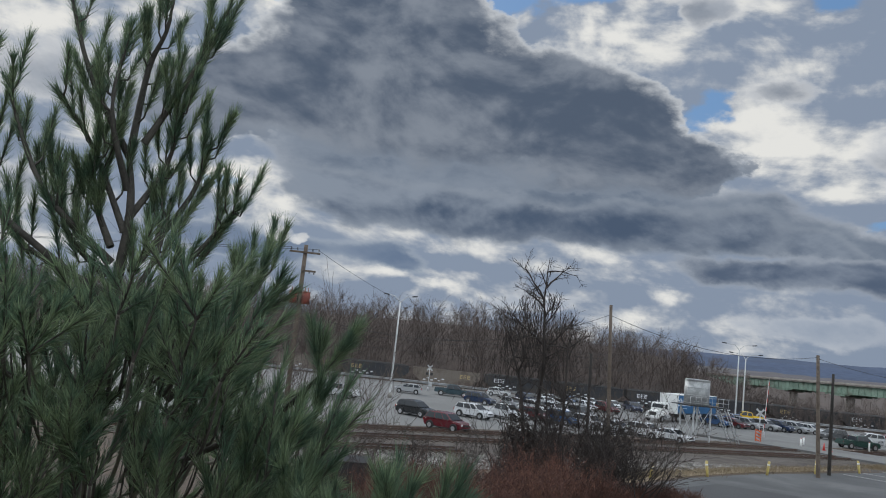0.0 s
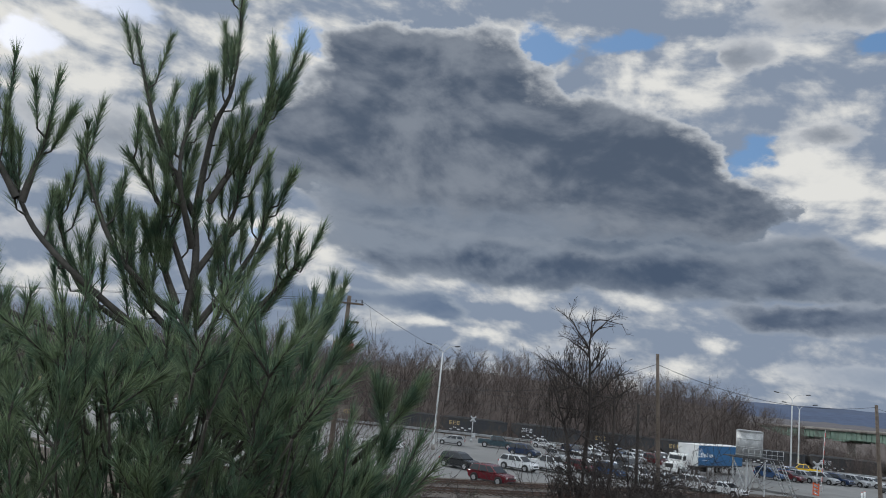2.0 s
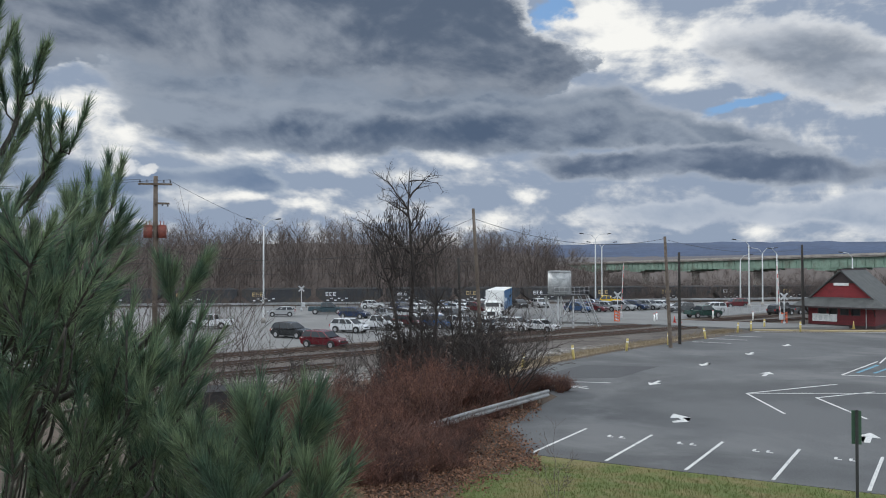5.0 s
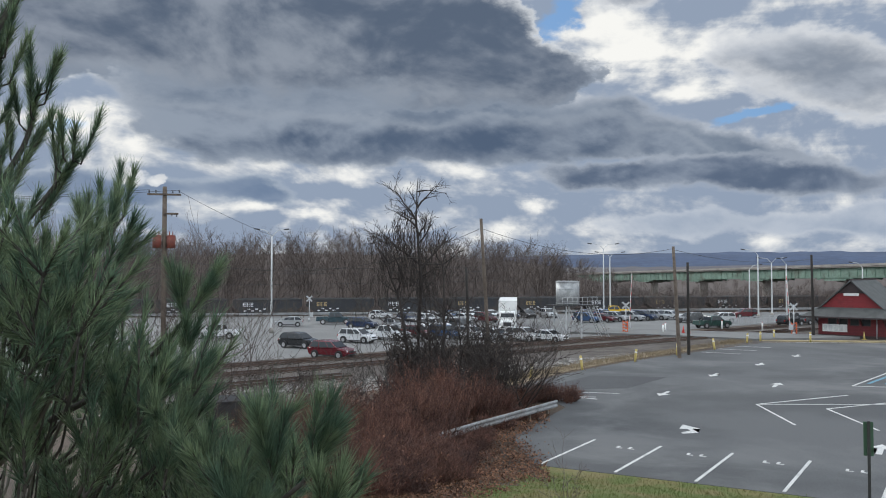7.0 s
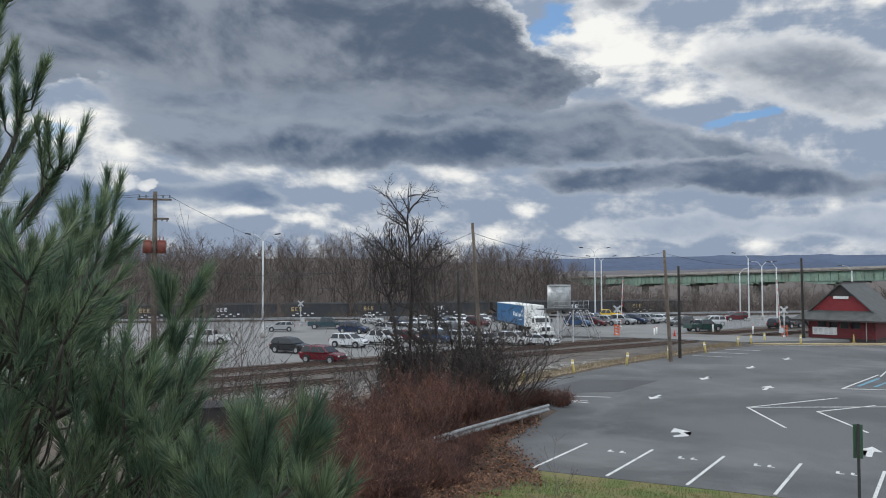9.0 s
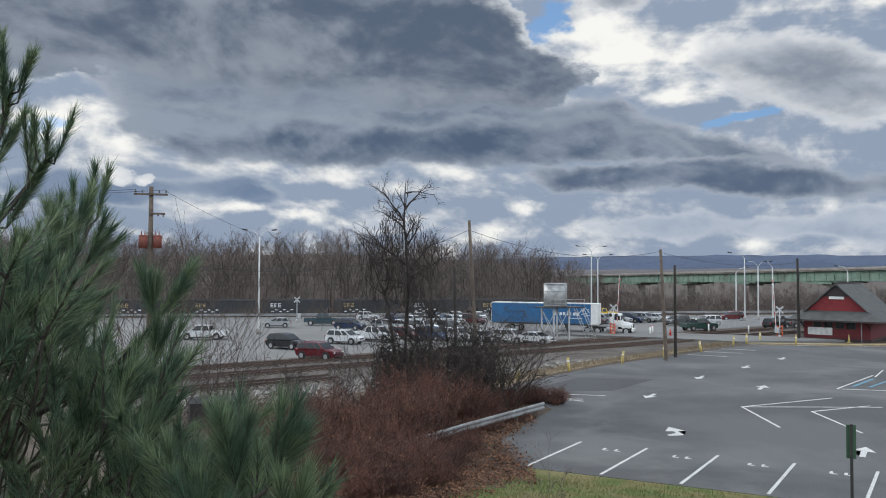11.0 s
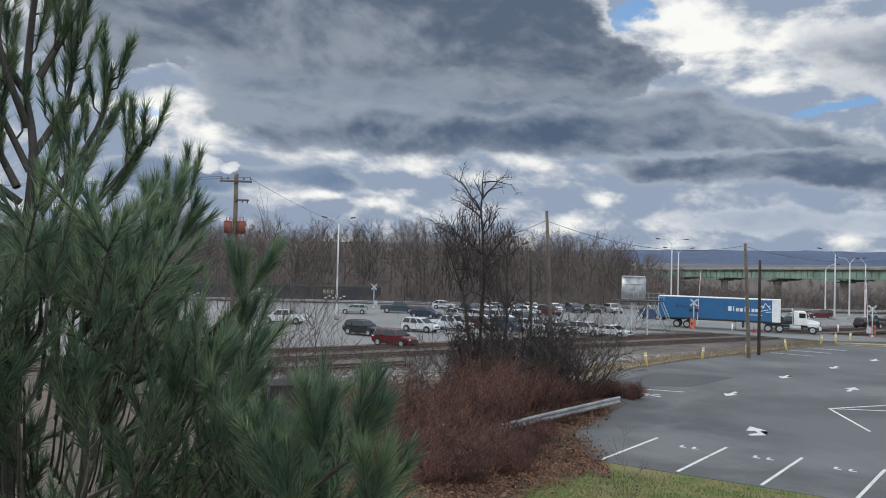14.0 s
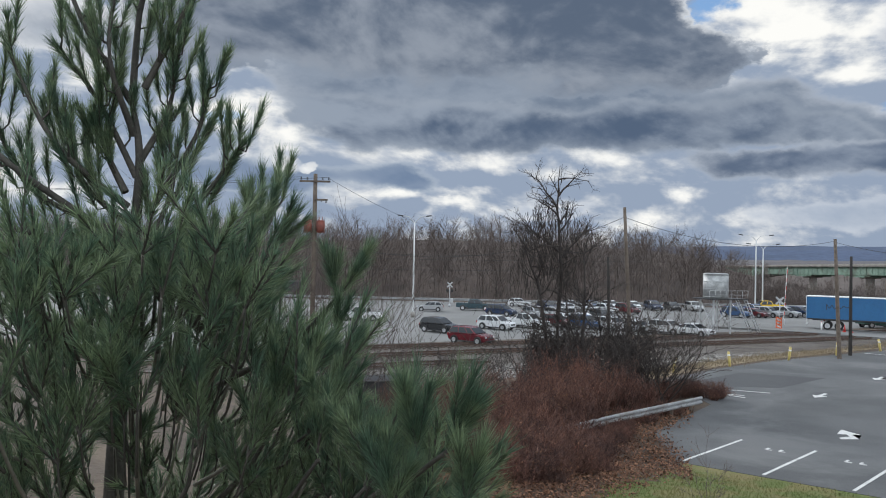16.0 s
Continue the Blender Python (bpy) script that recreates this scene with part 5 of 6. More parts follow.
def build_tank():
    c = (31.2, 94.3, 0)
    tank = thing("water_tank", pose(*c, 0, 0, 20), "dull metal cylindrical tank on a steel stand with ladders", "tank")
    bm = bmesh.new()
    rod(bm, (0, 0, 4.15), (0, 0, 7.0), 1.45, 1.45, 28)
    body = part("drum", bm, M_TANK, tank)
    for z in (4.3, 5.2, 6.1, 6.9):
        bm = bmesh.new()
        rod(bm, (0, 0, z), (0, 0, z + 0.07), 1.48, 1.48, 28)
        part("hoop", bm, M_TANK, body)
    bm = bmesh.new()
    rod(bm, (0, 0, 7.0), (0, 0, 7.12), 1.5, 1.3, 28)
    part("lid", bm, M_TANK, body)
    for x in (-1.2, 1.2):
        for y in (-1.2, 1.2):
            bm = bmesh.new()
            box(bm, (0.16, 0.16, 4.1), (x, y, 2.05))
            part("leg", bm, M_GALV, tank)
    bm = bmesh.new()
    for sx in (-1, 1):
        rod(bm, (-1.2, sx * 1.2, 0.4), (1.2, sx * 1.2, 3.8), 0.04, 0.04, 6)
        rod(bm, (1.2, sx * 1.2, 0.4), (-1.2, sx * 1.2, 3.8), 0.04, 0.04, 6)
        rod(bm, (sx * 1.2, -1.2, 0.4), (sx * 1.2, 1.2, 3.8), 0.04, 0.04, 6)
    part("bracing", bm, M_GALV, tank)
    part("platform", box(bmesh.new(), (5.6, 3.4, 0.12), (0.6, 0, 4.08)), M_DARK, tank)
    bm = bmesh.new()
    for k in range(8):
        rod(bm, (-2.15 + k * 0.78, -1.68, 4.1), (-2.15 + k * 0.78, -1.68, 5.1), 0.025, 0.025, 6)
    for z in (4.6, 5.1):
        rod(bm, (-2.15, -1.68, z), (3.35, -1.68, z), 0.025, 0.025, 6)
    part("railing", bm, M_GALV, tank)
    for dy in (-1.3, 0.2):
        bm = bmesh.new()
        for s in (-0.25, 0.25):
            rod(bm, (3.2, dy + s, 4.1), (5.4, dy + s, 0.0), 0.045, 0.045, 6)
        for k in range(12):
            f = (k + 0.5) / 12
            box(bm, (0.2, 0.5, 0.03), (3.2 + 2.2 * f, dy, 4.1 - 4.1 * f))
        part("ladder", bm, M_GALV, tank)


def build_crossing_signal(x, y, face, gate, z=0.0):
    sig = thing("crossing_signal", pose(x, y, z, 0, 0, face), "railway crossing signal with white crossbuck and raised gate", "crossing signal", "crossing signals")
    bm = bmesh.new()
    rod(bm, (0, 0, 0), (0, 0, 4.0), 0.07, 0.06, 10)
    rod(bm, (0, 0, 0), (0, 0, 0.5), 0.2, 0.16, 10)
    part("post", bm, M_GALV, sig)
    bm = bmesh.new()
    for a in (45, -45):
        box(bm, (1.25, 0.03, 0.22), (0, -0.09, 3.75), (0, a, 0), 0.005)
    part("crossbuck", bm, M_GALV, sig, "white crossbuck")
    for sx in (-0.38, 0.38):
        bm = bmesh.new()
        rod(bm, (sx, -0.03, 2.75), (sx, -0.09, 2.75), 0.24, 0.24, 16)
        rod(bm, (sx, -0.09, 2.75), (sx, -0.25, 2.75), 0.11, 0.12, 12)
        part("lamp", bm, M_DARK, sig)
    part("mechanism_box", box(bmesh.new(), (0.5, 0.45, 0.7), (0.35, 0, 1.1), bevel=0.03), M_GALV, sig)
    if gate:
        arm = part("gate_arm", box(bmesh.new(), (0.07, 0.03, 7.0), (0.62, 0, 4.6), (0, 3, 0)), M_WHITE, sig, "raised white gate arm with red bands")
        for k in range(6):
            part("red_band", box(bmesh.new(), (0.075, 0.036, 0.5), (0.55 + 0.055 * k * 1.0, 0, 2.2 + k * 1.05), (0, 3, 0)), M_REDMARK, arm)
        bm = bmesh.new()
        for sx in (-0.35, 0.25):
            box(bm, (0.12, 0.1, 1.7), (sx, -0.4, 0.85))
        for k in range(4):
            box(bm, (0.75, 0.06, 0.16), (-0.05, -0.45, 0.35 + 0.4 * k), (0, 20, 0))
        part("striped_barricade", bm, M_ORANGE, sig, "orange and white barricade")
    return sig


def build_fence():
    a, b = Vector((60.8, 109.6, 0)), Vector((76.6, 118.9, 0))
    fence = thing("metal_fence", pose(0, 0, 0), "pale metal railing along the platform", "fence")
    way = (b - a)
    turn = math.degrees(math.atan2(way.y, way.x))
    post = finish("post", box(bmesh.new(), (0.09, 0.09, 1.3), (0, 0, 0.65)), M_GALV)
    slat = finish("picket", box(bmesh.new(), (0.04, 0.04, 1.1), (0, 0, 0.65)), M_GALV)
    n = 10
    for k in range(n + 1):
        p = a.lerp(b, k / n)
        ob = new("post", post)
        ob.matrix_world, ob.parent = pose(p.x, p.y, 0, 0, 0, turn), fence
    for k in range(90):
        p = a.lerp(b, (k + 0.5) / 90)
        ob = new("picket", slat)
        ob.matrix_world, ob.parent = pose(p.x, p.y, 0, 0, 0, turn), fence
    c = (a + b) / 2
    for z in (0.2, 1.2):
        part("rail", box(bmesh.new(), (way.length, 0.06, 0.06), (c.x, c.y, z), (0, 0, turn)), M_GALV, fence)


def build_guardrail(points, label, height=0.62, z0=0.0):
    """A steel W-beam on posts."""
    rail = thing("guard_rail", pose(0, 0, 0), label, "guard rail")
    pts = [Vector((x, y, z0)) for x, y in points]
    prof = [(0.0, -0.21), (0.06, -0.16), (0.07, -0.09), (0.0, -0.025), (0.0, 0.025), (0.07, 0.09), (0.06, 0.16), (0.0, 0.21)]
    for p, q in zip(pts, pts[1:]):
        way = (q - p).normalized()
        out = Vector((way.y, -way.x, 0))
        bm = bmesh.new()
        ends = [[bm.verts.new(e + out * (o + 0.09) + Vector((0, 0, height + h))) for o, h in prof] for e in (p, q)]
        back = [[bm.verts.new(e + out * (o + 0.075) + Vector((0, 0, height + h))) for o, h in prof] for e in (p, q)]
        for k in range(len(prof) - 1):
            bm.faces.new((ends[0][k], ends[1][k], ends[1][k + 1], ends[0][k + 1]))
            bm.faces.new((back[0][k], back[0][k + 1], back[1][k + 1], back[1][k]))
        bmesh.ops.recalc_face_normals(bm, faces=bm.faces)
        part("beam", bm, M_OLDGALV, rail)
        n = max(1, round((q - p).length / 1.9))
        for k in range(n):
            c = p.lerp(q, (k + 0.5) / n)
            part("post", box(bmesh.new(), (0.12, 0.15, height + 0.2), (c.x, c.y, z0 + (height + 0.2) / 2 - 0.05), (0, 0, math.degrees(math.atan2(way.y, way.x)))), M_POLE, rail)


build_station()
build_tank()
build_crossing_signal(41.2, 100.0, -28, True)
build_crossing_signal(60.9, 92.6, 150, True)
build_crossing_signal(-0.8, 133.0, 0, False)
build_fence()
build_guardrail([(2.2, 33.2), (5.1, 35.8), (8.1, 38.9), (11.1, 41.8), (14.0, 44.6)], "dented steel W-beam guard rail between shrubs and lot", 0.57)
build_guardrail([(-60, 146), (-20, 144), (20, 142.5), (60, 146), (120, 147)], "long steel guard rail along the far side of the lot", 0.7)


# ---- bollards, cones, sign ----
def build_bollard(x, y, lean, h=1.15):
    b = thing("bollard", pose(x, y, 0, lean, lean * 0.5, 0), "leaning yellow-painted steel bollard in dry grass", "bollard", "bollards along the lot")
    bm = bmesh.new()
    rod(bm, (0, 0, -0.1), (0, 0, h), 0.11, 0.11, 12)
    rod(bm, (0, 0, h), (0, 0, h + 0.05), 0.11, 0.05, 12)
    part("tube", bm, M_YELLOW, b)
    bm = bmesh.new()
    rod(bm, (0, 0, h * 0.72), (0, 0, h * 0.82), 0.114, 0.114, 12)
    part("pale_band", bm, M_WHITE, b)


for x, y, lean in ((16.5, 58.9, 6), (22.4, 63.9, -8), (29.2, 68.8, 7), (35.5, 73.3, 3), (36.0, 74.0, -4), (42.0, 77.9, -9), (49.4, 84.2, 5), (55.4, 88.3, 0), (57.4, 84.1, 0), (52.2, 86.0, 0)):
    build_bollard(x, y, lean)
for x, y in ((46.0, 99.0), (47.5, 101.5), (57.5, 104.5), (61.5, 100.8)):
    post = thing("marker_post", pose(x, y, 0), "short white marker post beside the crossing", "post", "marker posts")
    bm = bmesh.new()
    rod(bm, (0, 0, 0), (0, 0, 1.2), 0.10, 0.10, 10)
    part("tube", bm, M_WHITE, post)
    bm = bmesh.new()
    rod(bm, (0, 0, 1.2), (0, 0, 1.28), 0.105, 0.06, 10)
    part("cap", bm, M_REDMARK, post)


def build_cone(x, y, mat, z=0.0, h=0.8):
    cone = thing("traffic_cone", pose(x, y, z), "small plastic traffic cone on its square foot", "traffic cone", "traffic cones")
    part("foot", box(bmesh.new(), (0.4, 0.4, 0.05), (0, 0, 0.025), bevel=0.01), mat, cone)
    bm = bmesh.new()
    rod(bm, (0, 0, 0.05), (0, 0, h), 0.16, 0.03, 14)
    part("cone", bm, mat, cone)


build_cone(47.6, 96.4, M_REDMARK, 0.27, 0.9)
build_cone(48.2, 96.0, M_REDMARK, 0.27, 0.9)
build_cone(66.0, 86.2, M_YELLOW, 0.0, 1.0)
sign = thing("sign_post", pose(12.1, 15.7, 2.0, 0, 0, -30), "dark steel sign post with a small green sign seen from behind", "sign")
part("post", box(bmesh.new(), (0.06, 0.05, 3.0), (0, 0, 1.5)), M_DARK, sign)
part("sign_plate", box(bmesh.new(), (0.20, 0.012, 0.75), (0.0, 0.05, 2.6), bevel=0.004), M_SIGNGREEN, sign)
stake = thing("sign_post", pose(13.9, 15.2, 1.9, 0, 0, -20), "thin pale steel stake in the lawn", "sign")
part("post", box(bmesh.new(), (0.05, 0.04, 2.2), (0, 0, 1.1), (0, 4, 0)), M_GALV, stake)


# ---- painted markings ----
def stripe(bm, a, b, w, z=0.012):
    a, b = Vector((*a, 0)), Vector((*b, 0))
    n = Vector((-(b - a).y, (b - a).x, 0)).normalized() * w / 2
    vs = [bm.verts.new(p + Vector((0, 0, h))) for h in (z - 0.012, z) for p in (a + n, a - n, b - n, b + n)]
    for f in ((4, 7, 6, 5), (0, 1, 2, 3), (0, 4, 5, 1), (1, 5, 6, 2), (2, 6, 7, 3), (3, 7, 4, 0)):
        bm.faces.new([vs[i] for i in f])


def marking(name, label, strokes, mat=M_LINE, z=0.012):
    bm = bmesh.new()
    for a, b, w in strokes:
        stripe(bm, a, b, w, z)
    bmesh.ops.recalc_face_normals(bm, faces=bm.faces)
    tagged(part(name, bm, mat), label, "road marking", kind="structure")


for k in range(12):
    x, y = 9.61 + 2.60 * k, 32.94 - 1.89 * k
    marking("stall_line", "worn white parking stall line", [((x + 0.1, y + 0.1), (x + 4.1, y + 4.35), 0.13)])
    # stall numbers stand as plain bars
    strokes = []
    for j in range(2):
        cx, cy = x + 4.5 + 0.45 * j, y + 2.5 - 0.33 * j
        strokes.append(((cx, cy), (cx + 0.25, cy + 0.28), 0.12))
        strokes.append(((cx + 0.2, cy - 0.16), (cx - 0.02, cy - 0.0), 0.09))
    marking("stall_number_bar", "worn white painted bars in a stall", strokes)
for k in range(9):
    a = Vector((19.5, 57.6, 0)) + Vector((3.4, 2.75, 0)) * k
    if k > 5:
        marking("stall_line", "faint white stall line at the lot edge", [((a.x - 0.6, a.y + 1.6), (a.x + 2.4, a.y - 0.8), 0.11)])
marking("stall_line", "faint white line at the lot corner", [((14.9, 53.2), (20.5, 51.0), 0.13)])
marking("stall_line", "faint white line at the lot corner", [((15.1, 51.0), (18.4, 49.8), 0.13)])


def arrow(x, y, heading, size=1.0, bent=True):
    flip = 1
    c, s = math.cos(radians(heading)), math.sin(radians(heading))
    shape = [(-1.2, -0.12), (-0.2, -0.12), (-0.2, -0.55), (0.95, 0.0), (-0.2, 0.55), (-0.2, 0.12), (-0.7, 0.12), (-1.1, 0.75), (-1.4, 0.75)] if bent else [(-1.2, -0.12), (0.0, -0.12), (0.0, -0.45), (1.0, 0.0), (0.0, 0.45), (0.0, 0.12), (-1.2, 0.12)]
    bm = bmesh.new()
    prism(bm, [(x + (px * c - py * flip * s) * size, y + (px * s + py * flip * c) * size) for px, py in shape], 0.0, 0.012)
    bmesh.ops.triangulate(bm, faces=[f for f in bm.faces if len(f.verts) > 4])
    tagged(part("painted_arrow", bm, M_LINE), "worn white direction arrow on the asphalt", "road marking", kind="structure")


for x, y, h, bent, size in ((19.6, 39.2, 82, True, 1.0), (23.4, 50.4, -132, False, 1.0), (31.6, 58.8, -132, False, 1.0), (39.3, 64.9, -132, False, 1.0), (46.8, 70.8, -132, False, 1.0), (33.5, 53.1, 48, False, 1.1), (17.6, 49.6, 130, False, 0.7), (26.2, 33.2, 48, False, 1.1)):
    arrow(x, y, h, size, bent)
marking("hatched_island", "white painted island outline", [((27.3, 45.5), (35.3, 47.8), 0.14), ((27.3, 45.5), (25.7, 39.1), 0.14), ((27.3, 45.5), (36.0, 44.0), 0.14), ((30.6, 43.3), (35.6, 44.6), 0.14), ((30.6, 43.3), (29.1, 37.0), 0.14)])
marking("accessible_bay", "blue and white accessible bay markings", [((40.5, 52.5), (45.0, 56.0), 0.25), ((41.5, 52.0), (46.0, 55.3), 0.2)], M_BLUELINE)
marking("accessible_bay_line", "white bay lines", [((38.5, 51.6), (46.6, 58.0), 0.14), ((42.0, 50.0), (49.0, 56.0), 0.14), ((38.5, 51.6), (42.0, 50.0), 0.14)])
for k in range(5):
    marking("bay_line", "white bay lines across the lot", [((46 + 2.2 * k, 57.0 - 1.9 * k), (50.0 + 2.2 * k, 61.0 - 1.9 * k), 0.13)])
marking("white_edge", "white stop line along the kerb", [((52.0, 85.2), (64.5, 81.6), 0.18), ((64.5, 81.6), (95, 81.6), 0.18)])


# ---- trees and shrubs near by ----
def spot(az, el, d):
    """The place d metres off in that direction, seen from the eye's usual place."""
    return Vector((d * math.sin(radians(az)), d * math.cos(radians(az)), 8.3 + d * math.tan(radians(el))))


def twig_tree(bm, rng, p, way, length, r, depth, spread=0.7, droop=0.0, kids=5, seg=5, tip=0.004):
    """Grows a crooked limb with side limbs into bm."""
    pts, radii = [p.copy()], [r]
    q, d = p.copy(), way.normalized()
    steps = 4 if depth > 1 else 3
    for k in range(steps):
        d = (d + Vector((rng.gauss(0, 0.16), rng.gauss(0, 0.16), rng.gauss(0.03 - droop, 0.12)))).normalized()
        q = q + d * (length / steps)
        pts.append(q.copy())
        radii.append(max(tip, r * (1 - 0.72 * (k + 1) / steps)))
    tube(bm, pts, radii, seg if r > 0.03 else 3)
    if depth <= 0:
        return
    for k in range(kids):
        f = rng.uniform(0.25, 1.0) * steps
        i = min(steps - 1, int(f))
        base = pts[i].lerp(pts[i + 1], f - i)
        turn = Vector((rng.gauss(0, 1), rng.gauss(0, 1), rng.gauss(0.2, 0.6))).normalized()
        twig_tree(bm, rng, base, (d + turn * spread * 1.6).normalized(), length * rng.uniform(0.35, 0.6), max(tip, r * 0.4), depth - 1, spread, droop, kids, seg, tip)


def build_dead_tree():
    rng = random.Random(8)
    d = 50.0
    base = spot(8.2, 0, d)
    tree = thing("dead_tree", pose(base.x, base.y, -0.1), "bare dead tree with several dark trunks and hanging vines", "tree")
    inv = tree.matrix_world.inverted()
    stems = [([(7.2, -9.5), (7.6, -4), (7.7, -0.4), (7.3, 3.8), (7.5, 6.8)], 0.22), ([(7.0, -9.5), (6.6, -4.5), (6.0, -1.6), (4.6, 1.7)], 0.19), ([(9.1, -9.5), (9.3, -5), (9.4, -2.4), (9.3, 0.5), (8.4, 2.0)], 0.17),
             ([(12.2, -9.5), (12.1, -8.1), (12.9, -6.1), (15.0, -5.1)], 0.16), ([(8.6, -9.5), (8.3, -5), (8.0, -1.4)], 0.15), ([(12.4, -9.5), (12.3, -6.5), (12.4, -4.6)], 0.20), ([(10.4, -9.5), (10.6, -5), (10.2, -3)], 0.13)]
    for stem, r in stems:
        pts = []
        for k, (az, el) in enumerate(stem):
            p = spot(az, el, d + rng.uniform(-0.6, 0.6))
            p.z = max(-0.2, p.z)
            pts.append(inv @ p)
        fine = [pts[0]]
        for a, b in zip(pts, pts[1:]):
            for k in (1, 2, 3):
                fine.append(a.lerp(b, k / 3) + Vector((rng.gauss(0, 0.05), rng.gauss(0, 0.05), 0)))
        bm = bmesh.new()
        tube(bm, fine, [r * 0.85 * (1 - 0.9 * k / (len(fine) - 1)) for k in range(len(fine))], 8)
        part("trunk", bm, M_DEADBARK, tree)
        bm = bmesh.new()
        tall = max(p.z for p in pts)
        for k in range(13 if tall > 8 else 10):
            f = rng.uniform(0.4, 1.0) * (len(fine) - 1)
            i = min(len(fine) - 2, int(f))
            way = Vector((rng.gauss(0, 1), rng.gauss(0, 0.7), rng.uniform(0.2, 1.3)))
            twig_tree(bm, rng, fine[i], way, rng.uniform(1.2, 2.4), 0.05, 2, 0.7, 0.05, 4, 4, 0.009)
        tagged(part("branchwork", bm, M_DEADBARK, tree), kind="stuff")
    # crown of the tall stem: stiff forks and hanging vines
    bm = bmesh.new()
    for (a0, e0), (a1, e1) in (((7.3, 3.8), (5.9, 6.0)), ((7.4, 4.6), (8.4, 6.6)), ((7.4, 3.2), (6.0, 4.6)), ((7.5, 2.0), (9.2, 3.4)), ((6.4, -0.5), (4.8, 2.9)), ((7.6, 0.5), (5.6, 3.4)), ((7.7, 0.2), (9.6, 1.6)), ((5.4, 0.6), (4.2, 2.2))):
        p, q = inv @ spot(a0, e0, d), inv @ spot(a1, e1, d)
        twig_tree(bm, rng, p, q - p, (q - p).length * 1.05, 0.07, 2, 0.55, 0.02, 6, 4, 0.010)
    part("crown_wood", bm, M_DEADBARK, tree)
    bm = bmesh.new()
    for k in range(700):
        az = rng.gauss(6.7, 1.6)
        el = rng.uniform(-0.8, 4.9) - abs(az - 6.9) * 0.75
        p = inv @ spot(az, el, d + rng.uniform(-0.8, 0.8))
        length = rng.uniform(0.4, 1.3)
        sway = Vector((rng.gauss(0, 0.25), rng.gauss(0, 0.2), -1)) * length
        tube(bm, [p, p + sway * 0.5 + Vector((rng.gauss(0, 0.08), 0, 0)), p + sway], [0.017, 0.014, 0.010], 3)
    part("hanging_vines", bm, M_DEADBARK, tree, "thin hanging vine stems")
    bm = bmesh.new()
    for k in range(1900):
        az = rng.choice([rng.gauss(6.2, 0.5), rng.gauss(8.2, 0.7), rng.gauss(12.2, 0.9), rng.uniform(6, 14)])
        p = inv @ spot(az, 0, d + rng.uniform(-1, 1))
        p.z = rng.uniform(0, 5.2) * rng.random() ** 0.5
        way = Vector((rng.gauss(0, 0.8), rng.gauss(0, 0.6), rng.gauss(0.3, 0.9))).normalized() * rng.uniform(0.4, 1.3)
        tube(bm, [p, p + way * 0.5 + Vector((rng.gauss(0, 0.1), 0, rng.gauss(0, 0.1))), p + way], [0.036, 0.028, 0.016], 3)
    part("vine_tangle", bm, M_DEADBARK, tree, "dense dark tangle of vines round the trunks")


def build_brush(name, az0, az1, d0, d1, count, height, rng, mat, label, lean=0.4, r=0.012):
    """Thin bare stems rising from the ground as one clump."""
    mid = spot((az0 + az1) / 2, 0, (d0 + d1) / 2)
    brush = thing(name, pose(mid.x, mid.y, 0), label, "shrub", "brush by the tracks")
    inv = brush.matrix_world.inverted()
    for k in range(count):
        bm = bmesh.new()
        p = spot(rng.uniform(az0, az1), 0, rng.uniform(d0, d1))
        p.z = ground_height(p.x, p.y)
        h = height * rng.uniform(0.55, 1.1)
        twig_tree(bm, rng, inv @ p, Vector((rng.gauss(0, lean), rng.gauss(0, lean), 1)), h, r * rng.uniform(0.8, 1.6), 2, 0.5, 0.0, 4, 4, min(0.010, r * 0.5))
        tagged(part("stem", bm, mat, brush), kind="stuff")


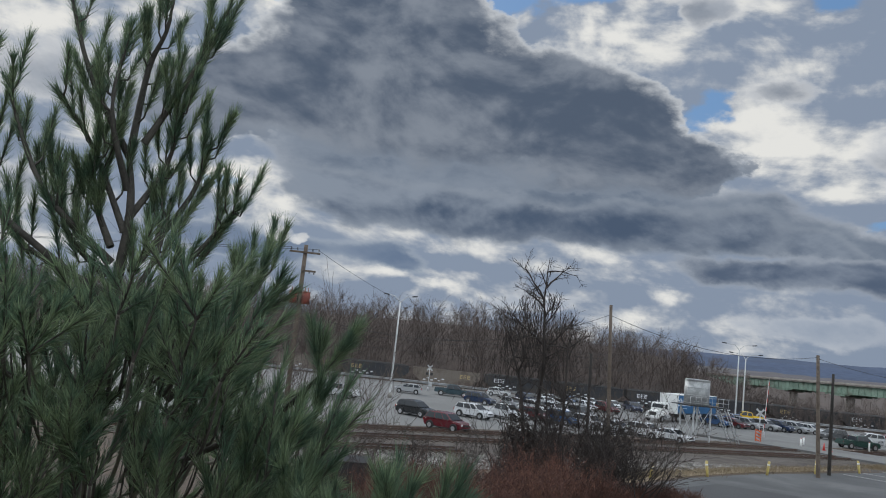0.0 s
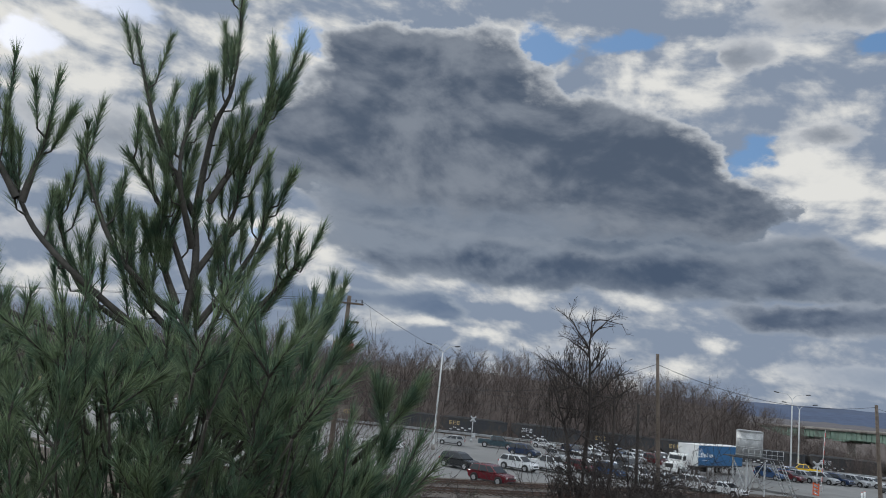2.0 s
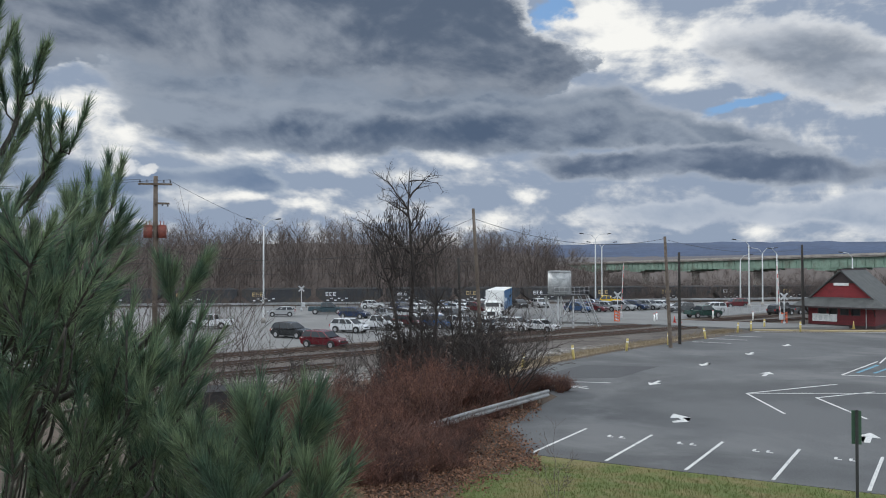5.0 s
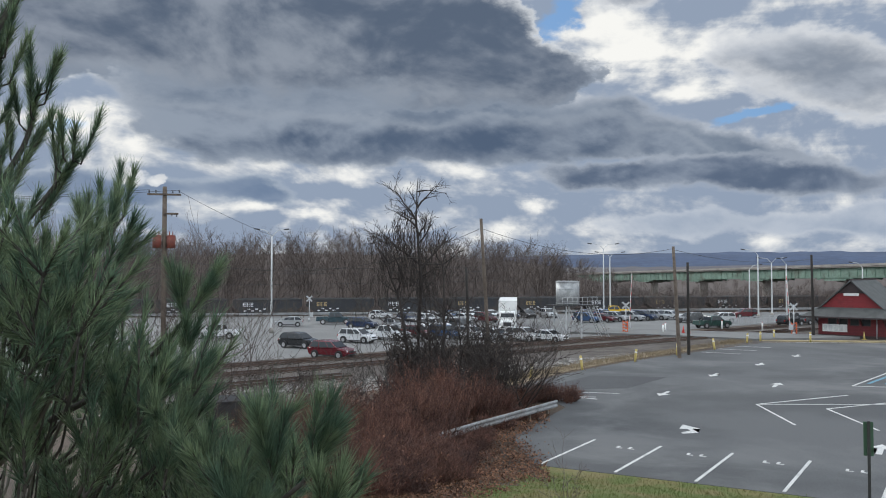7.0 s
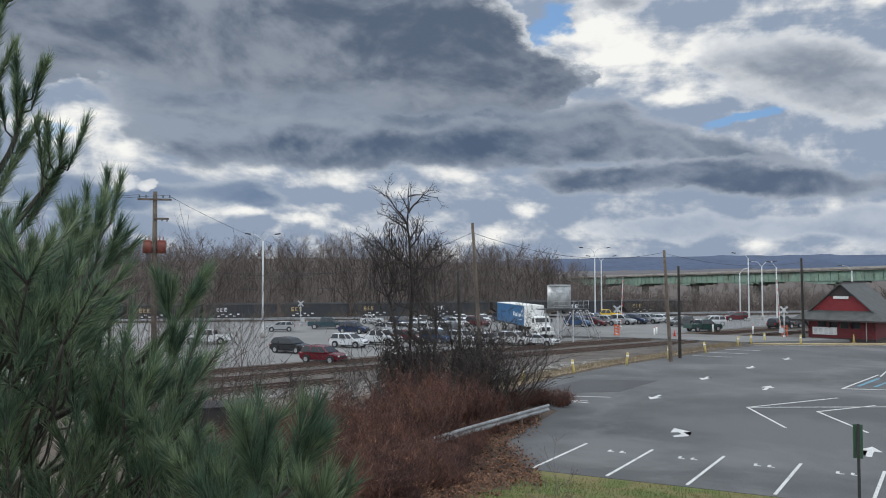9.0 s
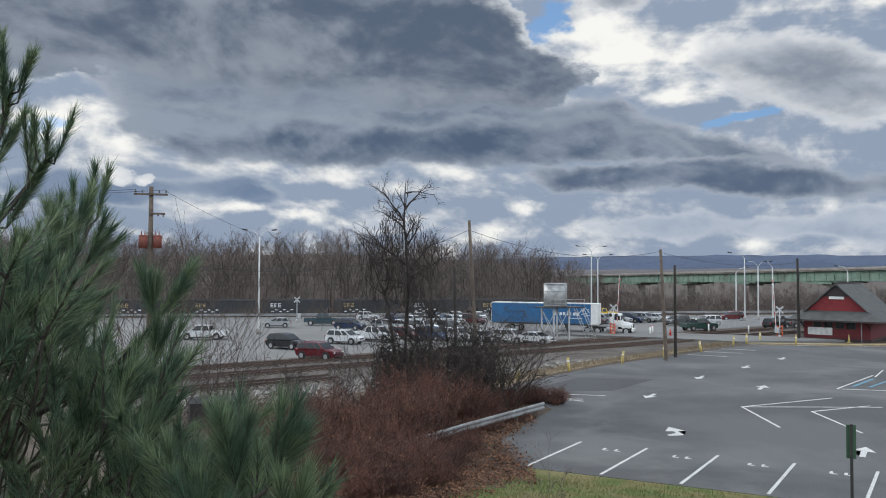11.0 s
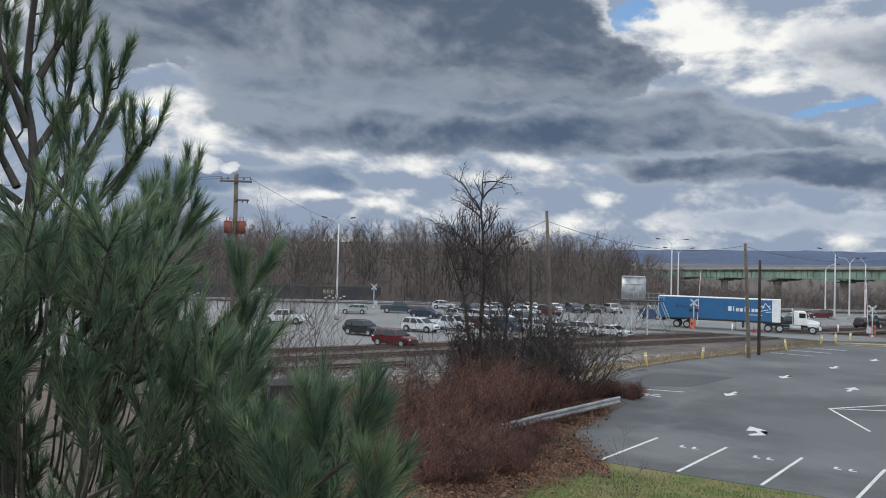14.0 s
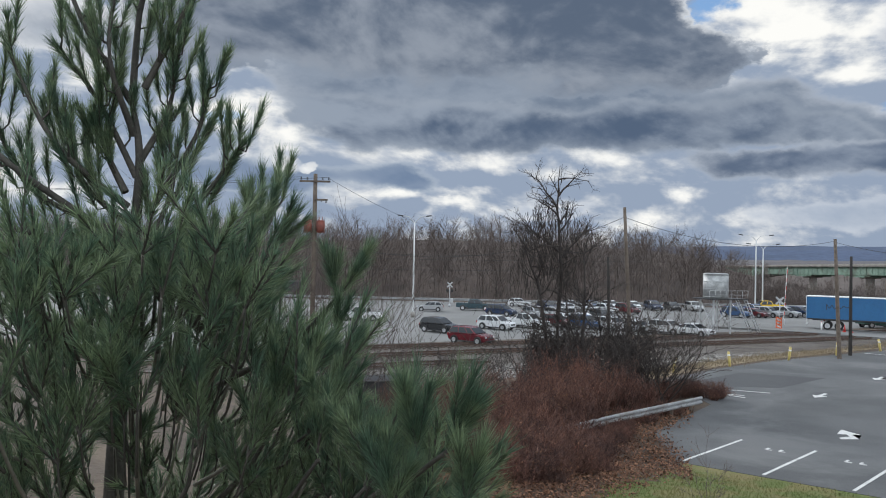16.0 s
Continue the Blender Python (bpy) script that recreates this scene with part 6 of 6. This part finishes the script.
def build_shrub(x, y, h, w, seed):
    """A russet thicket: many fine upright stems, tangled side twigs, a few withered leaves."""
    rng = random.Random(seed)
    z = ground_height(x, y)
    shrub = thing("russet_shrub", pose(x, y, z), "dense leafless russet shrub with fine reddish stems", "shrub", "russet shrubs by the guard rail")
    bm = bmesh.new()
    verts, faces = [], []

    def blade(a, b, r):
        way = b - a
        s = way.cross(Vector((rng.gauss(0, 1), rng.gauss(0, 1), rng.gauss(0, 1)))).normalized() * r
        s2 = way.cross(s).normalized() * r
        n = len(verts)
        verts.extend([a + s, a - s * 0.5 + s2, a - s * 0.5 - s2, b])
        faces.extend([(n, n + 1, n + 3), (n + 1, n + 2, n + 3), (n + 2, n, n + 3)])

    crowns = [(rng.random() * math.tau, w * math.sqrt(rng.random()) * 0.85) for _ in range(13)]
    for k in range(190):
        ang, rad = crowns[k % 13]
        p = Vector((rad * math.cos(ang) + rng.gauss(0, 0.09), rad * math.sin(ang) + rng.gauss(0, 0.09), -0.1))
        tall = h * (1 - 0.35 * (rad / w) ** 2) * rng.uniform(0.5, 1.18)
        q = p + Vector((math.cos(ang) * tall * 0.18 + rng.gauss(0, 0.16), math.sin(ang) * tall * 0.18 + rng.gauss(0, 0.16), tall * 0.55))
        e = q + Vector((rng.gauss(0, 0.22) + math.cos(ang) * 0.15, rng.gauss(0, 0.22) + math.sin(ang) * 0.15, tall * 0.45))
        blade(p, q, 0.024)
        blade(p.lerp(q, 0.7), e, 0.012)
        for j in range(9):
            f = rng.uniform(0.2, 1.0)
            b = p.lerp(q, f * 2) if f < 0.5 else q.lerp(e, f * 2 - 1)
            t = b + Vector((rng.gauss(0, 0.22), rng.gauss(0, 0.22), rng.uniform(0.05, 0.42)))
            blade(b, t, 0.009)
            if j % 2:
                blade(b.lerp(t, 0.5), t + Vector((rng.gauss(0, 0.14), rng.gauss(0, 0.14), rng.uniform(0.0, 0.2))), 0.006)
    mesh = raw("twigwork", verts, faces, M_SHRUB)
    ob = new("twigwork", mesh)
    ob.parent = shrub
    verts, faces = [], []
    for k in range(170):
        ang, rad = rng.random() * math.tau, w * math.sqrt(rng.random())
        p = Vector((rad * math.cos(ang), rad * math.sin(ang), rng.uniform(0.05, h * 0.85)))
        a = Vector((rng.gauss(0, 1), rng.gauss(0, 1), rng.gauss(0, 1))).normalized() * rng.uniform(0.03, 0.07)
        b = a.cross(Vector((rng.gauss(0, 1), rng.gauss(0, 1), 1))).normalized() * 0.03
        n = len(verts)
        verts.extend([p - a, p + b, p + a, p - b])
        faces.append((n, n + 1, n + 2, n + 3))
    ob = new("withered_leaves", raw("withered_leaves", verts, faces, M_LEAF))
    ob.parent = shrub
    ob["label"] = "few withered brown leaves"
    ob["kind"] = "stuff"


def build_shrubs():
    rng = random.Random(33)
    seed = 100
    for az, d, h, w in ((2.2, 32, 1.7, 1.5), (4.2, 31, 1.7, 1.5), (6.4, 31.5, 1.7, 1.5), (8.0, 33.5, 1.5, 1.2), (3.0, 34.5, 2.2, 1.6), (5.4, 34.5, 2.5, 1.7), (7.4, 36.5, 2.9, 1.6), (8.6, 40, 2.7, 1.5),
                        (4.0, 38.5, 2.8, 1.8), (6.6, 39, 2.9, 1.8), (9.0, 42, 3.2, 1.9), (11.0, 44.5, 2.5, 1.8), (7.8, 43.5, 3.4, 1.9), (10.0, 46, 2.9, 1.9), (12.6, 47, 1.5, 1.5), (8.9, 38.6, 2.6, 1.1), (14.0, 48.6, 0.9, 1.2), (1.0, 36, 2.6, 1.6),
                        (-1.5, 34, 2.2, 1.5), (2.0, 26.6, 1.3, 1.3), (4.0, 26.2, 1.1, 1.3), (6.2, 27.0, 1.0, 1.2), (0.2, 27.5, 1.4, 1.3), (-2.0, 29, 1.6, 1.4), (-4, 31, 1.8, 1.5), (0.2, 30, 1.9, 1.4), (5.4, 28.6, 1.5, 1.3), (7.6, 29.6, 1.4, 1.2), (3.2, 28.2, 1.8, 1.3), (-3.6, 36, 2.0, 1.5), (1.2, 41, 2.6, 1.7), (-2, 41, 2.2, 1.6)):
        seed += 1
        p = spot(az, 0, d)
        build_shrub(p.x, p.y, h, w, seed)
    for az, d in ((14.2, 50), (15.6, 51.0), (16.8, 52), (13.0, 49.0), (17.8, 51.0)):
        seed += 1
        p = spot(az, 0, d)
        build_shrub(p.x, p.y, 1.0, 1.0, seed)
    for az, d, h in ((8.6, 31, 0.8), (9.9, 33.5, 0.75), (10.8, 36.2, 0.65), (12.0, 39, 0.6), (13.2, 42, 0.5), (14.6, 45, 0.45), (7.6, 28.8, 0.8), (9.2, 30.0, 0.6), (8.9, 34.0, 0.9), (11.2, 38.0, 0.6), (6.6, 26.8, 0.7)):
        seed += 1
        p = spot(az, 0, d)
        build_shrub(p.x, p.y, h, 1.1, seed)


def build_litter():
    """Fallen leaves over the foot of the shrubs, and tufts at the lawn's edge."""
    rng, verts, faces = random.Random(3), [], []
    for k in range(60000):
        az, d = rng.uniform(-4, 17), rng.uniform(19, 49)
        p = spot(az, 0, d)
        edge = float(np.interp(p.y, [31, 38.3, 45, 49], [9.3, 9.7, 14.6, 15.2]))
        if p.x > edge + rng.gauss(0, 0.35) + 0.9 * rng.random() ** 3 or (0.59 * p.x + 0.81 * p.y < 28.8 + rng.gauss(0, 0.7) and p.x > lawn_edge(p.y) + rng.gauss(0, 0.7)):
            continue
        p.z = ground_height(p.x, p.y) + rng.uniform(0.01, 0.10) + (0.06 if p.x > edge - 1 else 0)
        a = Vector((rng.gauss(0, 1), rng.gauss(0, 1), rng.gauss(0, 0.5))).normalized() * rng.uniform(0.04, 0.10)
        b = a.cross(Vector((rng.gauss(0, 0.4), rng.gauss(0, 0.4), 1))).normalized() * 0.04
        n = len(verts)
        verts.extend([p - a, p + b, p + a, p - b])
        faces.append((n, n + 1, n + 2, n + 3))
    tagged(new("leaf_litter", raw("leaf_litter", verts, faces, M_LEAF)), "brown fallen leaves under the shrubs", "leaf litter", kind="stuff")
    verts, faces = [], []
    for k in range(42000):
        az, d = rng.uniform(5, 45), rng.uniform(14, 33)
        p = spot(az, 0, d)
        dn = 0.59 * p.x + 0.81 * p.y
        if dn > 32.1 + rng.gauss(0, 0.15) or p.x < lawn_edge(p.y) + rng.gauss(0, 0.5):
            continue
        p.z = ground_height(p.x, p.y) - 0.01
        tip = p + Vector((rng.gauss(0, 0.05), rng.gauss(0, 0.05), rng.uniform(0.06, 0.15)))
        s = Vector((rng.gauss(0, 1), rng.gauss(0, 1), 0)).normalized() * 0.012
        n = len(verts)
        verts.extend([p - s, p + s, tip])
        faces.append((n, n + 1, n + 2))
    tagged(new("lawn_grass", raw("lawn_grass", verts, faces, M_LAWN)), "short green and straw-coloured lawn grass", "grass", kind="stuff")
    verts, faces = [], []
    line = [(12.5, 56.5), (19, 62.8), (26.8, 69.6), (34.9, 75.4), (46, 83.6), (50.2, 86.8)]
    for k in range(7000):
        i = rng.randrange(5)
        f = rng.random()
        x, y = line[i][0] + (line[i + 1][0] - line[i][0]) * f + rng.gauss(0, 0.7), line[i][1] + (line[i + 1][1] - line[i][1]) * f + rng.gauss(0, 0.7)
        p = Vector((x, y, 0.0))
        tip = p + Vector((rng.gauss(0, 0.12), rng.gauss(0, 0.12), rng.uniform(0.1, 0.4)))
        s = Vector((rng.gauss(0, 1), rng.gauss(0, 1), 0)).normalized() * 0.02
        n = len(verts)
        verts.extend([p - s, p + s, tip])
        faces.append((n, n + 1, n + 2))
    tagged(new("straw_tufts", raw("straw_tufts", verts, faces, M_STRAW)), "dry straw tufts along the lot edge", "grass", kind="stuff")


# ---- the pine before the eye ----
def build_pine():
    rng = random.Random(17)
    foot = Vector((-1.62, 3.95, ground_height(-1.62, 3.95)))
    pine = thing("pine_tree", pose(*foot), "young white pine with long soft green needles", "tree")
    inv = pine.matrix_world.inverted()
    verts, faces = [], []
    wood, pale = bmesh.new(), bmesh.new()

    def brush(base, tip, full=190, long=0.10, width=0.0021):
        """A shoot clothed in needles that point forward."""
        way = tip - base
        length = way.length
        way.normalize()
        q = way.to_track_quat("Z", "Y").to_matrix()
        for k in range(full):
            f = rng.random() ** 0.8
            p = base + (tip - base) * f
            ang = rng.random() * math.tau
            open_ = rng.uniform(0.18, 0.72) * (1.1 - 0.45 * f)
            d = (q @ Vector((math.cos(ang) * open_, math.sin(ang) * open_, 1))).normalized()
            d.z -= 0.10 * rng.random()
            e = p + d * long * rng.uniform(0.75, 1.15)
            s = d.cross(Vector((rng.gauss(0, 1), rng.gauss(0, 1), rng.gauss(0, 1)))).normalized() * width
            n = len(verts)
            verts.extend([p - s, p + s, e])
            faces.append((n, n + 1, n + 2))

    def stem(points, r0, r1):
        tube(wood, points, [r0 + (r1 - r0) * k / (len(points) - 1) for k in range(len(points))], 6)

    def curve(ctrl, n=10):
        """A smooth line through the control points."""
        out = []
        for i in range(len(ctrl) - 1):
            p0, p1, p2, p3 = ctrl[max(0, i - 1)], ctrl[i], ctrl[i + 1], ctrl[min(len(ctrl) - 1, i + 2)]
            for k in range(n):
                t = k / n
                out.append(0.5 * ((2 * p1) + (p2 - p0) * t + (2 * p0 - 5 * p1 + 4 * p2 - p3) * t * t + (3 * p1 - p0 - 3 * p2 + p3) * t ** 3))
        out.append(ctrl[-1])
        return out

    D, aside = 4.15, Vector((-0.14, 0.06, 0))
    # trunk and the upright stems of the crown: direction, height, as (azimuth, elevation)
    trunk = curve([inv @ Vector((foot.x, foot.y, foot.z - 0.2)), inv @ (spot(-22.3, -30, 4.27) + aside), inv @ (spot(-22.0, -8, 4.25) + aside), inv @ (spot(-21.1, 5.1, D) + aside), inv @ (spot(-21.7, 10.2, D) + aside)], 5)
    bm = bmesh.new()
    tube(bm, trunk, [0.014 + 0.085 * (1 - k / (len(trunk) - 1)) ** 1.6 for k in range(len(trunk))], 10)
    part("trunk", bm, M_PINEBARK, pine)
    stems = [[(-21.7, 10.2), (-25.1, 15.4), (-27.6, 21.6)], [(-21.7, 10.2), (-21.4, 16.3), (-20.5, 19.7), (-20.7, 25.4)], [(-20.9, 11.3), (-18.4, 16.6), (-16.7, 21.0)], [(-21.3, 5.1), (-24.1, 10.5), (-26.7, 13.6)],
             [(-21.8, 3.0), (-26.6, 7.2), (-29.8, 13.7)], [(-22.3, 0.7), (-29.2, 5.5), (-32.6, 9.2), (-34.5, 15.3)], [(-32.6, 9.2), (-31.8, 14.3)], [(-32.9, 9.4), (-36.6, 14.6)], [(-20.5, 2.5), (-17.4, 8.2), (-16.5, 12.1)],
             [(-19.5, 0.0), (-15.9, 5.1), (-14.0, 7.9)], [(-18.5, -3.0), (-12.4, 1.6), (-11.6, 4.7)], [(-21.5, 8), (-23.2, 13), (-23.0, 17.5)], [(-21.2, 6), (-19.3, 10), (-18.6, 14.4)], [(-22, 2), (-25, 5), (-25.6, 9.5)], [(-22, 1), (-28, 4), (-30.5, 9.4)], [(-20.5, 0), (-19, 4), (-18.6, 7.6)],
             [(-23, 0), (-33, 2.5), (-38, 7.5)], [(-22, 4), (-23.6, 7.5), (-23.8, 11)]]
    for s in stems:
        ctrl = [inv @ (spot(az, el, D + rng.uniform(-0.18, 0.18) * (k > 0)) + aside) for k, (az, el) in enumerate(s)]
        pts = curve(ctrl, 5)
        stem(pts, 0.020, 0.006)
        brush(pts[-5], pts[-1], 300)
        total = len(pts)
        for k in range(2, total - 1, 1):
            for j in range(1 if total > 12 and k % 2 else 2):
                if rng.random() < 0.28:
                    continue
                ang = rng.random() * math.tau
                way = (pts[k + 1] - pts[k]).normalized()
                side = way.cross(Vector((math.cos(ang), math.sin(ang), 0.2))).normalized()
                b = pts[k] + side * 0.05 + way * 0.03
                tip = b + (side * 0.4 + Vector((0, 0, 1.0)) + way * 0.5).normalized() * rng.uniform(0.15, 0.27)
                stem([pts[k], b, tip], 0.006, 0.003)
                brush(b, tip, 190)
    # the full lower crown: boughs that sweep out and turn up, each with many shoots
    edge_el, edge_az = [-27, -19, -14.5, -11, -7.5, -4, -1], [2.0, 0.5, -3.0, -7.5, -10.5, -14.5, -16.5]
    for k in range(460):
        el = -25 + 25.0 * rng.random() ** 0.9
        right = float(np.interp(el, edge_el, edge_az))
        az = right - (right + 44) * rng.random() ** 1.05
        d = rng.uniform(2.6, 4.9) if az < -9 else rng.uniform(2.3, 3.4)
        base = inv @ spot(az, el, d)
        core = inv @ spot(-22, el - rng.uniform(3, 8), 4.2)
        start = base.lerp(core, rng.uniform(0.06, 0.24))
        start.z -= rng.uniform(0.08, 0.2)
        pts = curve([start, start.lerp(base, 0.55) - Vector((0, 0, 0.05)), base], 3)
        stem(pts, 0.006, 0.003)
        if k % 6 == 0:
            limb = base.lerp(core, rng.uniform(0.35, 0.6)) - Vector((0, 0, rng.uniform(0.12, 0.3)))
            bend = limb.lerp(base, 0.6) - Vector((0, 0, rng.uniform(0.06, 0.14)))
            line = curve([limb, bend, base], 4)
            tube(pale, line, [0.010 - 0.005 * j / (len(line) - 1) for j in range(len(line))], 6)
        out = (base - core)
        out.z = 0
        out = out.normalized() if out.length > 0.01 else Vector((0, 0, 1))
        for j in range(rng.choice((2, 3, 3, 4))):
            way = (out * rng.uniform(0.0, 0.8) + Vector((rng.gauss(0, 0.4), rng.gauss(0, 0.4), rng.uniform(0.6, 1.2)))).normalized()
            tip = base + way * rng.uniform(0.18, 0.34)
            stem([base, base.lerp(tip, 0.5), tip], 0.005, 0.003)
            brush(base, tip, 125, 0.10)
    # the boughs nearest the eye
    for (a0, e0), (a1, e1), d, n in (((-0.6, -14.6), (1.3, -9.3), 2.05, 4), ((-2.6, -15.0), (-4.2, -9.6), 2.1, 4), ((-8.6, -3.2), (-6.7, 0.4), 3.2, 2), ((-8.8, -3.2), (-9.7, 0.0), 3.2, 2), ((-8.8, -6.5), (-8.7, -3.2), 3.2, 2), ((-14.5, 0.5), (-13.2, 5.0), 3.4, 2), ((-14.9, 0.6), (-15.6, 4.4), 3.4, 2), ((-13.8, -0.2), (-11.8, 3.0), 3.4, 2),
                                     ((-6.5, -17), (-7.4, -11.5), 2.3, 4), ((-10.0, -15), (-10.6, -9.0), 2.5, 4), ((-4.6, -19), (-5.0, -14.0), 2.0, 3), ((1.2, -19), (0.4, -14.0), 2.0, 3), ((-13, -12), (-13.4, -6.5), 2.8, 3)):
        b, t = inv @ spot(a0, e0, d), inv @ spot(a1, e1, d)
        core = inv @ spot(-20, e0 - 6, 3.9)
        pts = curve([b.lerp(core, 0.7) - Vector((0, 0, 0.12)), b.lerp(core, 0.25) - Vector((0, 0, 0.10)), b], 5)
        stem(pts, 0.014, 0.006)
        brush(b, t, 330, 0.10, 0.0015)
        for j in range(n):
            side = Vector((rng.gauss(0, 1), rng.gauss(0, 0.6), rng.uniform(0, 0.6))).normalized()
            c = b.lerp(t, rng.uniform(0.0, 0.35))
            tip = c + ((t - b).normalized() + side * 0.5).normalized() * (t - b).length * rng.uniform(0.55, 0.85)
            stem([c, c.lerp(tip, 0.5), tip], 0.005, 0.003)
            brush(c, tip, 240, 0.10, 0.0015)
    part("limb_wood", wood, M_PINEBARK, pine)
    tagged(part("twig_growth", pale, M_PALEBARK, pine, "pale smooth bare twigs"), kind="stuff")
    ob = new("needles", raw("needles", verts, faces, M_NEEDLE))
    ob.parent = pine
    ob["kind"] = "stuff"
    return len(faces)


build_dead_tree()
brush_rng = random.Random(71)
build_brush("bare_sapling", -13, -5.5, 47, 52, 34, 7.6, brush_rng, M_BRUSH, "thin bare saplings in front of the tracks", 0.22, 0.03)
build_brush("bare_sapling", -10, -3, 40, 47, 34, 5.0, brush_rng, M_BRUSH, "arching bare brush in front of the tracks", 0.7, 0.02)
build_brush("bare_brush", -2, 5, 46, 50, 40, 2.6, brush_rng, M_DEADBARK, "low tangled bare brush beside the tracks", 0.7, 0.024)
build_brush("bare_brush", 5, 15.5, 47, 51, 95, 4.6, brush_rng, M_DEADBARK, "low tangled bare brush beside the tracks", 0.6, 0.032)
build_brush("bare_brush", 10, 16.4, 49, 53, 36, 4.2, brush_rng, M_BRUSH, "low tangled bare brush beside the tracks", 0.75, 0.022)
build_brush("bare_brush", 11.2, 14.8, 49.5, 52, 22, 6.2, brush_rng, M_BRUSH, "tall arching bare brush beside the dead tree", 0.8, 0.03)
build_brush("bare_tree", -20, -12, 62, 72, 9, 12.0, brush_rng, M_TWIG, "slender bare trees beside the tracks", 0.2, 0.05)
build_brush("bare_shrub", 43.5, 46.5, 94, 100, 10, 6.5, brush_rng, M_TWIG, "bare shrub beside the station", 0.3, 0.04)
build_brush("bare_sapling", 17.4, 19.0, 24.5, 25.5, 6, 1.6, brush_rng, M_TWIG, "thin bare weed stems at the lawn edge", 0.2, 0.008)
bin_ = thing("steel_bin", pose(-4.4, 44.5, -0.05, 0, 0, 12), "black steel bin standing behind the shrubs", "bin")
part("body", box(bmesh.new(), (3.0, 1.6, 1.3), (0, 0, 0.7), bevel=0.04), M_DARK, bin_)
part("lid", box(bmesh.new(), (3.1, 1.7, 0.08), (0, 0, 1.4), (4, 0, 0), 0.02), M_DARK, bin_)
build_shrubs()
build_litter()
build_pine()


# ---- what moves ----
def motions():
    ticks = [0.0, 0.1] + [0.5 * k for k in range(1, 32)] + [15.9, 16.0]
    for wagon, x0 in TRAIN:
        walk(wagon, [(t, pose(x0 - SPEED * t, TRAIN_Y, TRAIN_Z)) for t in ticks])
    # the lorry comes down the lot, swings round and goes over the crossing
    arrive = [(0.0, 36.0, 121.2, -132), (1.3, 31.6, 116.4, -132), (2.6, 27.6, 112.2, -131), (3.3, 26.0, 110.4, -128), (4.2, 26.2, 109.4, -114), (5.2, 26.5, 108.7, -109), (6.3, 26.8, 108.1, -107), (7.5, 27.1, 107.2, -102), (8.4, 29.0, 105.6, -95), (9.1, 31.4, 104.7, -87), (10.2, 36.2, 104.4, -52)]
    at = [(11.3, -9.4), (12.0, -6.9), (12.5, -4.8), (13.0, -2.2), (13.5, 0.2), (14.0, 1.9), (14.5, 3.6), (15.0, 5.5), (15.5, 7.5), (16.0, 9.6)]
    keys = [(t, x, y, 0.0, turn) for t, x, y, turn in arrive]
    for t, s in at:
        s += 0.2
        keys.append((t, 49.55 + 0.88 * s, 99.0 - 0.476 * s, 0.27 * min(1.0, max(0.0, (s + 9.0) / 8.0)), -28.4))
    walk(LORRY, [(t, pose(x, y, z, 0, 0, turn)) for t, x, y, z, turn in keys])
    gone = [0.0]
    for p, q in zip(keys, keys[1:]):
        gone.append(gone[-1] + math.hypot(q[1] - p[1], q[2] - p[2]))
    for wheel in LORRY_WHEELS:
        x, y, z = wheel.location
        ticks = [k / 10 for k in range(161)]
        walk(wheel, [(t, pose(x, y, z) @ Matrix.Rotation(float(np.interp(t, [k[0] for k in keys], gone)) / 0.5, 4, "Y")) for t in ticks])


motions()
